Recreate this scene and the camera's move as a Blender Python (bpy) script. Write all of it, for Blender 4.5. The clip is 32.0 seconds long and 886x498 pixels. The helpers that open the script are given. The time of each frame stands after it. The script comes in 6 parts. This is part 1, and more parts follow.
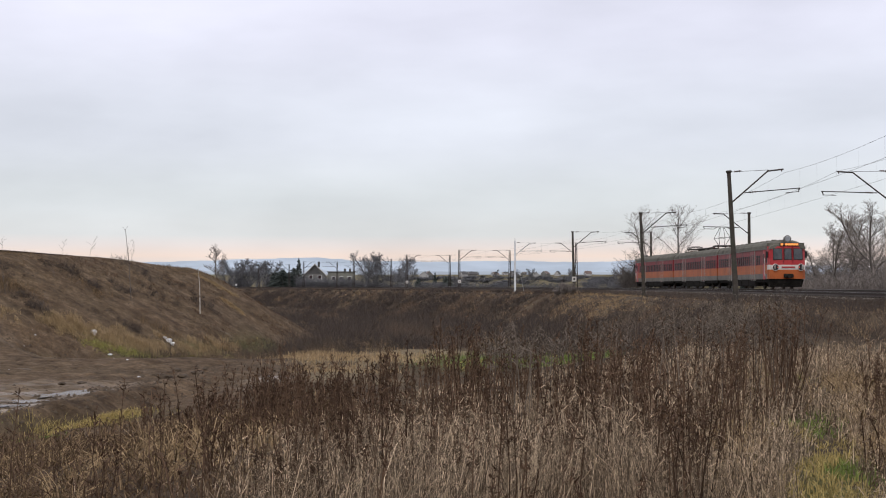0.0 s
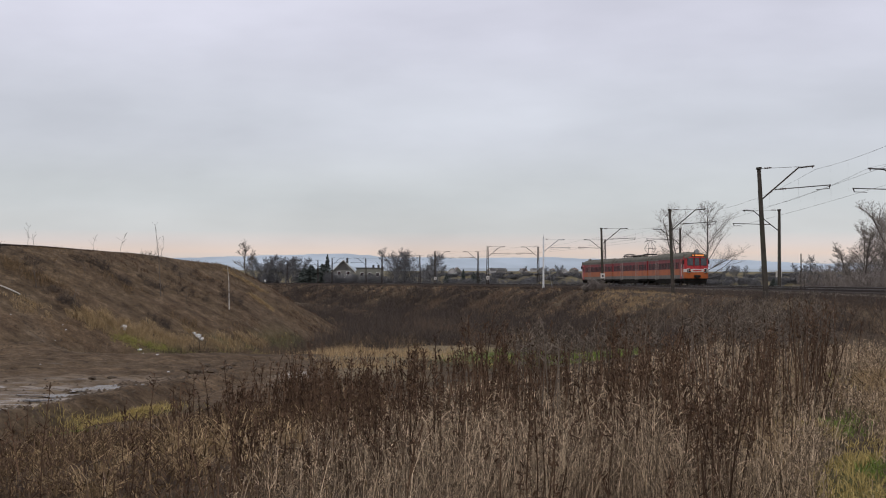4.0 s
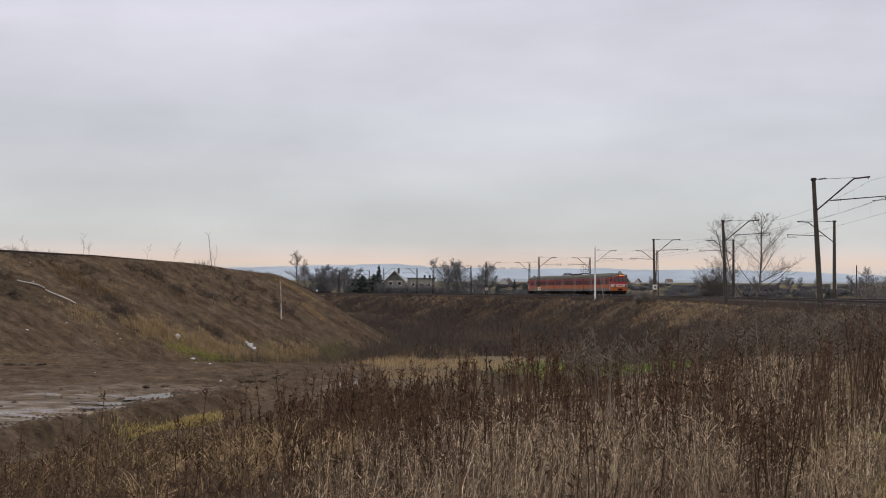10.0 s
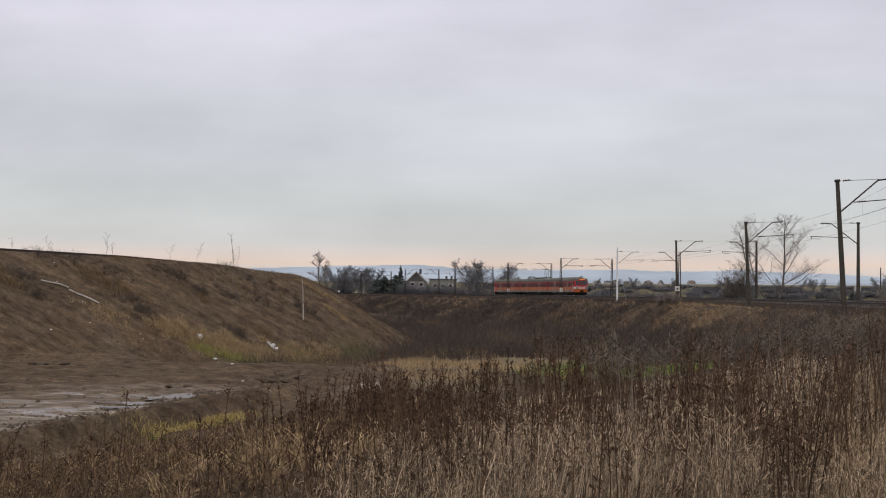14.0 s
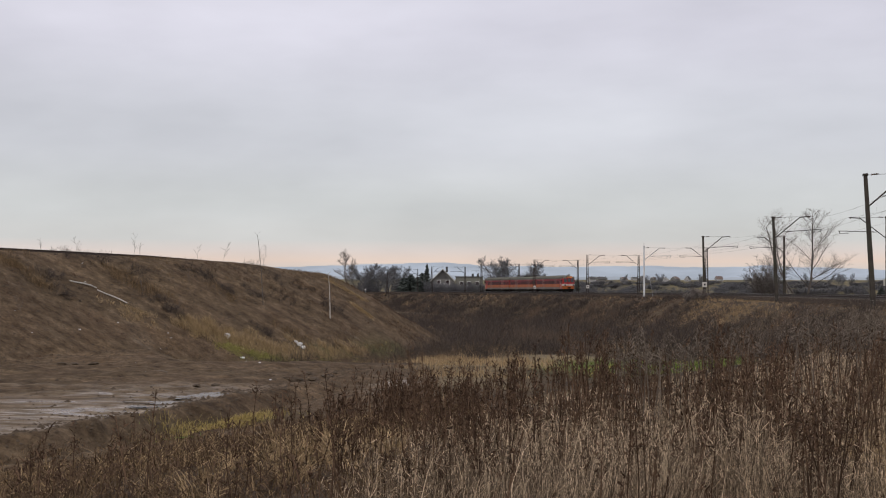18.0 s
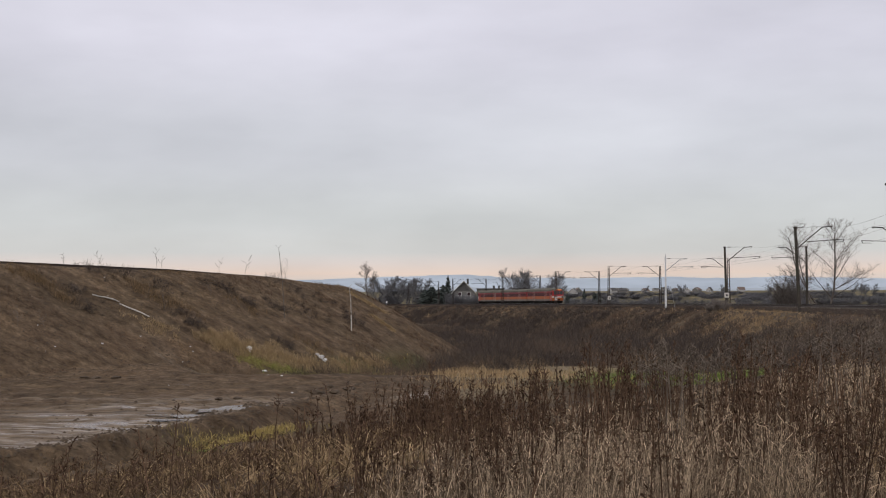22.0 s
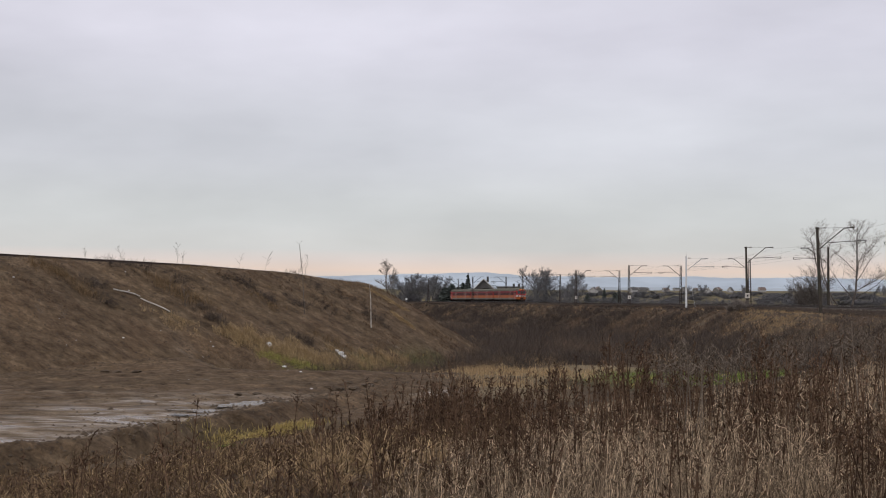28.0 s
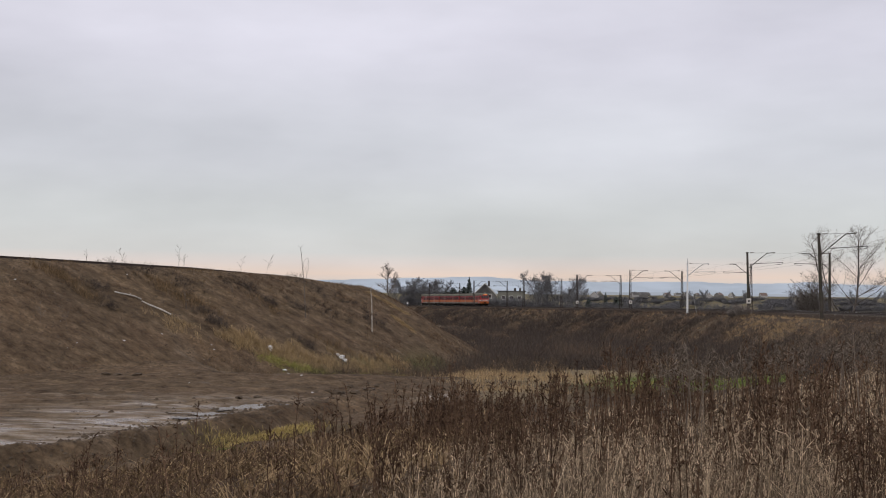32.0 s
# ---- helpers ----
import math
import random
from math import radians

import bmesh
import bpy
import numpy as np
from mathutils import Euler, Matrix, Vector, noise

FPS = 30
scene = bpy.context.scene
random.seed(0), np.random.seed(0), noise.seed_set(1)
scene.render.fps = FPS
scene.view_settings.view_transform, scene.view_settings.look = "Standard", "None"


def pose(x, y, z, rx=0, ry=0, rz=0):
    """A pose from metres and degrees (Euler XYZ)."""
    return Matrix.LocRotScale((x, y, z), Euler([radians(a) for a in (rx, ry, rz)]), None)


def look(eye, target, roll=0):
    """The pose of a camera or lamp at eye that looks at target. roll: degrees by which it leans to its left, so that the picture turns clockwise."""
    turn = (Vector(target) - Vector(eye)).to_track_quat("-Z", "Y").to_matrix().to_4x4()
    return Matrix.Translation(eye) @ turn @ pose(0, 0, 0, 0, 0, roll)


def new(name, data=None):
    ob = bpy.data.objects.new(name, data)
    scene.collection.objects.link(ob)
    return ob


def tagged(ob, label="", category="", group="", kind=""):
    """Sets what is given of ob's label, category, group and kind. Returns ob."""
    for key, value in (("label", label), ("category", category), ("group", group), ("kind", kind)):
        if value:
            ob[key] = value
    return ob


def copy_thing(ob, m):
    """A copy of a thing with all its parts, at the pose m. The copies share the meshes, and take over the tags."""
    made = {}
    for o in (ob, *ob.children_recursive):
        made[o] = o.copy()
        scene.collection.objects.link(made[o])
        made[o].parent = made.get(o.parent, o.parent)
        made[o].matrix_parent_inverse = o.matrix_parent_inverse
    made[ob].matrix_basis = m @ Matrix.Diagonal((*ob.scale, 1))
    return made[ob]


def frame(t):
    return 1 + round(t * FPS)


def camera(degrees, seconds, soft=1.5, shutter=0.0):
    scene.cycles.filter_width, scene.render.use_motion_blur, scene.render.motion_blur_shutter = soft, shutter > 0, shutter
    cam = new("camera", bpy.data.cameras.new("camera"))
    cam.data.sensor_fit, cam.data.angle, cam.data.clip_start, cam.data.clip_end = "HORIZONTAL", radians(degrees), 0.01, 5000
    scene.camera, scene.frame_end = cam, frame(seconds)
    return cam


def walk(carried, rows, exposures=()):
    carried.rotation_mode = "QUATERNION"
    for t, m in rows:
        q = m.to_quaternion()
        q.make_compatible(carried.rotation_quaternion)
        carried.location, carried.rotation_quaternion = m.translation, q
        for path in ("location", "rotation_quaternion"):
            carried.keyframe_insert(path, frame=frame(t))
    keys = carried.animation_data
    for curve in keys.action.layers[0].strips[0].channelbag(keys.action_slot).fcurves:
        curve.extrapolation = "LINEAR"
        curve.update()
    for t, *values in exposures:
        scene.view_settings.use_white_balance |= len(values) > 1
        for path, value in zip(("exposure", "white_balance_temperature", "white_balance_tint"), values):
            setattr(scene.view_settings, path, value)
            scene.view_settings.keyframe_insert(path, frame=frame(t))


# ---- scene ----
# The camera stands on a terrace at eye height and pans slowly to the left.
cam = camera(36.79, 32.0, soft=1.05)
PATH = [
    (0, 0, 1.434, -0), (0.5, 0.143, 1.401, -0.079), (1, 0.416, 1.417, -0.132), (1.5, 0.781, 1.411, -0.229),
    (2, 0.869, 1.298, -0.213), (2.5, 1.082, 1.28, 0.043), (3, 1.3, 1.228, 0.178), (3.5, 1.191, 1.243, 0.138),
    (5.5, 1.602, 1.401, 0.308), (6, 1.819, 1.441, 0.328), (6.5, 2.045, 1.489, 0.465), (7, 2.066, 1.482, 0.478),
    (7.5, 2.284, 1.504, 0.505), (8, 2.647, 1.574, 0.543), (8.5, 2.997, 1.655, 0.684), (9, 3.24, 1.679, 0.654),
    (9.5, 3.301, 1.683, 0.562), (10, 3.428, 1.718, 0.389), (10.5, 3.633, 1.686, 0.42), (11, 3.879, 1.642, 0.439),
    (11.5, 4.101, 1.557, 0.452), (12, 4.209, 1.532, 0.486), (12.5, 4.294, 1.527, 0.525), (13, 4.265, 1.572, 0.577),
    (13.5, 4.314, 1.641, 0.548), (14, 4.37, 1.752, 0.553), (14.5, 4.467, 1.83, 0.548), (16.5, 5.133, 1.83, 0.562),
    (17, 5.182, 1.755, 0.339), (17.5, 5.278, 1.679, 0.255), (18, 5.492, 1.644, 0.132), (18.5, 5.673, 1.639, 0.098),
    (19, 5.853, 1.697, 0.192), (19.5, 5.774, 1.901, 0.24), (20, 5.796, 1.946, 0.204), (20.5, 5.965, 1.955, 0.088),
    (21, 6.143, 1.992, 0.095), (21.5, 6.301, 2.104, -0.078), (22, 6.389, 2.166, -0.173), (22.5, 6.433, 2.162, -0.165),
    (23, 6.538, 2.142, -0.065), (23.5, 6.678, 2.082, -0.128), (24, 6.765, 2.102, -0.039), (24.5, 6.874, 2.152, 0.044),
    (25, 7.02, 2.197, 0.05), (25.5, 7.088, 2.243, 0.013), (27.5, 7.327, 2.003, 0.205), (28, 7.261, 2.059, 0.373),
    (28.5, 7.201, 2.151, 0.501), (29, 7.137, 2.275, 0.571), (29.5, 7.12, 2.345, 0.59), (30, 7.16, 2.387, 0.669),
    (30.5, 7.205, 2.378, 0.704), (31, 7.247, 2.357, 0.653), (31.5, 7.267, 2.302, 0.725), (32, 7.32, 2.235, 0.62),
]
walk(cam, [(t, pose(0, 0, 1.65, 90 + up, 0, yaw) @ pose(0, 0, 0, 0, 0, lean)) for t, yaw, up, lean in PATH],
     exposures=[(0, 0.26, 6480, 10.4), (0.6, 0.08, 6470, 10.3), (1.2, -0.03, 6450, 10.3), (3.5, -0.03, 6470, 10.3), (6, -0.05, 6700, 10.7), (14, -0.02, 6700, 10.7), (25, 0.0, 6700, 10.7), (32, 0.02, 6700, 10.7)])

# ---- world: overcast winter sky, a peach band low over the hills ----
world = bpy.data.worlds.new("sky")
scene.world = world
world.use_nodes = True
wn, wl = world.node_tree.nodes, world.node_tree.links
wn.clear()
w_out = wn.new("ShaderNodeOutputWorld")
w_add = wn.new("ShaderNodeAddShader")
w_sky = wn.new("ShaderNodeTexSky")
w_sky.sky_type, w_sky.sun_disc = "NISHITA", False
w_sky.sun_elevation, w_sky.sun_rotation = radians(44), radians(198)
w_bg = wn.new("ShaderNodeBackground")
w_bg.inputs["Strength"].default_value = 0.012
wl.new(w_sky.outputs[0], w_bg.inputs["Color"])
w_co = wn.new("ShaderNodeTexCoord")
w_sep = wn.new("ShaderNodeSeparateXYZ")
wl.new(w_co.outputs["Generated"], w_sep.inputs[0])
w_map = wn.new("ShaderNodeMapping")
w_map.inputs["Scale"].default_value = (2.2, 2.2, 7.0)
wl.new(w_co.outputs["Generated"], w_map.inputs[0])
w_noise = wn.new("ShaderNodeTexNoise")
w_noise.inputs["Scale"].default_value = 1.6
w_noise.inputs["Detail"].default_value = 5.0
w_noise.inputs["Roughness"].default_value = 0.5
wl.new(w_map.outputs[0], w_noise.inputs["Vector"])
w_ramp = wn.new("ShaderNodeValToRGB")
wl.new(w_sep.outputs["Z"], w_ramp.inputs[0])
STOPS = [(0.0, (0.58, 0.55, 0.555)), (0.012, (0.61, 0.555, 0.54)), (0.020, (0.69, 0.56, 0.50)), (0.027, (0.62, 0.56, 0.55)), (0.036, (0.54, 0.55, 0.565)),
         (0.06, (0.54, 0.56, 0.585)), (0.11, (0.57, 0.583, 0.64)), (0.2, (0.625, 0.62, 0.705)), (0.5, (0.70, 0.69, 0.76)), (1.0, (0.74, 0.73, 0.79))]
w_ramp.color_ramp.interpolation = "EASE"
while len(w_ramp.color_ramp.elements) < len(STOPS):
    w_ramp.color_ramp.elements.new(0.5)
for el, (pos, col) in zip(w_ramp.color_ramp.elements, STOPS):
    el.position, el.color = pos, (*col, 1)
w_cloud = wn.new("ShaderNodeMapRange")
w_cloud.inputs["From Min"].default_value, w_cloud.inputs["From Max"].default_value = 0.3, 0.7
w_cloud.inputs["To Min"].default_value, w_cloud.inputs["To Max"].default_value = 0.84, 1.14
wl.new(w_noise.outputs[0], w_cloud.inputs[0])
w_bg2 = wn.new("ShaderNodeBackground")
wl.new(w_ramp.outputs[0], w_bg2.inputs["Color"])
wl.new(w_cloud.outputs[0], w_bg2.inputs["Strength"])
wl.new(w_bg.outputs[0], w_add.inputs[0])
wl.new(w_bg2.outputs[0], w_add.inputs[1])
wl.new(w_add.outputs[0], w_out.inputs[0])
sun = new("sun", bpy.data.lights.new("sun", "SUN"))
sun.data.energy, sun.data.angle, sun.data.color = 1.0, radians(25), (1.0, 0.96, 0.9)
sun.matrix_world = look((0, -35, 60), (18, 20, 0))


# ---- materials ----
def mat(name, a, b, scale=3.0, rough=0.8, metal=0.0, bump=0.0, fine=25.0, c=None, spec=0.3, island=False, shades=0.0, skew=1.0, own=0.75):
    """Two colours mixed by coarse and fine noise, with relief; c: a third colour in blotches."""
    m = bpy.data.materials.new(name)
    m.use_nodes = True
    n, l = m.node_tree.nodes, m.node_tree.links
    bsdf = n["Principled BSDF"]
    bsdf.inputs["Roughness"].default_value, bsdf.inputs["Metallic"].default_value = rough, metal
    bsdf.inputs["Specular IOR Level"].default_value = spec
    co = n.new("ShaderNodeTexCoord")
    n1 = n.new("ShaderNodeTexNoise")
    n1.inputs["Scale"].default_value, n1.inputs["Detail"].default_value = scale, 4
    n2 = n.new("ShaderNodeTexNoise")
    n2.inputs["Scale"].default_value, n2.inputs["Detail"].default_value = scale * fine, 3
    l.new(co.outputs["Object"], n1.inputs["Vector"]), l.new(co.outputs["Object"], n2.inputs["Vector"])
    mix = n.new("ShaderNodeMath")
    mix.operation = "MULTIPLY_ADD"
    l.new(n2.outputs[0], mix.inputs[0])
    mix.inputs[1].default_value = 0.6
    l.new(n1.outputs[0], mix.inputs[2])
    rng = n.new("ShaderNodeMapRange")
    rng.inputs["From Min"].default_value, rng.inputs["From Max"].default_value = 0.55, 1.05
    l.new(mix.outputs[0], rng.inputs[0])
    fac = rng.outputs[0]
    if island:
        geo = n.new("ShaderNodeNewGeometry")
        av = n.new("ShaderNodeMath")
        av.operation = "MULTIPLY_ADD"
        pw = n.new("ShaderNodeMath")
        pw.operation = "POWER"
        l.new(geo.outputs["Random Per Island"], pw.inputs[0])
        pw.inputs[1].default_value = skew
        l.new(pw.outputs[0], av.inputs[0])
        av.inputs[1].default_value = own
        half = n.new("ShaderNodeMath")
        half.operation = "MULTIPLY"
        l.new(fac, half.inputs[0])
        half.inputs[1].default_value = 1 - own
        l.new(half.outputs[0], av.inputs[2])
        fac = av.outputs[0]
    mc = n.new("ShaderNodeMix")
    mc.data_type = "RGBA"
    mc.inputs["A"].default_value, mc.inputs["B"].default_value = (*a, 1), (*b, 1)
    l.new(fac, mc.inputs["Factor"])
    col = mc.outputs["Result"]
    if c:
        n3 = n.new("ShaderNodeTexNoise")
        n3.inputs["Scale"].default_value, n3.inputs["Detail"].default_value = scale * 0.45, 5
        l.new(co.outputs["Object"], n3.inputs["Vector"])
        r3 = n.new("ShaderNodeMapRange")
        r3.inputs["From Min"].default_value, r3.inputs["From Max"].default_value = 0.5, 0.66
        l.new(n3.outputs[0], r3.inputs[0])
        m3 = n.new("ShaderNodeMix")
        m3.data_type = "RGBA"
        m3.inputs["B"].default_value = (*c, 1)
        l.new(r3.outputs[0], m3.inputs["Factor"]), l.new(col, m3.inputs["A"])
        col = m3.outputs["Result"]
    if shades:
        info = n.new("ShaderNodeObjectInfo")
        hv = n.new("ShaderNodeHueSaturation")
        r4 = n.new("ShaderNodeMapRange")
        r4.inputs["To Min"].default_value, r4.inputs["To Max"].default_value = 1 - shades, 1 + shades
        l.new(info.outputs["Random"], r4.inputs[0]), l.new(r4.outputs[0], hv.inputs["Value"])
        l.new(col, hv.inputs["Color"])
        col = hv.outputs[0]
    l.new(col, bsdf.inputs["Base Color"])
    if bump:
        bp = n.new("ShaderNodeBump")
        bp.inputs["Strength"].default_value, bp.inputs["Distance"].default_value = bump, 0.05
        l.new(mix.outputs[0], bp.inputs["Height"])
        l.new(bp.outputs[0], bsdf.inputs["Normal"])
    return m


M_CONC = mat("weathered concrete", (0.034, 0.029, 0.024), (0.075, 0.064, 0.053), 2.0, 0.9, bump=0.3, c=(0.045, 0.048, 0.033))
M_STEEL = mat("dark steel", (0.03, 0.027, 0.026), (0.07, 0.055, 0.047), 4.0, 0.6, 0.4)
M_WHITE = mat("white painted steel", (0.55, 0.56, 0.57), (0.72, 0.73, 0.74), 2.0, 0.5)
M_GALV = mat("galvanised steel", (0.24, 0.25, 0.26), (0.36, 0.37, 0.38), 4.0, 0.45, 0.5)
M_RAIL = mat("rusty rail", (0.025, 0.016, 0.012), (0.05, 0.034, 0.026), 4.0, 0.7, 0.1)
M_HEAD = mat("worn rail head", (0.30, 0.29, 0.28), (0.42, 0.41, 0.40), 4.0, 0.35, 0.8)
M_BALLAST = mat("grey brown ballast", (0.024, 0.018, 0.014), (0.085, 0.066, 0.052), 6.0, 1.0, bump=1.0, c=(0.045, 0.031, 0.021), spec=0.02)
M_STONE = mat("pale track stones", (0.05, 0.041, 0.034), (0.36, 0.32, 0.28), 9.0, 0.9, island=True, skew=4.0)
M_SLEEPER = mat("tarred sleeper", (0.025, 0.02, 0.017), (0.065, 0.055, 0.047), 3.0, 0.9, bump=0.3, shades=0.2)
M_WIRE = mat("copper wire", (0.06, 0.055, 0.053), (0.10, 0.09, 0.085), 4.0, 0.6, 0.3)
M_PORC = mat("brown porcelain", (0.05, 0.025, 0.018), (0.09, 0.05, 0.035), 6.0, 0.25)
M_RED = mat("faded red paint", (0.175, 0.015, 0.021), (0.235, 0.022, 0.028), 1.2, 0.5, c=(0.12, 0.02, 0.023), spec=0.25)
M_FRONT = mat("bright red paint", (0.32, 0.016, 0.02), (0.40, 0.024, 0.027), 1.5, 0.4, spec=0.4)
M_ORANGE = mat("orange paint", (0.34, 0.085, 0.022), (0.43, 0.115, 0.032), 1.2, 0.5, c=(0.27, 0.075, 0.026), spec=0.25)
M_EDGE = mat("pale grey edge", (0.26, 0.24, 0.22), (0.36, 0.34, 0.31), 2.0, 0.6)
M_SKIRT = mat("dirty grey paint", (0.12, 0.112, 0.10), (0.19, 0.18, 0.163), 1.4, 0.6)
M_ROOF = mat("grey roof paint", (0.095, 0.09, 0.075), (0.155, 0.147, 0.122), 1.0, 0.9, c=(0.075, 0.068, 0.055), spec=0.1)
# Near black: grime, and the shade beneath the cars put into one colour.
M_UNDER = mat("grimy underframe and shade", (0.011, 0.010, 0.009), (0.028, 0.025, 0.022), 3.0, 0.95, spec=0.05)
M_BLACK = mat("black rubber", (0.012, 0.012, 0.013), (0.025, 0.025, 0.025), 5.0, 0.6)
M_GLASS = mat("dark window glass", (0.018, 0.010, 0.011), (0.045, 0.024, 0.026), 1.0, 0.4, spec=0.08)
M_CABGLASS = mat("cab window glass", (0.03, 0.034, 0.037), (0.085, 0.09, 0.095), 1.5, 0.15, spec=0.5)
M_CREAM = mat("cream paint", (0.50, 0.47, 0.43), (0.62, 0.59, 0.55), 2.0, 0.5)


def glow(name, col, strength):
    m = bpy.data.materials.new(name)
    m.use_nodes = True
    b = m.node_tree.nodes["Principled BSDF"]
    b.inputs["Base Color"].default_value = (*col, 1)
    b.inputs["Emission Color"].default_value = (*col, 1)
    b.inputs["Emission Strength"].default_value = strength
    return m


M_DISPLAY = glow("amber display", (1.0, 0.34, 0.08), 0.4)
M_TAIL = glow("red tail lamp", (0.9, 0.12, 0.08), 0.16)


# ---- mesh helpers ----
class Shape:
    """Collects points and faces of one part."""

    def __init__(self):
        self.v, self.f = [], []

    def add(self, pts, faces):
        k = len(self.v)
        self.v += [tuple(p) for p in pts]
        self.f += [tuple(i + k for i in q) for q in faces]
        return self

    def box(self, x0, y0, z0, x1, y1, z1, b=0.0):
        """A box; b: the width of its chamfered edges."""
        if b <= 0:
            pts = [(x, y, z) for z in (z0, z1) for y in (y0, y1) for x in (x0, x1)]
            return self.add(pts, [(0, 2, 3, 1), (4, 5, 7, 6), (0, 1, 5, 4), (2, 6, 7, 3), (0, 4, 6, 2), (1, 3, 7, 5)])
        c, h = Vector(((x0 + x1) / 2, (y0 + y1) / 2, (z0 + z1) / 2)), Vector(((x1 - x0) / 2, (y1 - y0) / 2, (z1 - z0) / 2))
        pts, key = [], {}
        for sx in (-1, 1):
            for sy in (-1, 1):
                for sz in (-1, 1):
                    for ax in range(3):
                        d = [h[i] - (0 if i == ax else b) for i in range(3)]
                        key[sx, sy, sz, ax] = len(pts)
                        pts.append((c.x + sx * d[0], c.y + sy * d[1], c.z + sz * d[2]))
        F = []
        for ax in range(3):
            u, w = (ax + 1) % 3, (ax + 2) % 3
            for s in (-1, 1):
                q = []
                for a, e in ((-1, -1), (1, -1), (1, 1), (-1, 1)):
                    t = [0, 0, 0]
                    t[ax], t[u], t[w] = s, a, e
                    q.append(key[(*t, ax)])
                F.append(q if s > 0 else q[::-1])
            for a in (-1, 1):
                for e in (-1, 1):
                    q = []
                    for s, x2 in ((-1, u), (-1, w), (1, w), (1, u)):
                        t = [0, 0, 0]
                        t[ax], t[u], t[w] = s, a, e
                        q.append(key[(*t, x2)])
                    F.append(q if a * e > 0 else q[::-1])
        for sx in (-1, 1):
            for sy in (-1, 1):
                for sz in (-1, 1):
                    q = [key[sx, sy, sz, i] for i in range(3)]
                    F.append(q if sx * sy * sz > 0 else q[::-1])
        return self.add(pts, F)

    def rod(self, p, q, r0, r1=None, n=8, caps=True):
        """A round bar from p to q with radii r0 and r1."""
        p, q = Vector(p), Vector(q)
        r1 = r0 if r1 is None else r1
        d = (q - p).normalized()
        u = d.orthogonal().normalized()
        w = d.cross(u)
        pts = []
        for o, r in ((p, r0), (q, r1)):
            pts += [o + (u * math.cos(2 * math.pi * i / n) + w * math.sin(2 * math.pi * i / n)) * r for i in range(n)]
        F = [(i, (i + 1) % n, n + (i + 1) % n, n + i) for i in range(n)]
        if caps:
            F += [tuple(range(n))[::-1], tuple(range(n, 2 * n))]
        return self.add(pts, F)

    def sweep(self, section, stations):
        """A closed section [(x, z)] carried along stations of (origin, right, up)."""
        k, m = len(section), len(stations)
        pts = [o + r * x + u * z for o, r, u in stations for x, z in section]
        F = [(i * k + j, i * k + (j + 1) % k, (i + 1) * k + (j + 1) % k, (i + 1) * k + j) for i in range(m - 1) for j in range(k)]
        F += [tuple(range(k))[::-1], tuple(range((m - 1) * k, m * k))]
        return self.add(pts, F)

    def mesh(self, name, material, smooth=False):
        me = bpy.data.meshes.new(name)
        me.from_pydata(self.v, [], self.f)
        me.materials.append(material)
        if smooth:
            me.shade_smooth()
        return me


def part(name, shape, material, parent, label="", smooth=False):
    """One mesh object under a thing or a part."""
    data = shape if isinstance(shape, bpy.types.Mesh) else shape.mesh(name, material, smooth)
    ob = new(name, data)
    ob.parent = parent
    if label:
        ob["label"] = label
    return ob


def thing(name, m, label, category, group="", kind=""):
    ob = new(name)
    ob.matrix_basis = m
    return tagged(ob, label, category, group, kind)


def smooth01(t):
    t = np.clip(t, 0, 1)
    return t * t * (3 - 2 * t)


def hash2(i, j, seed):
    h = (i.astype(np.int64) * 374761393 + j.astype(np.int64) * 668265263 + seed * 1442695041) & 0xFFFFFFFF
    h = ((h ^ (h >> 13)) * 1274126177) & 0xFFFFFFFF
    return ((h ^ (h >> 16)) & 0xFFFF) / 65535.0


def lumps(x, y, size, seed=0, octaves=3):
    """Smooth noise of about -1 to 1 with features of that size in metres."""
    out, amp = 0.0, 1.0
    for o in range(octaves):
        u, v = np.asarray(x, float) / size, np.asarray(y, float) / size
        i, j = np.floor(u), np.floor(v)
        a, b = smooth01(u - i), smooth01(v - j)
        s = seed + 17 * o
        top = hash2(i, j, s) * (1 - a) + hash2(i + 1, j, s) * a
        low = hash2(i, j + 1, s) * (1 - a) + hash2(i + 1, j + 1, s) * a
        out = out + amp * (2 * (top * (1 - b) + low * b) - 1)
        amp, size = amp * 0.5, size * 0.5
    return out


# ---- the line of the railway: arc length, heading to the left, place of the outer track ----
ARC = np.arange(-220.0, 900.0)
BEND = np.interp(ARC, [0, 80, 160, 240, 330, 420, 520], [0.047, 0.103, 0.082, 0.105, 0.043, -0.002, -0.002])
BEND[ARC < 0] = 0.04
HEAD = np.cumsum(BEND)
HEAD = np.radians(HEAD - HEAD[220] - 4.40)
LINE_X, LINE_Y = -np.cumsum(np.sin(HEAD)), np.cumsum(np.cos(HEAD))
LINE_X, LINE_Y = LINE_X - LINE_X[220] + 24.36, LINE_Y - LINE_Y[220] + 61.0


def rail_z(s):
    """Height of the inner track; the outer one lies 8 cm higher on the bend."""
    return 1.1 - 0.0028 * (np.asarray(s, float) - 25)


def on_line(s, off=0.0):
    """Place and heading at arc length s, off metres to the right of the outer track."""
    a = np.interp(s, ARC, HEAD)
    return np.interp(s, ARC, LINE_X) + off * np.cos(a), np.interp(s, ARC, LINE_Y) + off * np.sin(a), a


def line_pose(s, off=0.0, dz=0.0):
    x, y, a = on_line(s, off)
    return Matrix.Translation((x, y, float(rail_z(s)) + dz + (0.08 if off > -1 else 0.0))) @ Matrix.Rotation(a, 4, "Z")


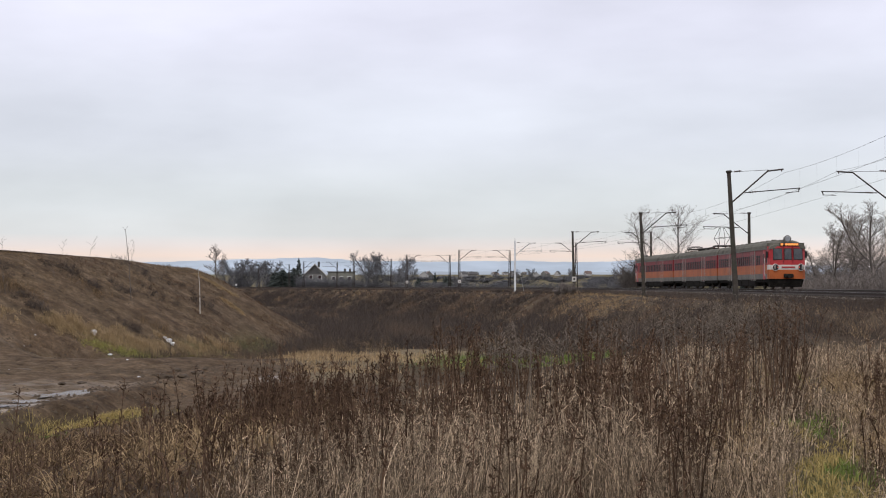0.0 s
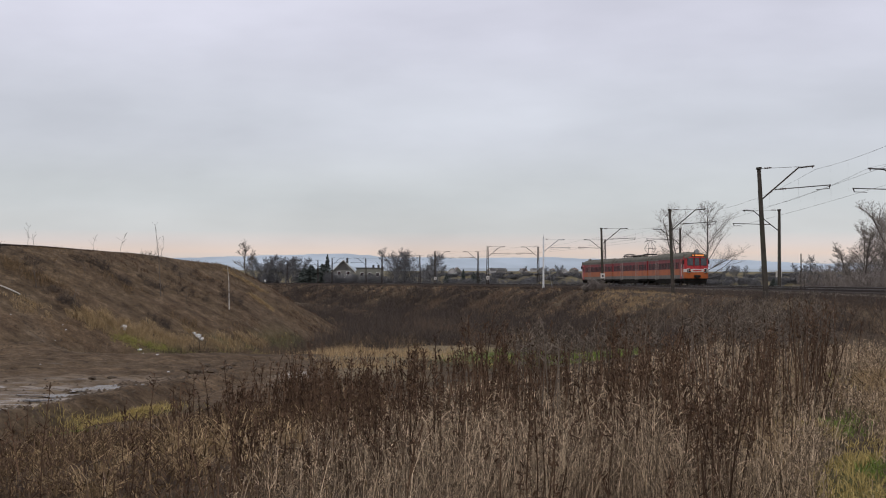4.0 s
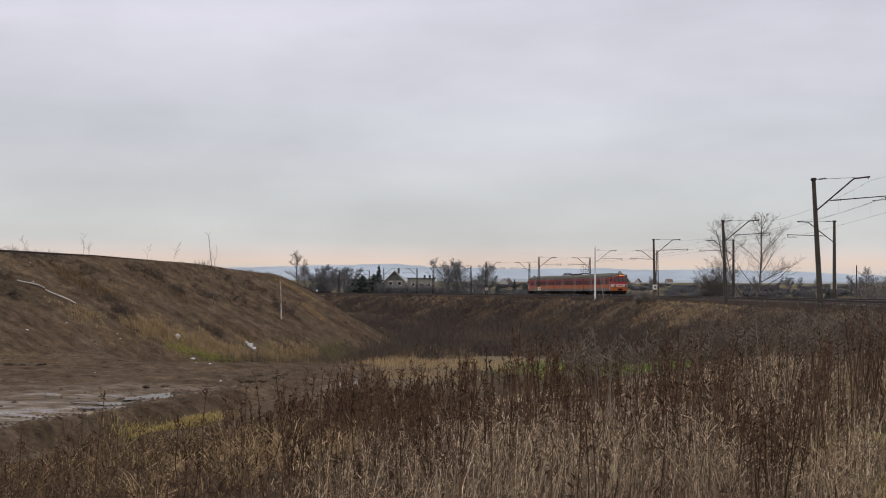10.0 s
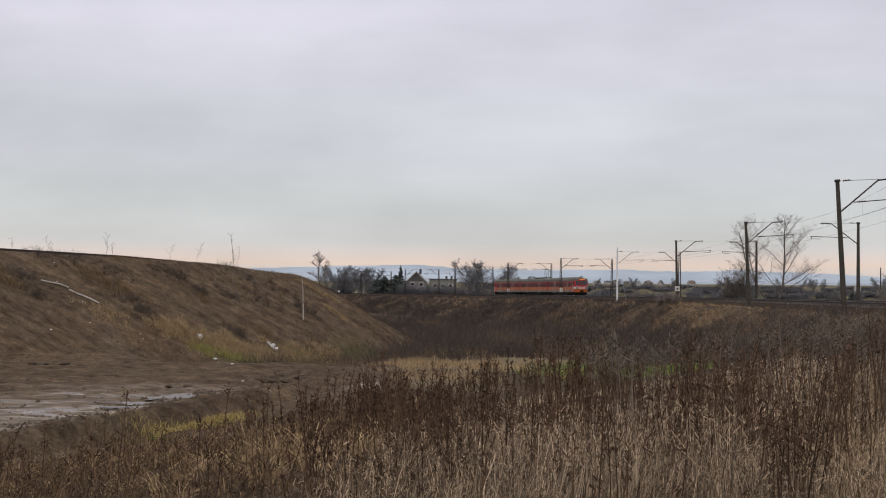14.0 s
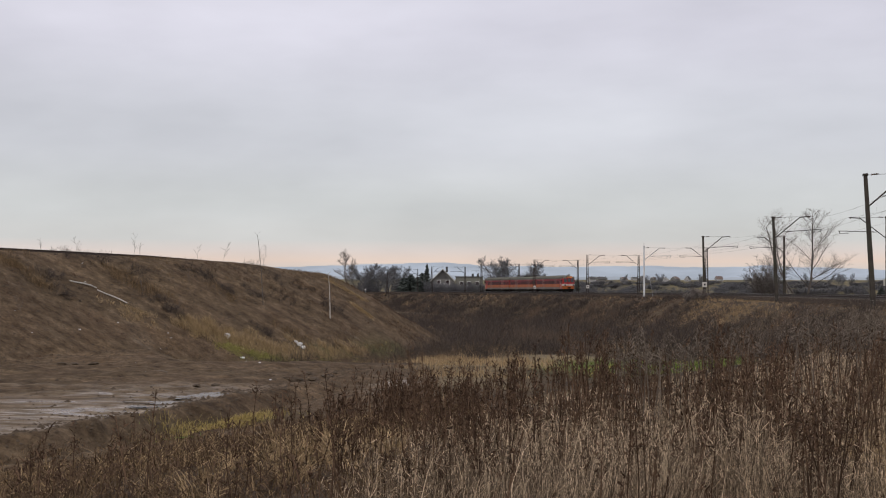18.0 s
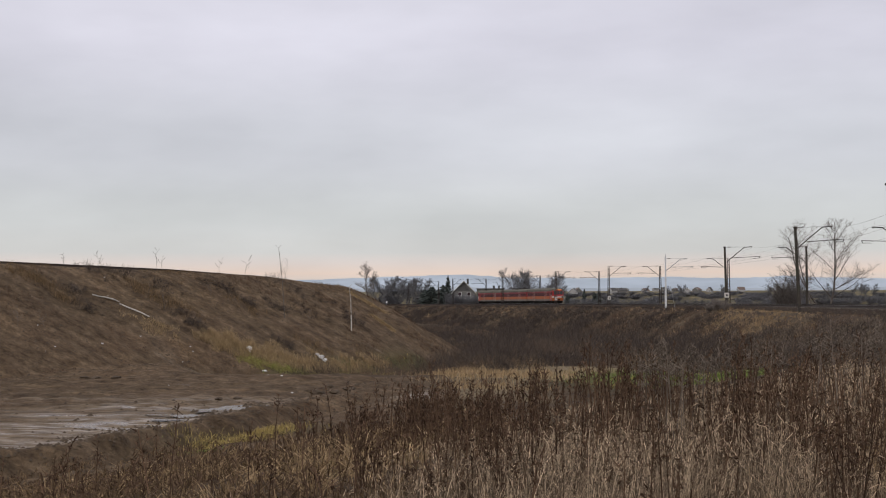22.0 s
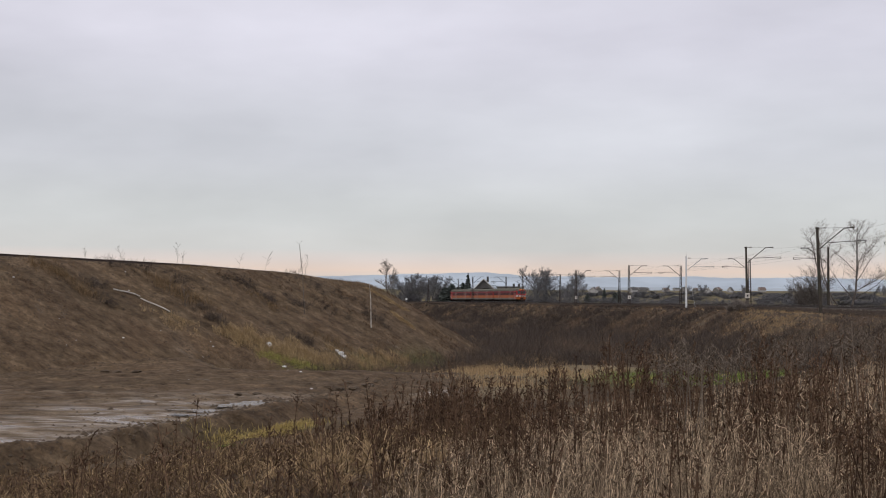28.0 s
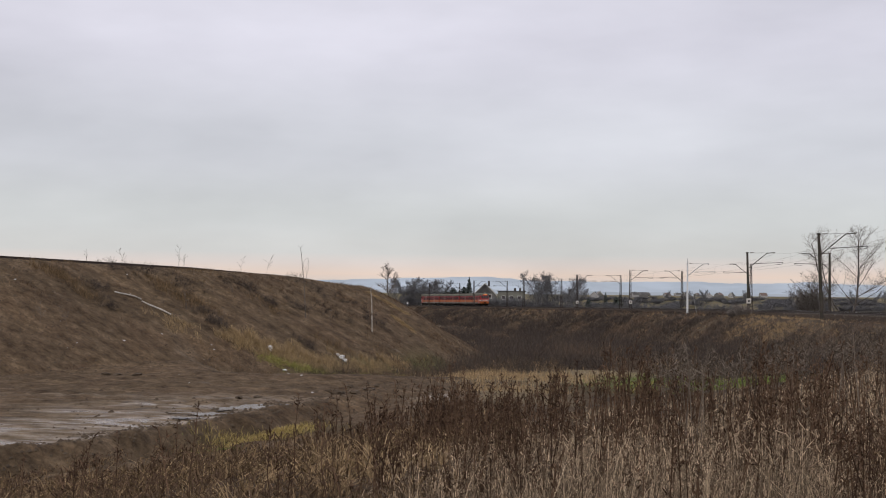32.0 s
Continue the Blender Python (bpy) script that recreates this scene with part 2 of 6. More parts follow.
def stations(s0, s1, step, off=0.0, dz=0.0):
    out = []
    for s in np.arange(s0, s1 + 0.01, step):
        x, y, a = on_line(s, off)
        out.append((Vector((x, y, float(rail_z(s)) + dz + (0.08 if off > -1 else 0.0))), Vector((math.cos(a), math.sin(a), 0)), Vector((0, 0, 1))))
    return out


# ---- the ground ----
MOUND = (-24.0, 112.0)
MOUND_DIR = (0.405, 0.914)


def nearest_line(x, y):
    """Arc length and distance to the right of the middle between the tracks."""
    shape = np.shape(x)
    x, y = np.ravel(x).astype(float), np.ravel(y).astype(float)
    sx, sy, sa, ss = LINE_X[::6], LINE_Y[::6], HEAD[::6], ARC[::6]
    arc, off = np.empty(len(x)), np.empty(len(x))
    for k in range(0, len(x), 20000):
        dx, dy = x[k:k + 20000, None] - sx, y[k:k + 20000, None] - sy
        i = np.argmin(dx * dx + dy * dy, axis=1)
        r = np.arange(len(i))
        a = sa[i]
        along = -dx[r, i] * np.sin(a) + dy[r, i] * np.cos(a)
        arc[k:k + 20000] = ss[i] + along
        off[k:k + 20000] = dx[r, i] * np.cos(a) + dy[r, i] * np.sin(a) + 2.0
    return arc.reshape(shape), off.reshape(shape)


def mound_at(x, y):
    u = (x - MOUND[0]) * MOUND_DIR[0] + (y - MOUND[1]) * MOUND_DIR[1]
    v = (x - MOUND[0]) * MOUND_DIR[1] - (y - MOUND[1]) * MOUND_DIR[0]
    w = np.where(u > 0, np.hypot(v, u), np.abs(v))
    crest = 3.42 + 0.0145 * np.clip(-u, 0, 95) - 0.55 * smooth01((u + 12) / 13)
    return u, v, w, crest


def terrace_q(x, y):
    return -(x + 3) * 0.909 + (y - 6) * 0.417


def edge_e(x, y):
    return x - (-15.15 + (y - 33) * 0.2 - 1.0 * smooth01((37 - y) / 4)) + 0.22 * lumps(x, y, 3.0, 41)


WET = {}


def ground_parts(x, y):
    """Height, and the weights of mud, green grass and straw."""
    x, y = np.asarray(x, float), np.asarray(y, float)
    arc, off = nearest_line(x, y)
    d = np.hypot(x, y)
    q = terrace_q(x, y)
    down = smooth01(q / 20)
    left = -2.85 * down - 2.9 * smooth01((y - 92) / 80) * down + 0.42 * smooth01((y - 46) / 12) * down
    left = left - 1.15 * smooth01((y - 69) / 13) * smooth01((x + 25) / 5) * smooth01((-6.5 - x) / 5)
    left = left + 0.12 * lumps(x, y, 6.0, 3) + 0.05 * lumps(x, y, 1.2, 5)
    e = edge_e(x, y)
    flat = -2.40 + 0.5 * smooth01((y - 56) / 24) * smooth01((-e - 1) / 9)
    ruts = 0.07 * lumps(x * 0.35 + y * 0.1, y * 1.5, 2.2, 9) + 0.035 * lumps(x, y, 1.3, 11) * smooth01(lumps(x, y, 6.0, 12) + 0.3)
    ruts = ruts - (0.10 * np.exp(-((e + 2.0) / 1.3) ** 2) + 0.05 * np.exp(-((e + 5.5) / 3.5) ** 2)) * smooth01((57 - y) / 4)
    ruts = ruts + 0.1 * np.clip(lumps(x, y, 3.5, 13), 0.2, 1) * smooth01((y - 52) / 10) - 0.07 * smooth01((np.abs(np.sin((e + 0.8 * lumps(x, y, 9.0, 84)) * 1.9)) - 0.7) * 5) * smooth01((y - 46) / 6)
    k = smooth01((0.5 - e) / 0.9) * smooth01((80 - 8 * smooth01((x + 25) / 5) - y) / 6)
    lip = 0.13 * np.exp(-((e - 0.1) / 0.6) ** 2) * (1 + lumps(x, y, 1.1, 15)) - 0.32 * np.exp(-((e - 1.05) / 0.65) ** 2) * smooth01((60 - y) / 6)
    left = left * (1 - k) + (flat + ruts) * k + lip * smooth01((60 - y) / 20 + 0.4)
    right = -1.0 - 1.6 * smooth01((off - 8) / 60) + 0.0085 * np.clip(d - 520, 0, None) + 0.3 * lumps(x, y, 30.0, 21)
    z = np.where(off < 0, left, right)
    z = np.where(d > 900, right, z)
    u, v, w, crest = mound_at(x, y)
    gully = 0.035 * lumps(u * 1.0 + w * 0.5, w * 0.3, 2.4, 31) + 0.17 * lumps(x, y, 6.0, 33) + 0.025 * lumps(x, y, 0.9, 35)
    side = crest - (np.sqrt((np.clip(w - 2.4, 0, None)) ** 2 + 1.2) - 1.095) / 1.68
    hill = side + gully * smooth01((w - 3.4) / 2.5)
    on_hill = smooth01((hill - z) / 0.6 + 0.3) * (off < 0)
    z = np.where(off < 0, np.maximum(z, hill), z)
    bed = rail_z(arc) - 0.72
    bank = bed - np.clip(np.abs(off) - 6.4, 0, None) / 1.75 + 0.22 * lumps(x, y, 7.0, 51) * smooth01((np.abs(off) - 6.4) / 3)
    on_bank = smooth01((bank - z) / 0.6 + 0.4)
    z = np.maximum(z, bank)
    mud = np.clip(np.maximum(k * smooth01((off + 8) * -0.5), on_hill), 0, 1) * (off < -6)
    lower = smooth01((q - 11) / 4 + 0.3 * lumps(x, y, 3.0, 72)) * smooth01((69 - y) / 5 + 0.6 * lumps(x * 0.4, y, 4.0, 74)) * smooth01((-5 - x) / 4) * (off < -10)
    mud = np.maximum(mud, np.maximum(lower, smooth01((2.6 - e) / 1.5) * smooth01((62 - y) / 4) * (y > 20)))
    foot = np.exp(-((hill - left) / 1.0) ** 2) * (off < 0) * smooth01((u + 37) / 6)
    foot = foot * smooth01((x + 22) / 4)
    green = np.clip(foot * smooth01(lumps(x, y, 4.0, 61) + 0.75), 0, 1)
    meadow = np.clip(3.0 * np.exp(-((x - 4.9) / 4.2) ** 2 - ((y - 67) / 5.0) ** 2) * (1 + 0.7 * lumps(x * 0.5, y, 4.0, 70)), 0, 1) * (on_bank < 0.5)
    strip = smooth01(lumps(x * 0.4, y, 3.0, 80) * 0.8 + 0.75) * smooth01((y - 70 + 12 * smooth01((x + 6) / 6)) / 6 + 0.5 * lumps(x * 0.3, y, 4.0, 76)) * smooth01((82 + 5 * smooth01((x + 4) / 5) - y) / 5) * smooth01((x + 14) / 3) * smooth01((13 - x) / 4) * (off < -10) * (1 - on_hill)
    path = np.exp(-((x - 0.25 * y - 0.35 + 0.4 * lumps(x, y, 2.5, 69)) / 0.36) ** 2) * smooth01((19 - y) / 6) * smooth01(lumps(x, y, 0.9, 68) * 0.7 + 0.75)
    brink = np.exp(-(((x + 11.5 - 0.6 * (y - 43.9)) / 0.8) ** 2 + ((y - 43.9) / 1.7) ** 2)) + 0.8 * np.exp(-((x + 12.2) ** 2 / 0.5 + (y - 39.7) ** 2 / 1.0))
    brink = np.clip(1.3 * brink, 0, 1)
    mud = mud * (1 - 0.8 * brink)
    # Past the tracks, straw and green rise with distance to put haze in.
    green = np.clip(green + meadow + path + 0.55 * brink + 0.28 * (off > 0) * smooth01((d - 170) / 80), 0, 1)
    straw = np.clip(smooth01(lumps(x, y, 5.0, 65) + 0.4) * (1 - mud) + 0.8 * foot * smooth01(lumps(x, y, 3.0, 67)) + 1.0 * brink, 0, 1) * np.where(off > 0, 0.4 + 0.6 * smooth01((d - 170) / 80), 1.0) * np.where((y < 60) & (off < -8), np.where(x < -0.2 * y, 0.0, 0.22 + 0.5 * smooth01((q - 9) / 4)), 1.0)
    wet = smooth01((-e - 0.2) / 0.8) * smooth01((e + 15) / 6) * smooth01((57 - y) / 6) * smooth01((w - 16) / 3) * smooth01(0.6 + 0.8 * lumps(x * 0.35, y * 1.8, 2.6, 73)) * smooth01((e + 9.5) / 3)
    wet = np.maximum(wet, smooth01(1.6 * np.exp(-((x + 7.3) / 1.6) ** 2 - ((y - 56.5) / 3.0) ** 2) + 0.5 * lumps(x * 0.5, y * 1.6, 1.6, 85) - 0.35))
    WET["last"] = np.clip(np.maximum(wet, (0.3 + 0.4 * lumps(x * 0.4, y * 1.4, 3.0, 82)) * k * (1 - on_hill) * smooth01((-e - 0.6) / 1.0) * smooth01((58 - y) / 7)), 0, 1)
    straw = np.clip(straw * (1 - 0.75 * on_bank * (off < 0)) + 0.3 * strip, 0, 1)
    mud = mud * (1 - 0.5 * strip)
    return z, np.clip(mud, 0, 1), green, straw


def ground(x, y):
    return ground_parts(x, y)[0]


def spaced(a, b, step, grow, lo, hi):
    mid = list(np.arange(a, b, step))
    for sign, end, out in ((1, hi, []), (-1, lo, [])):
        p, s = (mid[-1] if sign > 0 else mid[0]), step
        while sign * (end - p) > 0:
            s *= grow
            p += sign * s
            out.append(p)
        mid = mid + out if sign > 0 else out[::-1] + mid
    return np.array(mid)


GX = np.unique(np.concatenate([spaced(-75, 62, 0.62, 1.12, -4200, 4200), np.arange(-42, 6, 0.31)]))
GY = np.concatenate([spaced(2, 150, 0.62, 1.15, -900, 150)[:-1], spaced(150, 430, 1.5, 1.1, 150, 4300)])
GY = np.unique(np.concatenate([GY, np.arange(22, 92, 0.31)]))
MX, MY = np.meshgrid(GX, GY)
GZ, G_MUD, G_GREEN, G_STRAW = ground_parts(MX, MY)
G_WET = WET["last"]
gm = bpy.data.meshes.new("ground")
NX, NY = len(GX), len(GY)
gi = np.arange(NX * NY).reshape(NY, NX)
quads = np.stack([gi[:-1, :-1], gi[:-1, 1:], gi[1:, 1:], gi[1:, :-1]], -1).reshape(-1, 4)


def fill_mesh(me, verts, faces):
    """Points (n, 3) and faces (m, k), set at once."""
    n, (m, k) = len(verts), faces.shape
    me.vertices.add(n), me.loops.add(m * k), me.polygons.add(m)
    me.vertices.foreach_set("co", np.ascontiguousarray(verts, np.float32).ravel())
    me.loops.foreach_set("vertex_index", faces.astype(np.int32).ravel())
    me.polygons.foreach_set("loop_start", np.arange(0, m * k, k, dtype=np.int32))
    me.update(calc_edges=True)


fill_mesh(gm, np.stack([MX, MY, GZ], -1).reshape(-1, 3), quads)
gm.shade_smooth()
cover = gm.color_attributes.new("cover", "FLOAT_COLOR", "POINT")
cover.data.foreach_set("color", np.stack([G_MUD, G_GREEN, G_STRAW, G_WET], -1).astype(np.float32).ravel())


def ground_material():
    m = bpy.data.materials.new("mud, grass and litter")
    m.use_nodes = True
    n, l = m.node_tree.nodes, m.node_tree.links
    bsdf = n["Principled BSDF"]
    at = n.new("ShaderNodeAttribute")
    at.attribute_name = "cover"
    sep = n.new("ShaderNodeSeparateColor")
    l.new(at.outputs["Color"], sep.inputs[0])
    co = n.new("ShaderNodeTexCoord")

    def noise_at(scale, detail=5, rough=0.6):
        q = n.new("ShaderNodeTexNoise")
        q.inputs["Scale"].default_value, q.inputs["Detail"].default_value, q.inputs["Roughness"].default_value = scale, detail, rough
        l.new(co.outputs["Object"], q.inputs["Vector"])
        return q.outputs[0]

    def ramp(fac, *cols):
        r = n.new("ShaderNodeValToRGB")
        while len(r.color_ramp.elements) < len(cols):
            r.color_ramp.elements.new(0.5)
        for el, (p, c) in zip(r.color_ramp.elements, cols):
            el.position, el.color = p, (*c, 1)
        l.new(fac, r.inputs[0])
        return r.outputs[0]

    def mixed(fac, a, b):
        q = n.new("ShaderNodeMix")
        q.data_type = "RGBA"
        l.new(fac, q.inputs["Factor"]), l.new(a, q.inputs["A"]), l.new(b, q.inputs["B"])
        return q.outputs["Result"]

    coarse, mid, fine = noise_at(0.16), noise_at(1.3), noise_at(9.0)
    mud = ramp(mid, (0.3, (0.057, 0.039, 0.0235)), (0.5, (0.109, 0.077, 0.0475)), (0.72, (0.168, 0.122, 0.079)))
    rust = ramp(mid, (0.3, (0.064, 0.042, 0.0255)), (0.5, (0.112, 0.077, 0.0485)), (0.72, (0.163, 0.117, 0.077)))
    patch = n.new("ShaderNodeMapRange")
    patch.inputs["From Min"].default_value, patch.inputs["From Max"].default_value = 0.42, 0.6
    l.new(coarse, patch.inputs[0])
    mud = mixed(patch.outputs[0], mud, rust)
    grit = ramp(noise_at(5.0, 3, 0.7), (0.34, (0.74, 0.73, 0.72)), (0.5, (1.0, 1.0, 1.0)), (0.68, (1.3, 1.27, 1.23)))
    gr = n.new("ShaderNodeMix")
    gr.data_type, gr.blend_type = "RGBA", "MULTIPLY"
    gr.inputs["Factor"].default_value = 1.0
    l.new(mud, gr.inputs["A"]), l.new(grit, gr.inputs["B"])
    mud = gr.outputs["Result"]
    turned = n.new("ShaderNodeMapping")
    turned.inputs["Rotation"].default_value, turned.inputs["Scale"].default_value = (0, 0, 0.417), (0.12, 0.75, 0.3)
    l.new(co.outputs["Object"], turned.inputs[0])
    wash = n.new("ShaderNodeTexNoise")
    wash.inputs["Scale"].default_value, wash.inputs["Detail"].default_value, wash.inputs["Roughness"].default_value = 1.0, 6, 0.65
    l.new(turned.outputs[0], wash.inputs["Vector"])
    runs = ramp(wash.outputs[0], (0.36, (0.74, 0.73, 0.72)), (0.5, (1.0, 1.0, 1.0)), (0.66, (1.26, 1.24, 1.2)))
    ws = n.new("ShaderNodeMix")
    ws.data_type, ws.blend_type = "RGBA", "MULTIPLY"
    ws.inputs["Factor"].default_value = 1.0
    l.new(mud, ws.inputs["A"]), l.new(runs, ws.inputs["B"])
    mud = ws.outputs["Result"]
    scrub = ramp(mid, (0.3, (0.032, 0.022, 0.015)), (0.55, (0.075, 0.051, 0.033)), (0.75, (0.14, 0.1, 0.063)))
    straw = ramp(fine, (0.3, (0.10, 0.075, 0.045)), (0.6, (0.26, 0.205, 0.125)), (0.8, (0.36, 0.29, 0.18)))
    green = ramp(fine, (0.3, (0.055, 0.06, 0.022)), (0.55, (0.105, 0.12, 0.038)), (0.8, (0.2, 0.185, 0.07)))
    col = mixed(sep.outputs[2], scrub, straw)
    col = mixed(sep.outputs[0], col, mud)
    col = mixed(sep.outputs[1], col, green)
    # Wet mud is painted paler: part of its sky sheen sits in the colour.
    wet_sheen = ramp(mid, (0.3, (0.10, 0.074, 0.049)), (0.7, (0.25, 0.19, 0.13)))
    col = mixed(at.outputs["Alpha"], col, wet_sheen)
    l.new(col, bsdf.inputs["Base Color"])
    # a broken film of water on the wet mud
    spread = n.new("ShaderNodeMapping")
    spread.inputs["Rotation"].default_value, spread.inputs["Scale"].default_value = (0, 0, -0.15), (0.5, 1.5, 0.3)
    l.new(co.outputs["Object"], spread.inputs[0])
    film = n.new("ShaderNodeTexNoise")
    film.inputs["Scale"].default_value, film.inputs["Detail"].default_value, film.inputs["Roughness"].default_value = 1.1, 6, 0.68
    l.new(spread.outputs[0], film.inputs["Vector"])
    pool = n.new("ShaderNodeMapRange")
    pool.inputs["From Min"].default_value, pool.inputs["From Max"].default_value = 0.41, 0.56
    l.new(film.outputs[0], pool.inputs[0])
    gloss = n.new("ShaderNodeMath")
    gloss.operation = "MULTIPLY"
    l.new(pool.outputs[0], gloss.inputs[0]), l.new(at.outputs["Alpha"], gloss.inputs[1])
    rr = n.new("ShaderNodeMapRange")
    rr.inputs["To Min"].default_value, rr.inputs["To Max"].default_value = 0.95, 0.24
    l.new(gloss.outputs[0], rr.inputs[0]), l.new(rr.outputs[0], bsdf.inputs["Roughness"])
    sp = n.new("ShaderNodeMapRange")
    sp.inputs["To Min"].default_value, sp.inputs["To Max"].default_value = 0.12, 0.6
    l.new(gloss.outputs[0], sp.inputs[0]), l.new(sp.outputs[0], bsdf.inputs["Specular IOR Level"])
    bp = n.new("ShaderNodeBump")
    bp.inputs["Distance"].default_value = 0.13
    calm = n.new("ShaderNodeMapRange")
    calm.inputs["To Min"].default_value, calm.inputs["To Max"].default_value = 1.0, 0.12
    l.new(gloss.outputs[0], calm.inputs[0]), l.new(calm.outputs[0], bp.inputs["Strength"])
    add = n.new("ShaderNodeMath")
    l.new(mid, add.inputs[0]), l.new(fine, add.inputs[1])
    l.new(add.outputs[0], bp.inputs["Height"])
    l.new(bp.outputs[0], bsdf.inputs["Normal"])
    return m


gm.materials.append(ground_material())
tagged(new("ground", gm), "brown muddy ground with dry grass and scrub", "ground", kind="structure")
# ---- the railway: ballast, rails, sleepers ----
def railway(name, off, label):
    top = tagged(new(name), label, "railway track", "railway tracks", "structure")
    bed = Shape().sweep([(-2.7, -0.85), (-1.75, -0.22), (1.75, -0.22), (2.7, -0.85)], stations(-200, 700, 6, off))
    part("ballast", bed, M_BALLAST, top)
    g = np.random.default_rng(int(50 - off))
    stone = Shape()
    for i in range(1500):
        sx, sy, sa = on_line(g.uniform(-10, 95), off + (g.uniform(-5.5, -1.3) if off < -1 else g.uniform(-2.4, -1.2)))
        d = abs(nearest_line(np.array([sx]), np.array([sy]))[1][0] - off)
        z = rail_z(nearest_line(np.array([sx]), np.array([sy]))[0][0]) + np.interp(d, [1.75, 2.5, 2.7, 5.0], [-0.22, -0.7, -0.73, -1.9])
        r = g.uniform(0.015, 0.045)
        stone.add([(sx + a * r * g.uniform(0.7, 1.3), sy + b * r * g.uniform(0.7, 1.3), z + c * r) for a, b, c in ((1, 0, 0), (0, 1, 0.1), (-1, 0, 0), (0, -1, 0.1), (0, 0, 0.9))], [(0, 1, 4), (1, 2, 4), (2, 3, 4), (3, 0, 4)])
    part("stones", stone, M_STONE, top)["kind"] = "stuff"
    for side in (-0.7525, 0.7525):
        foot = [(-0.07, -0.17), (0.07, -0.17), (0.07, -0.15), (0.012, -0.13), (0.012, -0.045), (0.034, -0.035), (0.034, -0.006),
                (-0.034, -0.006), (-0.034, -0.035), (-0.012, -0.045), (-0.012, -0.13), (-0.07, -0.15)]
        rail = part("rail", Shape().sweep([(x + side, z) for x, z in foot], stations(-200, 700, 6, off)), M_RAIL, top)
        part("rail_head", Shape().sweep([(side - 0.03, -0.006), (side + 0.03, -0.006), (side + 0.03, 0.0), (side - 0.03, 0.0)],
                                        stations(-200, 700, 6, off)), M_HEAD, rail, "worn shiny rail head")
    return top


near_track = railway("railway_track", -4.0, "inner railway track with rusty rails on dark ballast")
far_track = railway("railway_track", 0.0, "outer railway track with rusty rails on dark ballast")

sleeper_mesh = Shape().box(-1.25, -0.125, -0.36, 1.25, 0.125, -0.172, 0.03).mesh("sleeper", M_SLEEPER)
for top, off in ((near_track, -4.0), (far_track, 0.0)):
    rest = Shape()
    for i in range(-60, 620):
        s = i * 0.62 + 5
        if 0 <= i < 150:
            ob = new("sleeper", sleeper_mesh)
            ob.parent, ob.matrix_basis = top, line_pose(s, off)
        elif s < 330:
            m = line_pose(s, off)
            pts = [m @ Vector((x, y, z)) for z in (-0.36, -0.172) for y in (-0.12, 0.12) for x in (-1.25, 1.25)]
            rest.add(pts, [(4, 5, 7, 6), (0, 1, 5, 4), (2, 6, 7, 3), (0, 4, 6, 2), (1, 3, 7, 5)])
    part("sleepers", rest, M_SLEEPER, top)["kind"] = "stuff"


# ---- masts of the overhead line: the pole at the origin, the track on its +x side ----
CONTACT, CARRIER = 6.0, 7.42


def insulator(shape, p, q, r=0.075, n=3):
    p, q = Vector(p), Vector(q)
    for i in range(n):
        a, b = p.lerp(q, (i + 0.15) / n), p.lerp(q, (i + 0.6) / n)
        shape.rod(a, b, r, r * 0.55, 8)
        shape.rod(b, p.lerp(q, (i + 1.15) / n), r * 0.4, None, 6)
    return shape


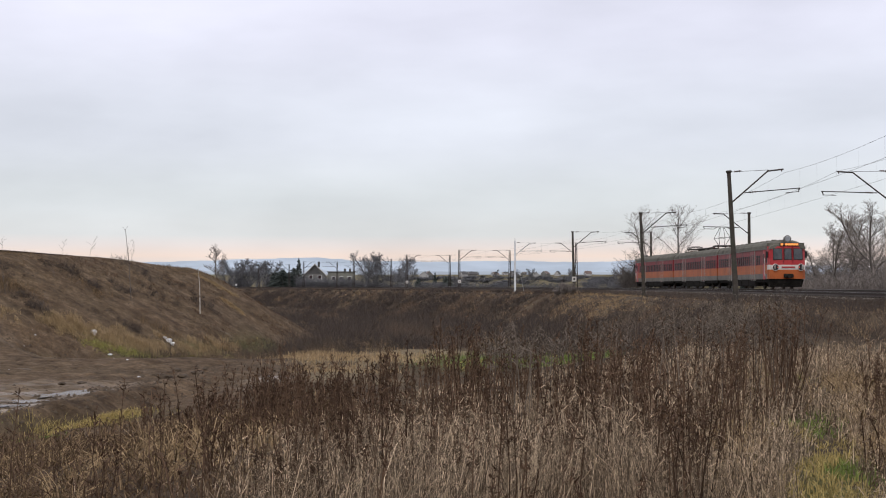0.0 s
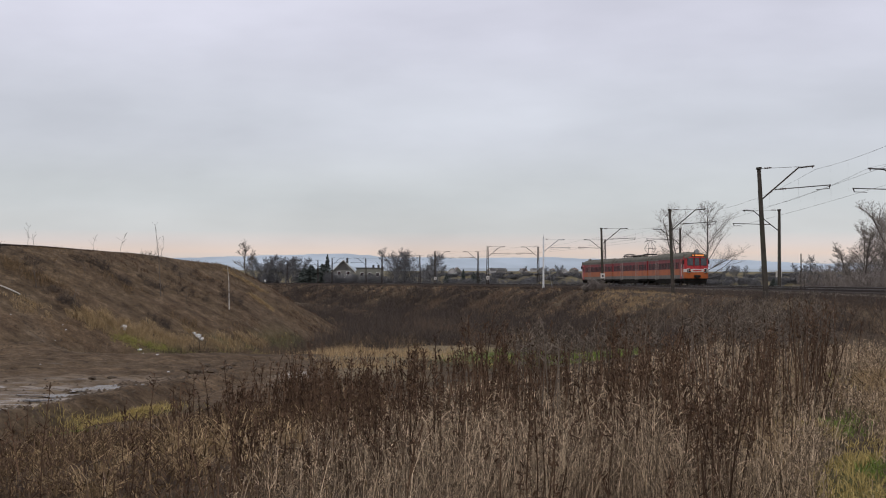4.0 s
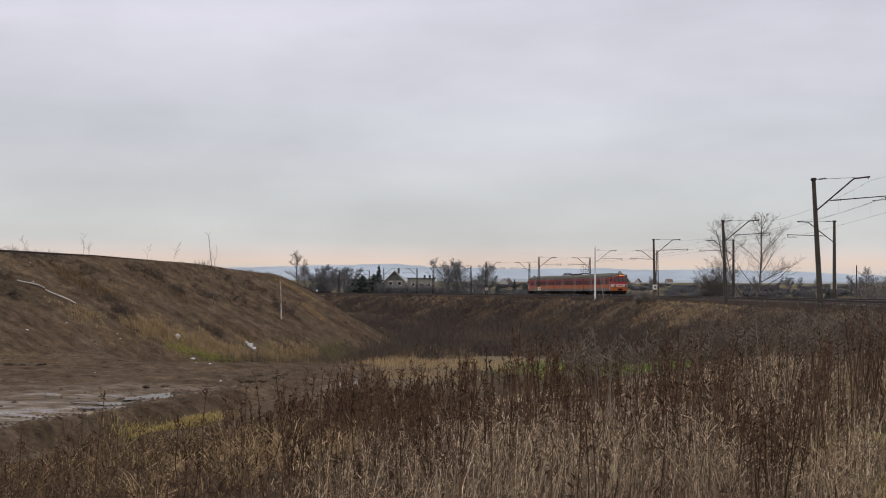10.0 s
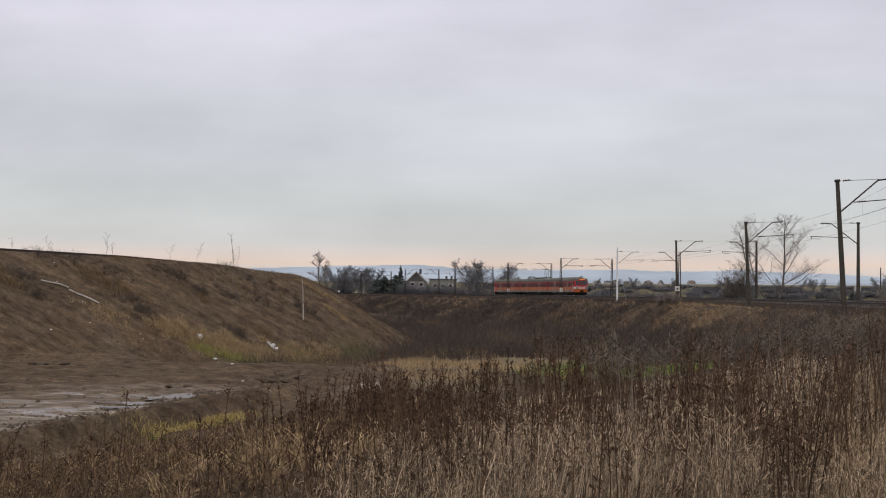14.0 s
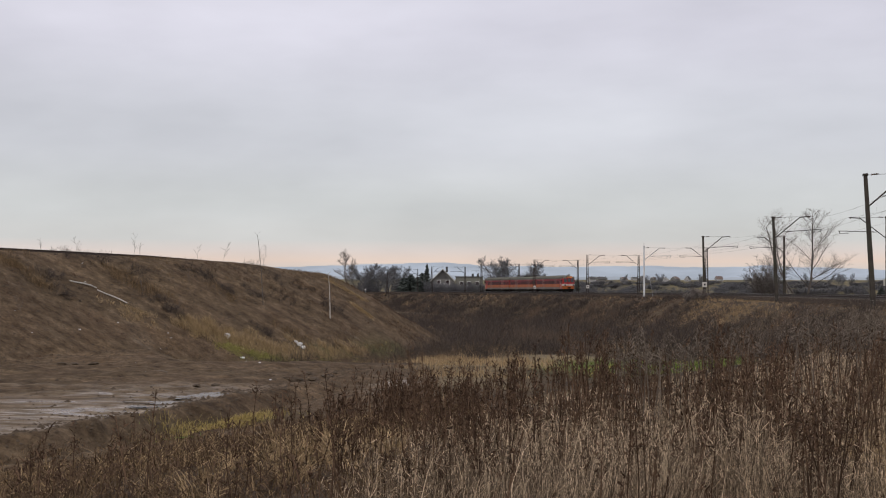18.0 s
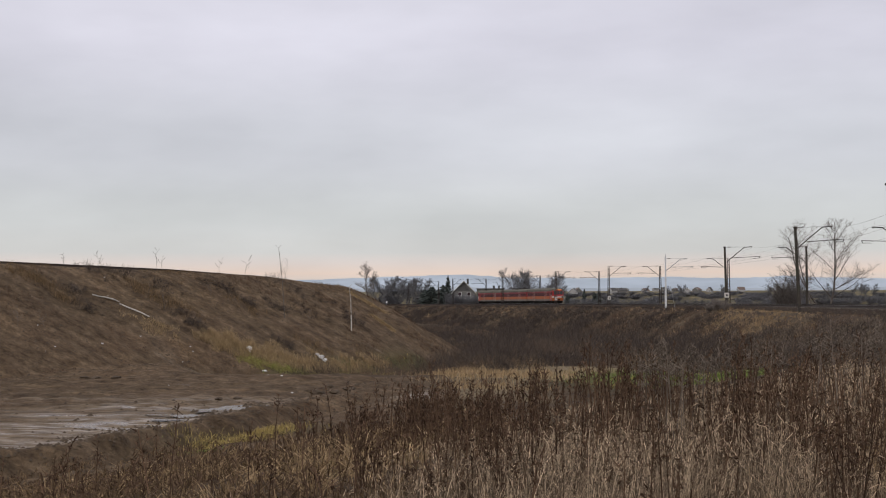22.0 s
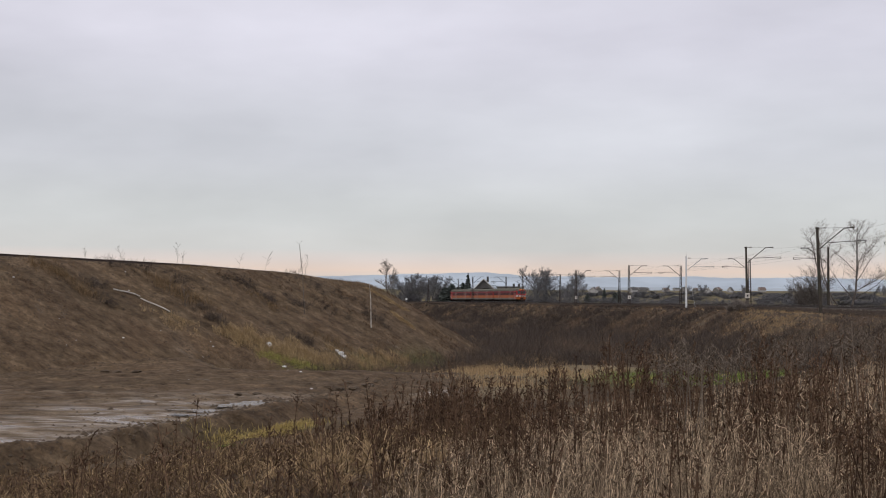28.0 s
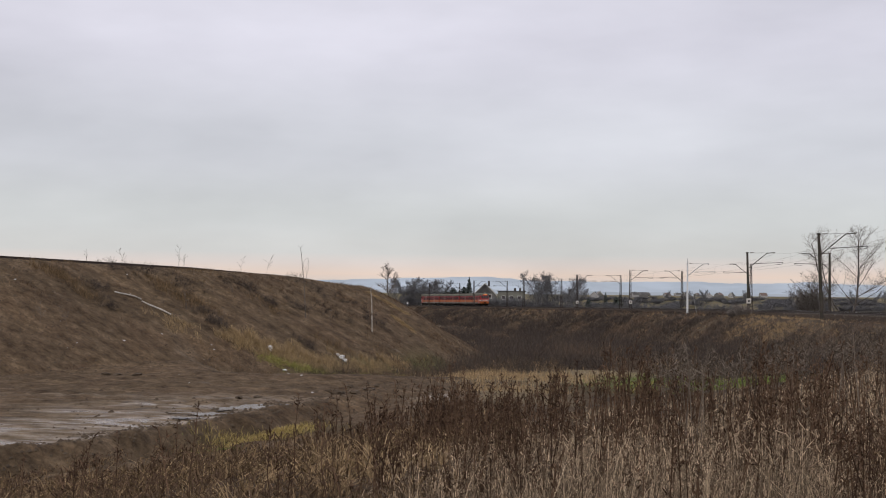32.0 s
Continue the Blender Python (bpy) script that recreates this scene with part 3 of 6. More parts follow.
def mast(kind, s, off, turn, lean=0.0, extra=0.0, plate=False):
    """kind: concrete, lattice or tube; turn: True for a mast on the outer side, with its arms towards the camera's side."""
    x, y, a = on_line(s, off)
    gz = float(ground(x, y)) - 0.12
    top_z = float(rail_z(s)) + CARRIER + 0.12 + extra - gz
    look_name = {"concrete": "dark weathered concrete catenary mast with steel bracket arms beside the track",
                 "lattice": "rusty steel lattice catenary mast with bracket arms beside the track",
                 "tube": "white painted steel catenary mast with grey bracket arms beside the track"}[kind]
    m = Matrix.Translation((x, y, gz)) @ Matrix.Rotation(a + (math.pi if turn else 0), 4, "Z") @ Matrix.Rotation(radians(lean), 4, "Y")
    t = thing("catenary_mast", m, look_name, "catenary mast", "masts of the overhead line")
    arm_mat = M_GALV if kind == "tube" else M_STEEL
    if kind == "lattice":
        sh = Shape()
        for sx in (-1, 1):
            for sy in (-1, 1):
                sh.rod((sx * 0.24, sy * 0.2, -0.2), (sx * 0.11, sy * 0.11, top_z), 0.045, 0.04, 4)
        pole = part("pole", sh, M_STEEL, t)
        lace = Shape()
        z, k = 0.3, 1
        while z < top_z - 0.5:
            w0, w1 = 0.24 - 0.13 * z / top_z, 0.24 - 0.13 * (z + 0.45) / top_z
            for sy in (-1, 1):
                lace.rod((-k * w0, sy * w0, z), (k * w1, sy * w1, z + 0.45), 0.022, None, 4)
                lace.rod((sy * w0, -k * w0, z), (sy * w1, k * w1, z + 0.45), 0.022, None, 4)
            z, k = z + 0.45, -k
        part("lacing", lace, M_STEEL, pole)
    elif kind == "tube":
        pole = part("pole", Shape().rod((0, 0, -0.3), (0, 0, top_z + 0.25), 0.17, 0.12, 12), M_WHITE, t, smooth=False)
        part("cap", Shape().rod((0, 0, top_z + 0.25), (0, 0, top_z + 0.75), 0.03, 0.02, 6), M_GALV, pole)
    else:
        sh = Shape()
        sec0, sec1 = 0.175, 0.115
        ring = lambda w, z: [(w * c, w * d * 0.85, z) for c, d in ((-1, -0.7), (-0.7, -1), (0.7, -1), (1, -0.7), (1, 0.7), (0.7, 1), (-0.7, 1), (-1, 0.7))]
        sh.add(ring(sec0, -0.3) + ring(sec1, top_z), [(i, (i + 1) % 8, 8 + (i + 1) % 8, 8 + i) for i in range(8)] + [tuple(range(8, 16))])
        pole = part("pole", sh, M_CONC, t)
        part("cap", Shape().box(-0.17, -0.15, top_z - 0.12, 0.17, 0.15, top_z + 0.04, 0.03), M_CONC, pole)
    # strut from low on the pole up to the carrier wire, with a level end piece
    zc, zk = top_z - 0.1, top_z - 1.42
    strut = part("strut", Shape().rod((0.1, 0, top_z - 2.05), (2.55, 0, zc - 0.02), 0.05, None, 8).rod((2.5, 0, zc - 0.04), (3.55, 0, zc + 0.03), 0.05, None, 8), arm_mat, t)
    part("hanger", Shape().rod((3.42, 0, zc + 0.03), (3.42, 0, zc - 0.12), 0.05, 0.03, 8), M_PORC, strut)
    stay = part("stay_wire", Shape().rod((0.12, 0, top_z - 0.06), (2.6, 0, zc + 0.03), 0.014, None, 5), arm_mat, t)
    part("insulator", insulator(Shape(), (0.35, 0, top_z - 0.055), (0.8, 0, top_z - 0.03)), M_PORC, stay)
    arm = part("steady_arm", Shape().rod((0.95, 0, zk - 0.05), (4.55, 0, zk + 0.06), 0.032, None, 8), arm_mat, t)
    part("insulator", insulator(Shape(), (1.25, 0, zk - 0.04), (1.75, 0, zk - 0.025)), M_PORC, arm)
    part("clamp", Shape().rod((4.5, 0, zk + 0.08), (4.42, 0, zk - 0.2), 0.045, 0.03, 6).rod((4.45, 0, zk - 0.17), (3.6, 0, zk - 0.2), 0.022, None, 6), arm_mat, arm)
    part("base", Shape().box(-0.42, -0.42, -0.9, 0.42, 0.42, 0.14, 0.05), M_CONC, t, "concrete footing")
    if plate:
        part("sign_plate", Shape().box(-0.3, -0.27, 1.75, 0.3, -0.245, 2.4, 0.008), M_CREAM, t, "small white sign plate")
        part("mark", Shape().box(-0.1, -0.279, 1.95, 0.12, -0.2715, 2.2), M_BLACK, t, "dark bars of unreadable figures")
    return t


MAST_S = (-20.0, 25.7, 70.2, 116.4, 160.6, 206.2, 250.4, 295.7, 341.6, 388.0)
NEAR_KIND = ("concrete", "concrete", "concrete", "concrete", "tube", "lattice", "lattice", "lattice", "lattice", "lattice")
FAR_KIND = ("concrete", "concrete", "concrete", "concrete", "lattice", "lattice", "lattice", "lattice", "lattice", "lattice")
LIFT = (0.35, 0.3, 0.0, 0.0, 0.0, 0.0, 0.0, 0.0, 0.0, 0.0)
NEAR_LEAN = (0, -3.0, -2.2, -1.3, 0, 0, 0, 0, 0, 0)
for i, s in enumerate(MAST_S):
    mast(NEAR_KIND[i], s, -6.87 if i == 1 else -7.2, False, NEAR_LEAN[i], LIFT[i], i in (3, 5, 6))
    mast(FAR_KIND[i], s, 3.2, True, 0, LIFT[i], i == 2)


def overhead(off, label):
    """Contact wire, carrier wire above it, and the droppers between them, for one track."""
    t = tagged(new("overhead_wires"), label, "overhead wires", "overhead wires", "")
    carrier, contact, drops = Shape(), Shape(), Shape()
    for (a, la), (b, lb) in zip(list(zip(MAST_S, LIFT))[:-1], list(zip(MAST_S, LIFT))[1:]):
        n, low, high = 9, [], []
        for k in range(n + 1):
            f = k / n
            s = a + (b - a) * f
            pa, pb = line_pose(a, off, 0), line_pose(b, off, 0)
            base = pa.translation.lerp(pb.translation, f) + Vector((0, 0, la + (lb - la) * f))
            sag = 4 * f * (1 - f)
            low.append(base + Vector((0, 0, CONTACT - 0.08 * sag)))
            high.append(base + Vector((0, 0, CARRIER - 0.5 * sag)))
            if 0 < k < n:
                drops.rod(low[-1], high[-1], 0.0025, None, 3, False)
        for k in range(n):
            contact.rod(low[k], low[k + 1], 0.0085, None, 4, False)
            carrier.rod(high[k], high[k + 1], 0.008, None, 4, False)
    part("contact_wire", contact, M_WIRE, t)
    part("carrier_wire", carrier, M_WIRE, t)
    part("droppers", drops, M_WIRE, t)["kind"] = "stuff"


overhead(-3.7, "thin dark overhead wires hung above the inner track")
overhead(-0.3, "thin dark overhead wires hung above the outer track")

# ---- the train, three cars ----
CAR = 21.5
HALF = 10.45


def roof_section(w, z0, z1, n=10):
    """An arched roof between the two side walls."""
    return [(w * math.cos(math.pi * i / n), z0 + (z1 - z0) * math.sin(math.pi * i / n) ** 0.75) for i in range(n + 1)]


def band(z0, z1, w0, w1, y0, y1):
    """A strip of the car's shell, from one side wall to the other."""
    sh = Shape()
    pts = [(sx * w, y, z) for y in (y0, y1) for sx, w, z in ((-1, w0, z0), (1, w0, z0), (1, w1, z1), (-1, w1, z1))]
    return sh.add(pts, [(0, 1, 2, 3), (7, 6, 5, 4), (0, 4, 5, 1), (1, 5, 6, 2), (2, 6, 7, 3), (3, 7, 4, 0)])


def nose(z0, z1, y_side, rake):
    """A strip of the rounded cab front at the -y end, leaning back with height."""
    plan = [(-1.44, y_side), (-1.44, -HALF + 0.55), (-1.36, -HALF + 0.22), (-1.12, -HALF + 0.02), (0, -HALF - 0.05),
            (1.12, -HALF + 0.02), (1.36, -HALF + 0.22), (1.44, -HALF + 0.55), (1.44, y_side)]
    k = len(plan)
    lean = lambda x, y, z: (x, y + (max(0.0, z - 1.9) * rake if y < y_side else 0), z)
    pts = [lean(x, y, z) for z in (z0, z1) for x, y in plan]
    F = [(i, i + 1, k + i + 1, k + i) for i in range(k - 1)] + [(k - 1, 0, k, 2 * k - 1), tuple(range(k))[::-1], tuple(range(k, 2 * k))]
    return Shape().add(pts, F)


def panel(side, y0, y1, z0, z1, proud, thick=0.03, b=0.0):
    """A flat piece on the car's side wall; side is -1 or 1."""
    x = 1.44 + proud
    return Shape().box(*sorted_box(side * (x - thick), y0, z0, side * x, y1, z1), b)


def sorted_box(x0, y0, z0, x1, y1, z1):
    return min(x0, x1), min(y0, y1), min(z0, z1), max(x0, x1), max(y0, y1), max(z0, z1)


def bogie(car, y):
    t = part("bogie", Shape().box(-1.02, y - 1.75, 0.38, -0.92, y + 1.75, 0.72, 0.04).box(0.92, y - 1.75, 0.38, 1.02, y + 1.75, 0.72, 0.04)
             .box(-0.95, y - 0.3, 0.4, 0.95, y + 0.3, 0.7, 0.05).box(-1.12, y - 0.28, 0.3, -0.9, y + 0.28, 0.85, 0.05).box(0.9, y - 0.28, 0.3, 1.12, y + 0.28, 0.85, 0.05),
             M_UNDER, car)
    for dy in (-1.35, 1.35):
        for x in (-0.75, 0.75):
            part("wheel", Shape().rod((x - 0.07, y + dy, 0.5), (x + 0.07, y + dy, 0.5), 0.5, None, 20), M_RAIL, t)
        part("axle", Shape().rod((-1.1, y + dy, 0.5), (1.1, y + dy, 0.5), 0.09, None, 8), M_UNDER, t)
        for x in (-1.0, 1.0):
            part("axle_box", Shape().box(x - 0.13, y + dy - 0.2, 0.34, x + 0.13, y + dy + 0.2, 0.66, 0.04), M_UNDER, t)


def pantograph(car, y, up):
    """Two folding arms on a base frame, a bow on top."""
    base = Shape()
    for x in (-0.6, 0.6):
        base.box(x - 0.05, y - 1.0, 3.78, x + 0.05, y + 1.0, 3.9, 0.02)
    for dy in (-0.95, 0.0, 0.95):
        base.box(-0.7, y + dy - 0.06, 3.76, 0.7, y + dy + 0.06, 3.88, 0.02)
    t = part("pantograph", base, M_STEEL, car, "raised pantograph" if up else "lowered pantograph")
    for x in (-0.55, 0.55):
        for dy in (-0.9, 0.9):
            part("insulator", insulator(Shape(), (x, y + dy, 3.5), (x, y + dy, 3.8), 0.1), M_PORC, t)
    top = 5.53 if up else 4.1
    knee_z, knee_y = (4.55, 1.05) if up else (4.02, 1.25)
    for sgn in (-1, 1):
        sh = Shape()
        for x in (-0.55, 0.55):
            sh.rod((x * 0.5, y + sgn * 0.25, 3.9), (x, y + sgn * knee_y, knee_z), 0.028, None, 6)
            sh.rod((x, y + sgn * knee_y, knee_z), (x * 0.3, y + sgn * 0.14, top - 0.06), 0.022, None, 6)
        sh.rod((-0.55, y + sgn * knee_y, knee_z), (0.55, y + sgn * knee_y, knee_z), 0.018, None, 6)
        part("arm", sh, M_STEEL, t)
        part("bow", Shape().rod((-0.45, y + sgn * 0.14, top), (0.45, y + sgn * 0.14, top), 0.024, None, 6)
             .rod((-0.45, y + sgn * 0.14, top), (-0.8, y + sgn * 0.14, top - 0.2), 0.02, None, 6)
             .rod((0.45, y + sgn * 0.14, top), (0.8, y + sgn * 0.14, top - 0.2), 0.02, None, 6), M_STEEL, t)


def train_car(cab, motor, label):
    """One car, its axis along y, rail heads at z = 0; cab: a driver's cab at the -y end."""
    t = thing("train_car", Matrix(), label, "train car", "cars of the train")
    y0, y1 = (-HALF + 0.8 if cab else -HALF), HALF
    part("skirt", band(0.76, 1.15, 1.41, 1.44, y0, y1), M_SKIRT, t, "dirty grey skirt")
    part("lower_side", band(1.15, 1.78, 1.44, 1.44, y0, y1), M_ORANGE, t, "orange lower side")
    part("upper_side", band(1.78, 2.92, 1.44, 1.42, y0, y1), M_RED, t, "faded red upper side")
    roof = Shape()
    secs = []
    for y, k in ([(-HALF + 0.12, 0.55), (-HALF + 0.5, 0.85)] if cab else []) + [(y0 + (0.25 if cab else 0.0), 1.0), (y1, 1.0)]:
        secs.append([Vector((x * (0.93 + 0.07 * k), y, z)) for x, z in roof_section(1.43, 2.92, 2.92 + 0.70 * k)])
    k = len(secs[0])
    roof.add([p for s in secs for p in s], [(i * k + j + 1, i * k + j, (i + 1) * k + j, (i + 1) * k + j + 1) for i in range(len(secs) - 1) for j in range(k - 1)]
             + [tuple(range(k)), tuple(range((len(secs) - 1) * k, len(secs) * k))[::-1]])
    roof_part = part("roof", roof, M_ROOF, t, "weathered grey roof")
    for side in (-1, 1):
        part("gutter", Shape().box(*sorted_box(side * 1.40, y0, 2.9, side * 1.475, y1, 2.96)), M_SKIRT, roof_part)
    for i in range(9):
        y = -7.6 + i * 1.95
        if motor and (abs(y + 6.4) < 1.9 or abs(y - 0.6) < 1.9):
            continue
        part("vent", Shape().box(-0.62, y - 0.24, 3.46, -0.22, y + 0.24, 3.66, 0.06), M_ROOF, roof_part)
        part("vent", Shape().box(0.22, y - 0.24, 3.46, 0.62, y + 0.24, 3.66, 0.06), M_ROOF, roof_part)
    doors = (-4.6, 4.9)
    for side in (-1, 1):
        for dy in doors:
            d = part("door", panel(side, dy - 0.66, dy - 0.015, 0.76, 2.86, 0.016, 0.05, 0.01), M_RED, t, "red and orange sliding door leaf")
            part("kick_panel", panel(side, dy - 0.62, dy - 0.03, 1.15, 1.76, 0.022, 0.012), M_ORANGE, d)
            part("foot_panel", panel(side, dy - 0.62, dy - 0.03, 0.78, 1.13, 0.022, 0.012), M_SKIRT, d)
            part("pane", panel(side, dy - 0.5, dy - 0.17, 1.86, 2.58, 0.024, 0.02, 0.005), M_GLASS, d, "dark window pane")
            d2 = part("door", panel(side, dy + 0.015, dy + 0.66, 0.76, 2.86, 0.016, 0.05, 0.01), M_RED, t, "red and orange sliding door leaf")
            part("kick_panel", panel(side, dy + 0.03, dy + 0.62, 1.15, 1.76, 0.022, 0.012), M_ORANGE, d2)
            part("foot_panel", panel(side, dy + 0.03, dy + 0.62, 0.78, 1.13, 0.022, 0.012), M_SKIRT, d2)
            part("pane", panel(side, dy + 0.17, dy + 0.5, 1.86, 2.58, 0.024, 0.02, 0.005), M_GLASS, d2, "dark window pane")
            for e in (-0.72, -0.02, 0.70):
                part("door_edge", panel(side, dy + e - 0.035, dy + e + 0.045, 0.66, 2.9, 0.03, 0.05, 0.01), M_EDGE, t, "pale grey door edge strip")
            part("step", panel(side, dy - 0.62, dy + 0.62, 0.36, 0.62, -0.02, 0.16, 0.02), M_UNDER, t)
        spots = [-3.3 + 0.86 * i for i in range(9)] + [6.15 + 0.86 * i for i in range(5)] + ([-6.9, -6.05] if cab else [-9.5 + 0.86 * i for i in range(5)])
        for wy in spots:
            w = part("window", panel(side, wy - 0.29, wy + 0.29, 1.84, 2.52, 0.018, 0.04, 0.012), M_BLACK, t, "window in a dark rubber frame")
            part("pane", panel(side, wy - 0.25, wy + 0.25, 1.88, 2.48, 0.026, 0.02, 0.004), M_GLASS, w)
            part("glazing_bar", panel(side, wy - 0.25, wy + 0.25, 2.3, 2.33, 0.034, 0.02), M_RED, w)
        part("seam", panel(side, -0.03, 0.0, 0.66, 1.8, 0.008, 0.02), M_SKIRT, t)
    for dy in (-7.15, 7.15):
        bogie(t, dy)
    # Boxes fill the car's width; their dark mass also stands for shade there.
    for a, b in (((-5.3, -2.55), (-2.45, 0.2)), ((0.3, 2.7), (2.8, 5.3))):
        for ya, yb in (a, b):
            part("equipment_box", Shape().box(-1.38, ya, 0.2, 1.38, yb, 0.8, 0.05), M_UNDER, t)
    part("underframe", Shape().box(-1.34, y0 + 0.1, 0.52, 1.34, y1 - 0.1, 0.9, 0.03), M_UNDER, t)
    ends = [HALF] if cab else [-HALF, HALF]
    for y in ends:
        s = 1 if y > 0 else -1
        g = part("gangway", Shape().box(-0.62, min(y, y + s * 0.2), 0.95, 0.62, max(y, y + s * 0.2), 3.0, 0.05), M_BLACK, t, "black rubber gangway bellows")
        for x in (-0.85, 0.85):
            part("buffer", Shape().rod((x, y, 1.03), (x, y + s * 0.17, 1.03), 0.12, 0.16, 10), M_UNDER, t)
    if motor:
        pantograph(t, -6.4, True)
        pantograph(t, 6.0, False)
        part("roof_box", Shape().box(-0.5, -2.9, 3.55, 0.5, 1.9, 3.78, 0.06), M_UNDER, roof_part, "dark equipment box on the roof")
        part("roof_line", Shape().rod((0.3, -5.2, 3.86), (0.3, 5.0, 3.86), 0.03, None, 6), M_STEEL, roof_part)
    if cab:
        ys = -HALF + 0.8
        part("apron", nose(0.78, 1.44, ys, 0.08), M_ORANGE, t, "orange lower front")
        part("front_stripe", nose(1.44, 1.78, ys, 0.08), M_CREAM, t, "white band across the front")
        part("front", nose(1.78, 3.10, ys, 0.10), M_FRONT, t, "bright red front")
        part("visor", nose(3.10, 3.36, ys, 0.12), M_ROOF, t, "grey visor over the front windows")
        fy = -HALF - 0.06
        for xa, xb, name in ((-1.10, -0.47, "window"), (-0.25, 0.25, "door_window"), (0.47, 1.10, "window")):
            pf = fy - (0.03 if name == "door_window" else 0.0)
            f = part(name, tilted(xa - 0.04, xb + 0.04, 2.14, 2.96, pf + 0.03, 0.05), M_BLACK, t)
            part("pane", tilted(xa, xb, 2.18, 2.92, pf + 0.015, 0.03), M_CABGLASS, f, "grey front window pane")
        for x in (-0.98, 0.98):
            l = part("lamp", Shape().rod((x, fy + 0.2, 1.60), (x, fy - 0.09, 1.60), 0.27, 0.25, 22), M_CREAM, t, "round white lamp housing")
            part("rim", Shape().rod((x, fy - 0.08, 1.60), (x, fy - 0.11, 1.60), 0.225, 0.21, 20), M_BLACK, l, "dark lamp rim")
            part("lens", Shape().rod((x * 1.08, fy - 0.11, 1.60), (x * 1.04, fy - 0.135, 1.60), 0.16, 0.14, 18), M_EDGE, l, "grey lamp lens")
            part("tail_light", Shape().rod((x * 0.84, fy - 0.1, 1.60), (x * 0.86, fy - 0.145, 1.60), 0.045, 0.04, 10), M_TAIL, l, "small red tail light")
        part("lettering", Shape().box(-0.5, fy - 0.03, 1.56, 0.52, fy + 0.1, 1.66), M_FRONT, t, "red bars of unreadable lettering")
        part("front_door", Shape().box(-0.38, fy - 0.02, 1.9, -0.355, fy + 0.1, 3.05).box(0.355, fy - 0.02, 1.9, 0.38, fy + 0.1, 3.05), M_RED, t)
        dsp = part("display", Shape().box(-0.62, fy + 0.08, 3.12, 0.85, fy + 0.3, 3.36, 0.02), M_BLACK, t, "destination display with amber lettering")
        part("lettering", Shape().box(-0.22, fy + 0.065, 3.17, 0.8, fy + 0.085, 3.31).box(-0.56, fy + 0.065, 3.17, -0.36, fy + 0.085, 3.31), M_DISPLAY, dsp, "glowing amber bars of lettering")
        hl = part("headlight", Shape().rod((0, -HALF + 0.62, 3.62), (0, -HALF + 0.1, 3.62), 0.23, 0.28, 20).box(-0.12, -HALF + 0.3, 3.3, 0.12, -HALF + 0.6, 3.5, 0.02), M_SKIRT, t, "round roof headlight in a grey housing")
        part("lens", Shape().rod((0, -HALF + 0.1, 3.62), (0, -HALF + 0.06, 3.62), 0.22, 0.18, 20), M_GALV, hl)
        pl = Shape()
        prof = [(-1.35, -HALF + 0.5), (-1.0, -HALF + 0.08), (1.0, -HALF + 0.08), (1.35, -HALF + 0.5), (1.35, -HALF + 1.3), (-1.35, -HALF + 1.3)]
        pl.add([(x, y, 0.72) for x, y in prof] + [(x * 0.9, y + 0.2, 0.16) for x, y in prof],
               [(i, (i + 1) % 6, 6 + (i + 1) % 6, 6 + i) for i in range(6)] + [tuple(range(6))[::-1], tuple(range(6, 12))])
        part("obstacle_deflector", pl, M_UNDER, t, "black obstacle deflector")
        part("coupler", Shape().box(-0.36, fy - 0.3, 0.86, 0.36, fy + 0.3, 1.14, 0.06).rod((0, fy - 0.5, 0.98), (0, fy, 0.98), 0.16, None, 10), M_UNDER, t)
        for x in (-1.5, 1.5):
            part("mirror", Shape().box(x - 0.09, -HALF + 0.5, 2.3, x + 0.09, -HALF + 0.6, 2.75, 0.02), M_BLACK, t)
        for side in (-1, 1):
            d = part("cab_door", panel(side, -8.95, -8.25, 0.75, 2.85, 0.012, 0.05, 0.01), M_FRONT, t, "red cab door")
            part("pane", panel(side, -8.8, -8.4, 1.9, 2.6, 0.02, 0.02), M_GLASS, d)
            part("handrail", Shape().rod((side * 1.5, -9.1, 1.0), (side * 1.5, -9.1, 2.3), 0.02, None, 6), M_CREAM, d)
            w = part("cab_window", panel(side, -9.62, -9.2, 1.95, 2.65, 0.012, 0.04, 0.01), M_BLACK, t)
            part("pane", panel(side, -9.58, -9.24, 1.99, 2.61, 0.02, 0.02), M_GLASS, w)
    stretch = 1.085
    for ob in t.children_recursive:
        for v in ob.data.vertices:
            v.co.z = v.co.z if v.co.z < 0.63 else 0.63 + (v.co.z - 0.63) * stretch
    return t


def tilted(x0, x1, z0, z1, y, thick):
    """A pane on the cab front, which leans back with height."""
    a, b = y + max(0.0, z0 - 1.9) * 0.10, y + (z1 - 1.9) * 0.10
    pts = [(x, yy + dy, z) for dy in (0, thick + 0.1) for x, yy, z in ((x0, a, z0), (x1, a, z0), (x1, b, z1), (x0, b, z1))]
    return Shape().add(pts, [(0, 1, 2, 3), (7, 6, 5, 4), (0, 4, 5, 1), (1, 5, 6, 2), (2, 6, 7, 3), (3, 7, 4, 0)])


cars = [train_car(True, False, "red and orange railcar with driver's cab, lit amber display, grey roof"),
        train_car(False, True, "red and orange motor railcar with two pantographs, grey roof"),
        train_car(True, False, "red and orange railcar with driver's cab leading, grey roof")]
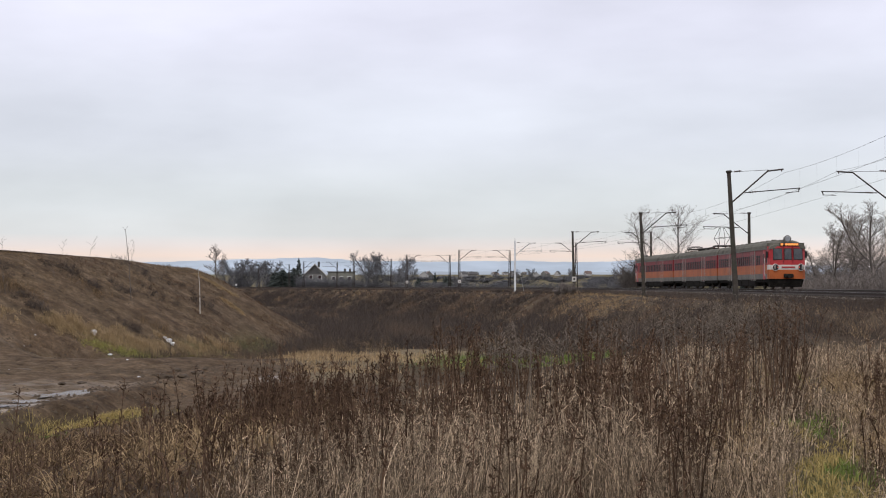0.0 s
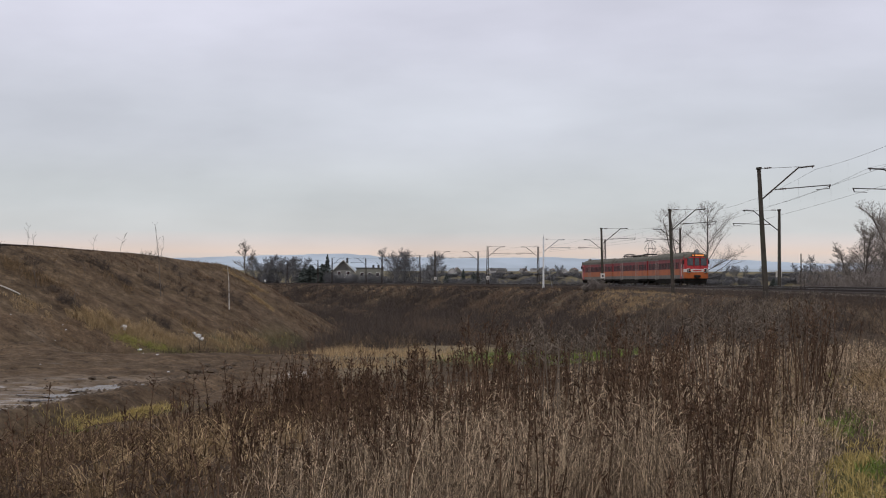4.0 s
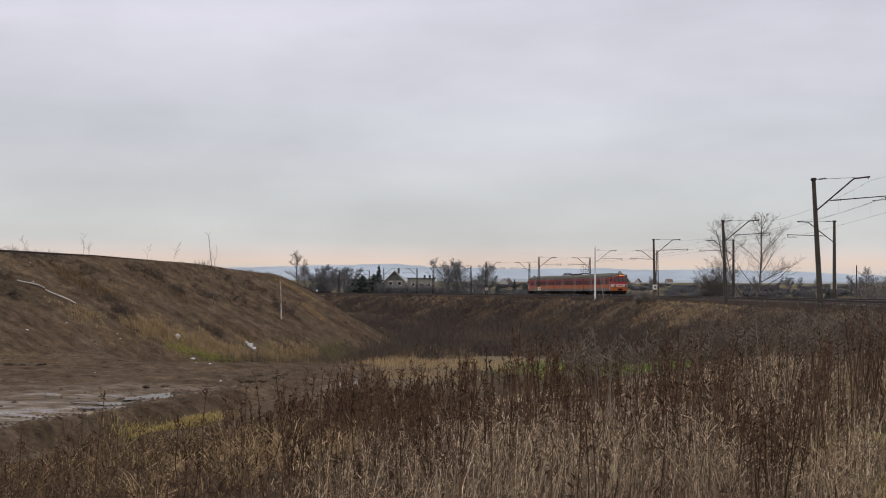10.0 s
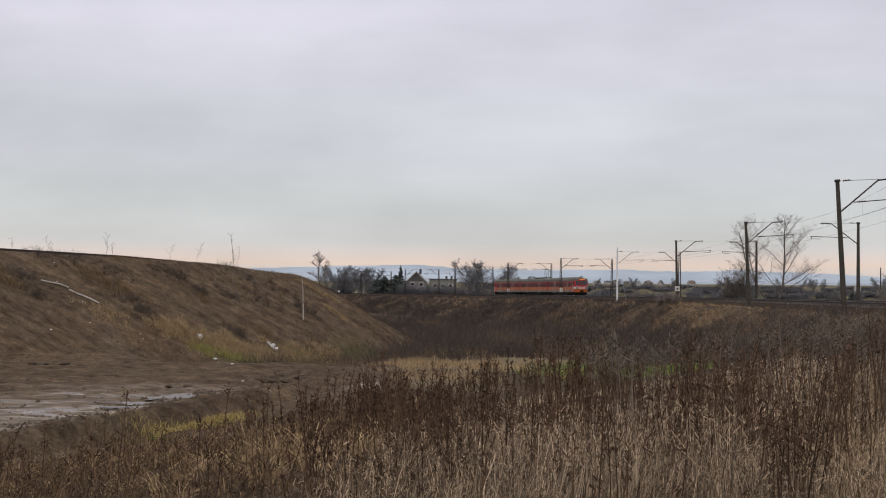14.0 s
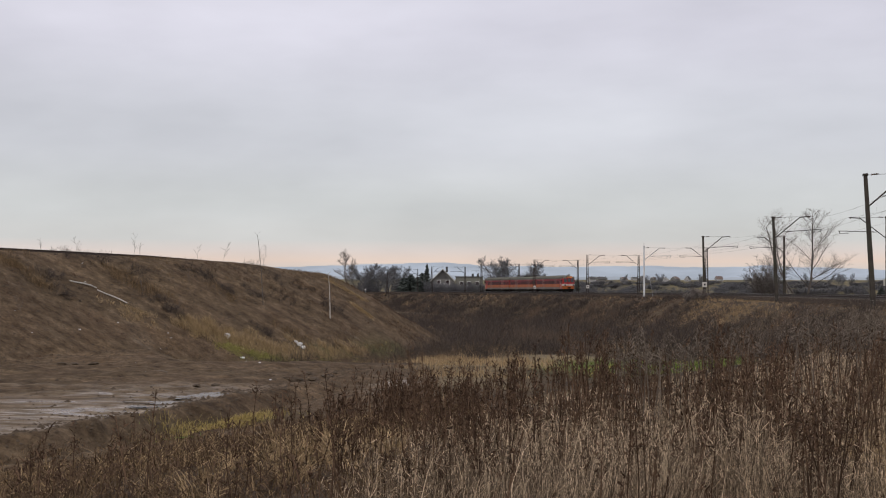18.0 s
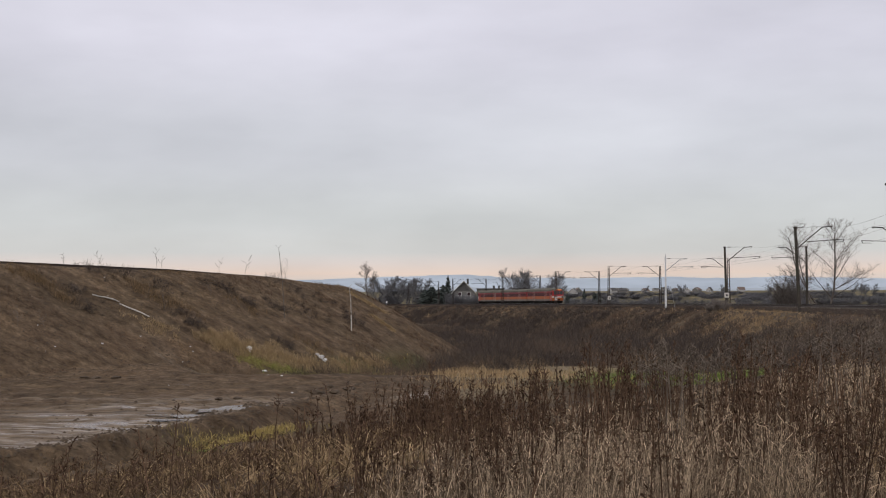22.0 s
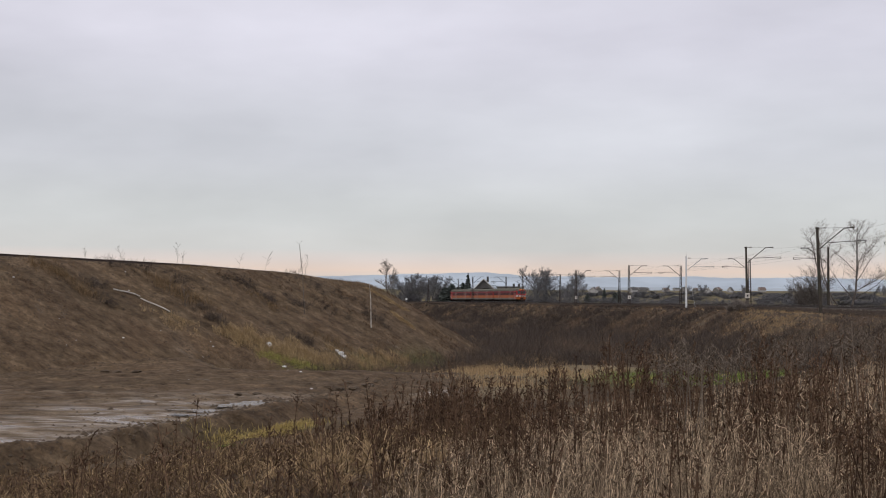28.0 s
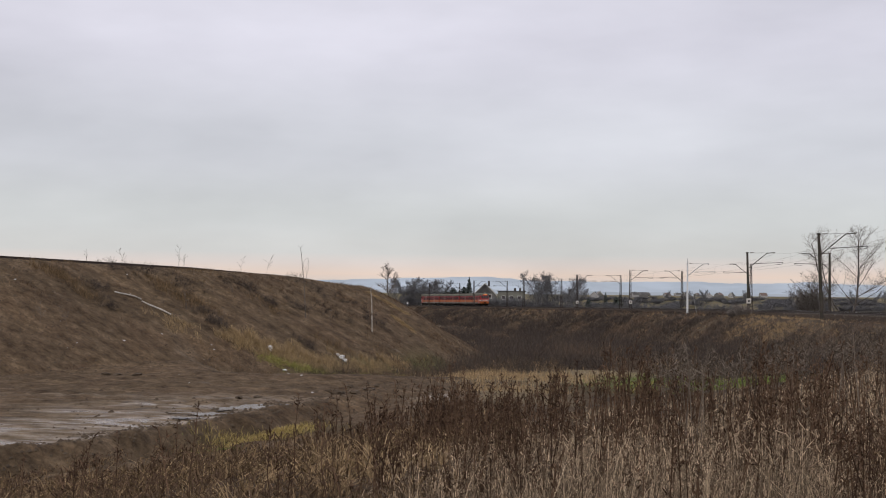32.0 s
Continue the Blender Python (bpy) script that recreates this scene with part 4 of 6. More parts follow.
# ---- plants: strands are thin ribbons, gathered by the thousand ----
RNG = np.random.default_rng(7)
M_STRAW = mat("dry straw grass", (0.026, 0.017, 0.012), (0.86, 0.665, 0.46), 0.8, 0.9, island=True, spec=0.1, skew=2.9, own=0.86)
M_LEAF = mat("dry grass leaves", (0.042, 0.028, 0.018), (0.80, 0.605, 0.415), 0.8, 0.9, island=True, spec=0.1, skew=2.4, own=0.8)
M_WEED = mat("dead brown weed stems", (0.019, 0.012, 0.0085), (0.19, 0.118, 0.076), 0.8, 0.9, island=True, spec=0.1, skew=1.7, own=0.6)
M_PLUME = mat("grey seed plumes", (0.045, 0.036, 0.028), (0.21, 0.17, 0.135), 2.0, 0.95, island=True, spec=0.1)
M_SCRUB = mat("bare brown scrub", (0.075, 0.054, 0.039), (0.19, 0.135, 0.096), 0.35, 0.9, island=True, spec=0.1)
M_LOWWEED = mat("low brown weeds", (0.05, 0.034, 0.02), (0.30, 0.205, 0.115), 1.0, 0.9, island=True, spec=0.1, skew=1.4)
M_DARKSCRUB = mat("dark bare twigs", (0.042, 0.034, 0.030), (0.098, 0.078, 0.067), 0.35, 0.9, island=True, spec=0.1)
M_RUSSET = mat("russet withered leaves", (0.033, 0.022, 0.016), (0.17, 0.108, 0.07), 0.8, 0.9, island=True, spec=0.1, skew=1.4, own=0.6)
M_GRASS = mat("green winter grass", (0.065, 0.092, 0.02), (0.22, 0.275, 0.07), 1.0, 0.8, island=True, spec=0.15)
M_YELLOW = mat("yellowed grass", (0.18, 0.14, 0.05), (0.52, 0.40, 0.16), 1.0, 0.85, island=True, spec=0.1)
M_YELLOW2 = mat("pale yellow grass", (0.125, 0.085, 0.043), (0.55, 0.405, 0.23), 1.0, 0.9, island=True, spec=0.1)
M_OCHRE = mat("soft ochre grass", (0.13, 0.088, 0.048), (0.52, 0.375, 0.215), 0.8, 0.9, island=True, spec=0.1)
M_BARK = mat("grey brown bark", (0.075, 0.064, 0.057), (0.17, 0.149, 0.133), 3.0, 0.9, bump=0.4)
M_TWIG = mat("bare twigs", (0.13, 0.113, 0.103), (0.27, 0.237, 0.213), 1.0, 0.9, island=True, spec=0.1)
# Far twigs: pale bluish grey, with the distance haze put into the colour.
M_HAZETWIG = mat("distant twigs with haze", (0.12, 0.12, 0.128), (0.165, 0.163, 0.172), 0.3, 0.9, island=True, spec=0.05)
M_BIRCH = mat("white birch bark", (0.45, 0.42, 0.38), (0.68, 0.65, 0.6), 6.0, 0.8, c=(0.12, 0.1, 0.09))
M_CONIFER = mat("dark conifer needles", (0.055, 0.066, 0.062), (0.12, 0.136, 0.125), 1.0, 0.9, island=True, spec=0.1)


def strands(p0, p1, w0, w1, side=None):
    """One quad for each ribbon from p0 to p1; w0, w1: its widths at the ends. Returns points and faces."""
    p0, p1 = np.asarray(p0, float), np.asarray(p1, float)
    n = len(p0)
    d = p1 - p0
    if side is None:
        side = RNG.normal(size=(n, 3)) * (1.0, 0.45, 0.3)
    s = np.cross(d, np.cross(side, d))
    s /= np.linalg.norm(s, axis=1, keepdims=True) + 1e-9
    w0, w1 = np.broadcast_to(w0, n)[:, None] / 2, np.broadcast_to(w1, n)[:, None] / 2
    v = np.stack([p0 - s * w0, p0 + s * w0, p1 + s * w1, p1 - s * w1], 1).reshape(-1, 3)
    return v, np.arange(4 * n).reshape(n, 4)


class Heap:
    """Collects ribbons; each blade of several pieces shares no points, so that its shade stays its own."""

    def __init__(self):
        self.v, self.f, self.n = [], [], 0

    def put(self, v, f):
        self.v.append(v), self.f.append(f + self.n)
        self.n += len(v)
        return self

    def line(self, p0, p1, w0, w1, side=None):
        return self.put(*strands(p0, p1, w0, w1, side))

    def blades(self, base, height, lean, turn, width):
        """Bent blades of grass in three joined pieces."""
        n = len(base)
        out = np.stack([np.cos(turn), np.sin(turn), np.zeros(n)], 1)
        side = RNG.normal(size=(n, 3)) * (1.0, 0.5, 0.1)
        side[:, 2] = 0
        side /= np.linalg.norm(side, axis=1, keepdims=True) + 1e-9
        pts = []
        for t, k in ((0.0, 1.0), (0.45, 0.9), (0.8, 0.65), (1.0, 0.15)):
            c = base + out * (height * lean * t ** 2.2)[:, None]
            c[:, 2] += height * (t - 0.35 * np.clip(lean, 0, 1.4) * t ** 3)
            h = side * (width * k / 2)[:, None]
            pts += [c - h, c + h]
        v = np.stack(pts, 1).reshape(-1, 3)
        i = np.arange(n)[:, None] * 8
        f = np.concatenate([i + np.array([[0, 1, 3, 2]]), i + np.array([[2, 3, 5, 4]]), i + np.array([[4, 5, 7, 6]])])
        return self.put(v, f)

    def object(self, name, material, parent=None):
        me = bpy.data.meshes.new(name)
        fill_mesh(me, np.concatenate(self.v), np.concatenate(self.f))
        me.materials.append(material)
        ob = new(name, me)
        ob.parent = parent
        return ob


def fan(n, az0, az1, d0, d1, power=1.0):
    """n places on the ground in a sector before the terrace; power > 1 draws them nearer."""
    az = np.radians(RNG.uniform(az0, az1, n))
    d = d0 + (d1 - d0) * RNG.uniform(0, 1, n) ** power
    return d * np.sin(az), d * np.cos(az)


def on_ground(x, y, sink=0.02):
    return np.stack([x, y, ground(x, y) - sink], 1)


def weed_height(x, y):
    return np.interp(terrace_q(x, y), [-6, -2, 0, 1.5, 3, 6, 9, 12], [1.3, 1.24, 1.1, 0.92, 0.72, 0.52, 0.42, 0.3])


def off_path(x, y):
    """Distance from the trodden green path, in path widths."""
    return np.abs(x - 0.25 * y - 0.35 + 0.4 * lumps(x, y, 2.5, 69)) / 0.3 + np.clip((y - 15) / 2, 0, 3)


def field(n, az0, az1, d0, d1, power, clump, thresh, seed):
    x, y = fan(n, az0, az1, d0, d1, power)
    keep = (edge_e(x, y) > 1.0) & (off_path(x, y) > RNG.uniform(0.85, 1.6, n) - 0.5 * (y > 20)) & (lumps(x, y, clump, seed) > RNG.uniform(thresh - 0.5, thresh + 0.5, n))
    q = terrace_q(x, y)
    keep &= RNG.uniform(0, 1, n) < np.interp(q, [2.5, 4.5, 7, 12], [1.0, 0.4, 0.12, 0.0]) * (0.05 + 0.95 * smooth01((x + 0.2 * y) / 1.6 + 0.25))
    return x[keep], y[keep]


def scraps(hp, b, n, droop, ln, width):
    """Bent withered leaves, two pieces each, one at every place of b."""
    a, el = RNG.uniform(0, 6.283, n), RNG.normal(0.95, 0.5, n)
    q = b + np.stack([np.cos(a) * np.cos(el), np.sin(a) * np.cos(el), np.sin(el)], 1) * ln[:, None]
    hp.line(b, q, width, width * 0.8)
    q2 = q + np.stack([np.cos(a + 0.3), np.sin(a + 0.3), np.sin(el) - droop], 1) * (ln * 0.7)[:, None]
    hp.line(q, q2, width * 0.8, width * 0.3)


# straw: dry grass standing and lodged between the weeds, in swathes
heap, heap2 = Heap(), Heap()
x, y = field(150000, -28, 21, 8.5, 32, 1.15, 0.8, 0.0, 101)
dist = np.hypot(x, y)
keep = RNG.uniform(0, 1, len(x)) < np.interp(x / y, [-0.3, -0.2, -0.1, 0.0, 0.1, 0.2, 0.3], [0.02, 0.1, 0.42, 0.6, 0.85, 0.8, 0.9]) * np.interp(dist, [10, 20, 40], [1.0, 0.75, 0.4])
x, y, dist = x[keep], y[keep], dist[keep]
right = x > 0.25 * y + 0.35
hgt = weed_height(x, y) * RNG.uniform(0.18, 0.62, len(x)) * (1 + 0.45 * lumps(x, y, 1.2, 102))
hgt = np.where(right, hgt * 0.5, hgt * np.interp(dist, [9, 13, 17], [0.85, 0.72, 0.52]))
swathe = 3.0 * lumps(x, y, 1.5, 131)
m = len(x)
heap.blades(on_ground(x, y), hgt, np.clip(np.abs(RNG.normal(0.3, 0.25, m)), 0, 1.1), swathe + RNG.normal(0, 1.1, m), RNG.uniform(0.003, 0.008, m) * np.clip(dist / 13, 0.7, 1.8))
for k in range(5):
    sel = RNG.uniform(0, 1, m) < 0.6
    b = on_ground(x[sel], y[sel])
    n = len(b)
    b += np.stack([RNG.normal(0, 0.07, n), RNG.normal(0, 0.07, n), hgt[sel] * RNG.uniform(0.1, 1.1, n)], 1)
    scraps(heap2, b, n, 1.2, RNG.uniform(0.018, 0.075, n), RNG.uniform(0.0028, 0.007, n) * np.clip(dist[sel] / 12, 0.75, 2.2))
tagged(heap2.object("dry_leaves", M_LEAF), "bent dry grass leaves among the dead stems", "dry grass", kind="stuff")
tagged(heap.object("dry_grass", M_STRAW), "lodged straw-coloured grass among dead weeds", "dry grass", kind="stuff")

# dead weeds: dark stems in bunches, hung with withered leaves, seeded tops
heap, plume, russet = Heap(), Heap(), Heap()


def weeds_allowed(x, y):
    q = terrace_q(x, y)
    p = np.interp(q, [2.5, 4.5, 7, 12], [1.0, 0.5, 0.14, 0.0]) * (0.05 + 0.95 * smooth01((x + 0.22 * y) / 1.6 + 0.25))
    p = p * np.where(x > (0.25 * y + 0.35), 0.3, 1.0) * np.interp(np.hypot(x, y), [8, 13, 18, 22, 28], [1.0, 1.0, 0.75, 0.4, 0.1])
    p = p * np.interp(x / y, [-0.2, -0.08, 0.03, 0.12, 0.26], [1.1, 1.0, 0.5, 0.42, 0.34])
    gap = (y > 19.5) & (x > -0.02 * y) & (x < 0.14 * y)
    return (edge_e(x, y) > 1.0) & (off_path(x, y) > 1.3) & (RNG.uniform(0, 1, len(x)) < p * np.where(gap, 0.3, 1.0))


cx, cy = fan(800, -26, 20, 8, 28, 1.1)
ok = weeds_allowed(cx, cy) & (lumps(cx, cy, 3.0, 103) > RNG.uniform(-0.7, 0.4, 800))
cx, cy = cx[ok], cy[ok]
n = RNG.integers(4, 13, len(cx))
i = np.repeat(np.arange(len(cx)), n)
x, y = cx[i] + RNG.normal(0, 0.09, len(i)), cy[i] + RNG.normal(0, 0.12, len(i))
tall = RNG.uniform(0.75, 1.2, len(cx))[i] * RNG.uniform(0.75, 1.08, len(i))
x2, y2 = fan(4600, -26, 20, 8, 28, 1.1)
ok = weeds_allowed(x2, y2) & (lumps(x2, y2, 0.9, 104) > RNG.uniform(-0.3, 0.6, 4600))
x2, y2 = x2[ok], y2[ok]
t2 = np.where(RNG.uniform(0, 1, len(x2)) < 0.5, RNG.uniform(0.3, 0.65, len(x2)), RNG.uniform(0.7, 1.15, len(x2)))
# a close stand of thin stems along the brink of the terrace
x3, y3 = fan(2600, -15, 8, 14, 27)
ok = RNG.uniform(0, 1, 2600) < np.interp(terrace_q(x3, y3), [0.5, 2.5, 6, 9], [0.15, 0.9, 0.7, 0.0]) * np.interp(x3 / y3, [-0.26, -0.1, 0.02, 0.14], [0.0, 0.55, 0.6, 0.35])
ok &= lumps(x3, y3, 0.9, 134) > RNG.uniform(-0.3, 0.9, 2600)
x3, y3 = x3[ok], y3[ok]
t3 = RNG.uniform(0.4, 1.3, len(x3)) * (1 + 0.25 * lumps(x3, y3, 1.5, 135))
x, y, tall = np.concatenate([x, x2, x3]), np.concatenate([y, y2, y3]), np.concatenate([tall, t2, t3])
root, n, dist = on_ground(x, y), len(x), np.hypot(x, y)
hgt = weed_height(x, y) * tall * np.where(x > (0.25 * y + 0.35), 0.7, 1) * np.interp(terrace_q(x, y), [0, 3, 9], [1.0, 1.25, 1.4]) * np.interp(dist, [8, 12, 16], [0.75, 0.86, 1.0])
wide = np.clip(dist / 16, 0.8, 2.0)
tip = root + np.concatenate([RNG.normal(0, 0.11, (n, 2)) * hgt[:, None], hgt[:, None]], 1)
mid = root * 0.45 + tip * 0.55 + RNG.normal(0, 0.025, (n, 3))
heap.line(root, mid, 0.014 * wide, 0.011 * wide)
heap.line(mid, tip, 0.011 * wide, 0.006 * wide)


def along(f):
    f = f[:, None]
    return np.where(f < 0.55, root + (mid - root) * f / 0.55, mid + (tip - mid) * (f - 0.55) / 0.45)


for k in range(15):
    hp = russet if k % 4 == 3 else heap
    scraps(hp, along(RNG.uniform(0.12, 0.95, n)), n, 1.7, RNG.uniform(0.015, 0.05, n), RNG.uniform(0.004, 0.011, n) * wide)
for k in range(8):
    f = RNG.uniform(0.68, 1.0, n)
    p = along(f)
    a = RNG.uniform(0, 6.283, n)
    ln = hgt * RNG.uniform(0.05, 0.14, n) * (1.5 - 0.9 * f)
    q = p + np.stack([np.cos(a) * 0.6, np.sin(a) * 0.6, RNG.uniform(0.6, 1.3, n)], 1) * ln[:, None]
    heap.line(p, q, 0.0045 * wide, 0.003 * wide)
    for j in range(2):
        b = p + (q - p) * RNG.uniform(0.3, 1.0, n)[:, None]
        heap.line(b, b + RNG.normal(0, 0.02, (n, 3)) + (0, 0, 0.012), 0.016 * wide, 0.006 * wide)
tagged(heap.object("dead_weeds", M_WEED), "dense dead brown weed stems with withered leaves", "weeds", kind="stuff")

# low russet growth on the slope towards the flat, and brambles by the path
heap = Heap()
x, y = fan(15000, -29, -4, 10, 44)
e = edge_e(x, y)
ok = (e > 0.6) & (lumps(x, y, 2.0, 121) > RNG.uniform(-0.7, 0.5, len(x)) + 0.35 * (terrace_q(x, y) > 20)) & (RNG.uniform(0, 1, len(x)) < np.interp(terrace_q(x, y), [1, 5, 17, 22, 26], [0.3, 1.0, 1.0, 0.5, 0.25]))
x, y = x[ok], y[ok]
m, dist = len(x), np.hypot(x, y)
tall = RNG.uniform(0.08, 0.38, m) * (1 + 0.5 * lumps(x, y, 2.5, 122))
for k in range(7):
    b = on_ground(x + RNG.normal(0, 0.1, m), y + RNG.normal(0, 0.1, m)) + np.stack([np.zeros(m), np.zeros(m), tall * RNG.uniform(0.0, 1.0, m)], 1)
    scraps(russet if k % 3 else heap, b, m, 1.3, RNG.uniform(0.04, 0.15, m), RNG.uniform(0.006, 0.016, m) * np.clip(dist / 18, 0.7, 1.7))
x, y = fan(1600, 14.8, 21, 10, 26)
ok = (off_path(x, y) > 1.4) & (lumps(x, y, 1.4, 124) > RNG.uniform(-0.4, 0.6, 1600))
x, y = x[ok], y[ok]
m = len(x)
tall = RNG.uniform(0.08, 0.4, m)
for k in range(7):
    b = on_ground(x + RNG.normal(0, 0.1, m), y + RNG.normal(0, 0.1, m)) + np.stack([np.zeros(m), np.zeros(m), tall * RNG.uniform(0.0, 1.0, m)], 1)
    scraps(russet if k % 3 else heap, b, m, 1.3, RNG.uniform(0.03, 0.12, m), RNG.uniform(0.005, 0.012, m))
x, y = fan(120, 13.5, 20, 12, 30)
ok = off_path(x, y) > 1.0
x, y = x[ok], y[ok]
m = len(x)
heap.blades(on_ground(x, y), RNG.uniform(0.4, 0.8, m), RNG.uniform(0.9, 1.6, m), RNG.uniform(0, 6.283, m), RNG.uniform(0.012, 0.02, m))
tagged(heap.object("low_weeds", M_LOWWEED), "low brown dead weeds and brambles", "weeds", kind="stuff")
tagged(russet.object("withered_leaves", M_RUSSET), "russet withered leaves on dead weeds", "weeds", kind="stuff")
# arching pale tussocks on the slope and beside the path
heap = Heap()
c = fan(130, -26, -6, 12, 33)
ok = (edge_e(*c) > 2.2) & (terrace_q(*c) > 1.5)
c = c[0][ok], c[1][ok]
i = np.repeat(np.arange(len(c[0])), 60)
m = len(i)
a, r = RNG.uniform(0, 6.283, m), 0.16 * np.sqrt(RNG.uniform(0, 1, m))
big = RNG.uniform(0.5, 1.2, len(c[0]))[i]
heap.blades(on_ground(c[0][i] + np.cos(a) * r, c[1][i] + np.sin(a) * r), RNG.uniform(0.2, 0.5, m) * big, RNG.uniform(0.3, 1.3, m), a + RNG.normal(0, 0.6, m), RNG.uniform(0.006, 0.013, m))
ty = RNG.uniform(8.5, 24, 80)
tx = 0.25 * ty + 0.35 + RNG.choice([-1, 1], 80) * RNG.uniform(0.5, 1.1, 80)
k = RNG.integers(0, 80, 8000)
x, y = tx[k] + RNG.normal(0, 0.1, 8000), ty[k] + RNG.normal(0, 0.12, 8000)
heap.blades(on_ground(x, y), RNG.uniform(0.12, 0.42, 8000), RNG.uniform(0.4, 1.4, 8000), RNG.uniform(0, 6.283, 8000), RNG.uniform(0.003, 0.008, 8000))
tagged(heap.object("grass_tussocks", M_OCHRE), "pale arching grass tussocks on the slope", "dry grass", kind="stuff")

# plumes: arched sprays of grey seed on the tallest weeds
x, y = fan(260, 2, 14.5, 14, 27)
ok = (off_path(x, y) > 1.5) & (lumps(x, y, 2.5, 133) > RNG.uniform(-0.6, 0.3, 260))
x, y = x[ok], y[ok]
n = len(x)
root = on_ground(x, y)
top = root + np.stack([RNG.normal(0, 0.1, n), RNG.normal(0, 0.1, n), weed_height(x, y) * RNG.uniform(0.92, 1.24, n)], 1)
plume.line(root, top, 0.013, 0.008)
turn = RNG.uniform(0, 6.283, n)
for k in range(11):
    f = k / 10
    a = turn + RNG.normal(0, 0.9, n)
    out = np.stack([np.cos(a), np.sin(a), np.zeros(n)], 1)
    p = top + (0, 0, -0.30 * f)
    ln = (0.07 + 0.13 * f) * RNG.uniform(0.7, 1.2, n)
    q = p + out * (ln * 0.7)[:, None] + (0, 0, 0.05)
    e = q + out * (ln * 0.5)[:, None] + (0, 0, -0.03)
    plume.line(p, q, 0.005, 0.010).line(q, e, 0.011, 0.004)
    for j in range(5):
        b = p + (e - p) * RNG.uniform(0.2, 1.0, n)[:, None]
        plume.line(b, b + RNG.normal(0, 0.012, (n, 3)) + (0, 0, 0.022), 0.008, 0.004)
tagged(plume.object("seed_plumes", M_PLUME), "grey arched seed plumes on tall dead stems", "weeds", kind="stuff")

# low green grass: the path, the meadow below, the brink and the foot of the mound
heap, yellow = Heap(), Heap()
x, y = fan(60000, -27, 21, 7, 110, 1.6)
z, mud, green, straw = ground_parts(x, y)
keep = RNG.uniform(0.15, 1, len(x)) < green
x, y, z = x[keep], y[keep], z[keep]
x2, y2 = fan(26000, 12.5, 18.5, 7.5, 24, 1.3)
z2, _, g2, _ = ground_parts(x2, y2)
keep = RNG.uniform(0.1, 1, len(x2)) < g2 + 0.15
x, y, z = np.concatenate([x, x2[keep]]), np.concatenate([y, y2[keep]]), np.concatenate([z, z2[keep]])
tint = lumps(x, y, 2.5, 105) + 0.55 * (x < -5) + 1.2 * ((x < -8) & (y < 50) & (y > 42)) > 0.15
for hp, sel in ((heap, ~tint), (yellow, tint)):
    xs, ys, zs = x[sel], y[sel], z[sel]
    dist = np.hypot(xs, ys)
    hp.blades(np.stack([xs, ys, zs - 0.02], 1), RNG.uniform(0.06, 0.2, len(xs)) * np.clip(dist / 25, 0.7, 1.6), np.abs(RNG.normal(0.5, 0.4, len(xs))),
              RNG.uniform(0, 6.283, len(xs)), RNG.uniform(0.005, 0.01, len(xs)) * np.clip(dist / 12, 0.9, 5))
bx = RNG.normal(-11.5, 0.7, 2800)
by = 43.7 + 0.85 * (bx + 11.5) + RNG.normal(0, 0.55, 2800)
yellow.blades(on_ground(bx, by), RNG.uniform(0.1, 0.36, 2800), np.abs(RNG.normal(0.6, 0.4, 2800)), RNG.uniform(0, 6.283, 2800), RNG.uniform(0.01, 0.022, 2800))
bx, by = RNG.normal(6.4, 2.4, 6000), RNG.normal(67, 3.0, 6000)
heap.blades(on_ground(bx, by), RNG.uniform(0.08, 0.26, 6000), np.abs(RNG.normal(0.5, 0.4, 6000)), RNG.uniform(0, 6.283, 6000), RNG.uniform(0.02, 0.04, 6000))
bx, by = RNG.normal(-12.2, 0.4, 350), RNG.normal(39.7, 0.6, 350)
heap.blades(on_ground(bx, by), RNG.uniform(0.05, 0.16, 350), np.abs(RNG.normal(0.6, 0.4, 350)), RNG.uniform(0, 6.283, 350), RNG.uniform(0.012, 0.025, 350))
tagged(heap.object("green_grass", M_GRASS), "short green grass in patches", "grass", kind="stuff")
tagged(yellow.object("yellow_grass", M_YELLOW), "short yellowed grass in patches", "grass", kind="stuff")

# scrub on the bank of the main line and in the hollow before it
heap, pale = Heap(), Heap()
arc = RNG.uniform(-60, 400, 21000)
off = -5.6 - np.concatenate([RNG.uniform(0, 14.5, 15000), RNG.uniform(14.5, 40, 6000)])
arc[15000:] = RNG.uniform(-60, 30, 6000)
sx, sy, sa = on_line(arc, off)
ok = (off > -20) | (sx > 0.13 * sy)
hx, hy = RNG.uniform(-40, 24, 24000), 76 + 230 * RNG.uniform(0, 1, 24000) ** 1.4
hs, ho = nearest_line(hx, hy)
hk = (ho < -16) & (hy > 77 + 4 * lumps(hx, hy, 5.0, 78) + 5 * smooth01((hx + 4) / 5))
sx, sy, off = np.concatenate([sx[ok], hx[hk]]), np.concatenate([sy[ok], hy[hk]]), np.concatenate([off[ok], ho[hk]])
keep = (np.abs(np.degrees(np.arctan2(sx, sy)) + 4) < 25) & (sy > 30) & (ground_parts(sx, sy)[1] < 0.4) & ((sy > 77) | (edge_e(sx, sy) > 2))
keep &= (sx > 0.13 * sy) | (sy > 77) | (off > -13)
hu, hv, hw, hc = mound_at(sx, sy)
keep &= (hw > 14.5) | (off > -13)
sx, sy, off = sx[keep], sy[keep], off[keep]
rest = on_ground(sx, sy, 0.05)
hump = np.exp(-((nearest_line(sx, sy)[0] - 82) / 28) ** 2 - ((off + 9.5) / 3.0) ** 2)
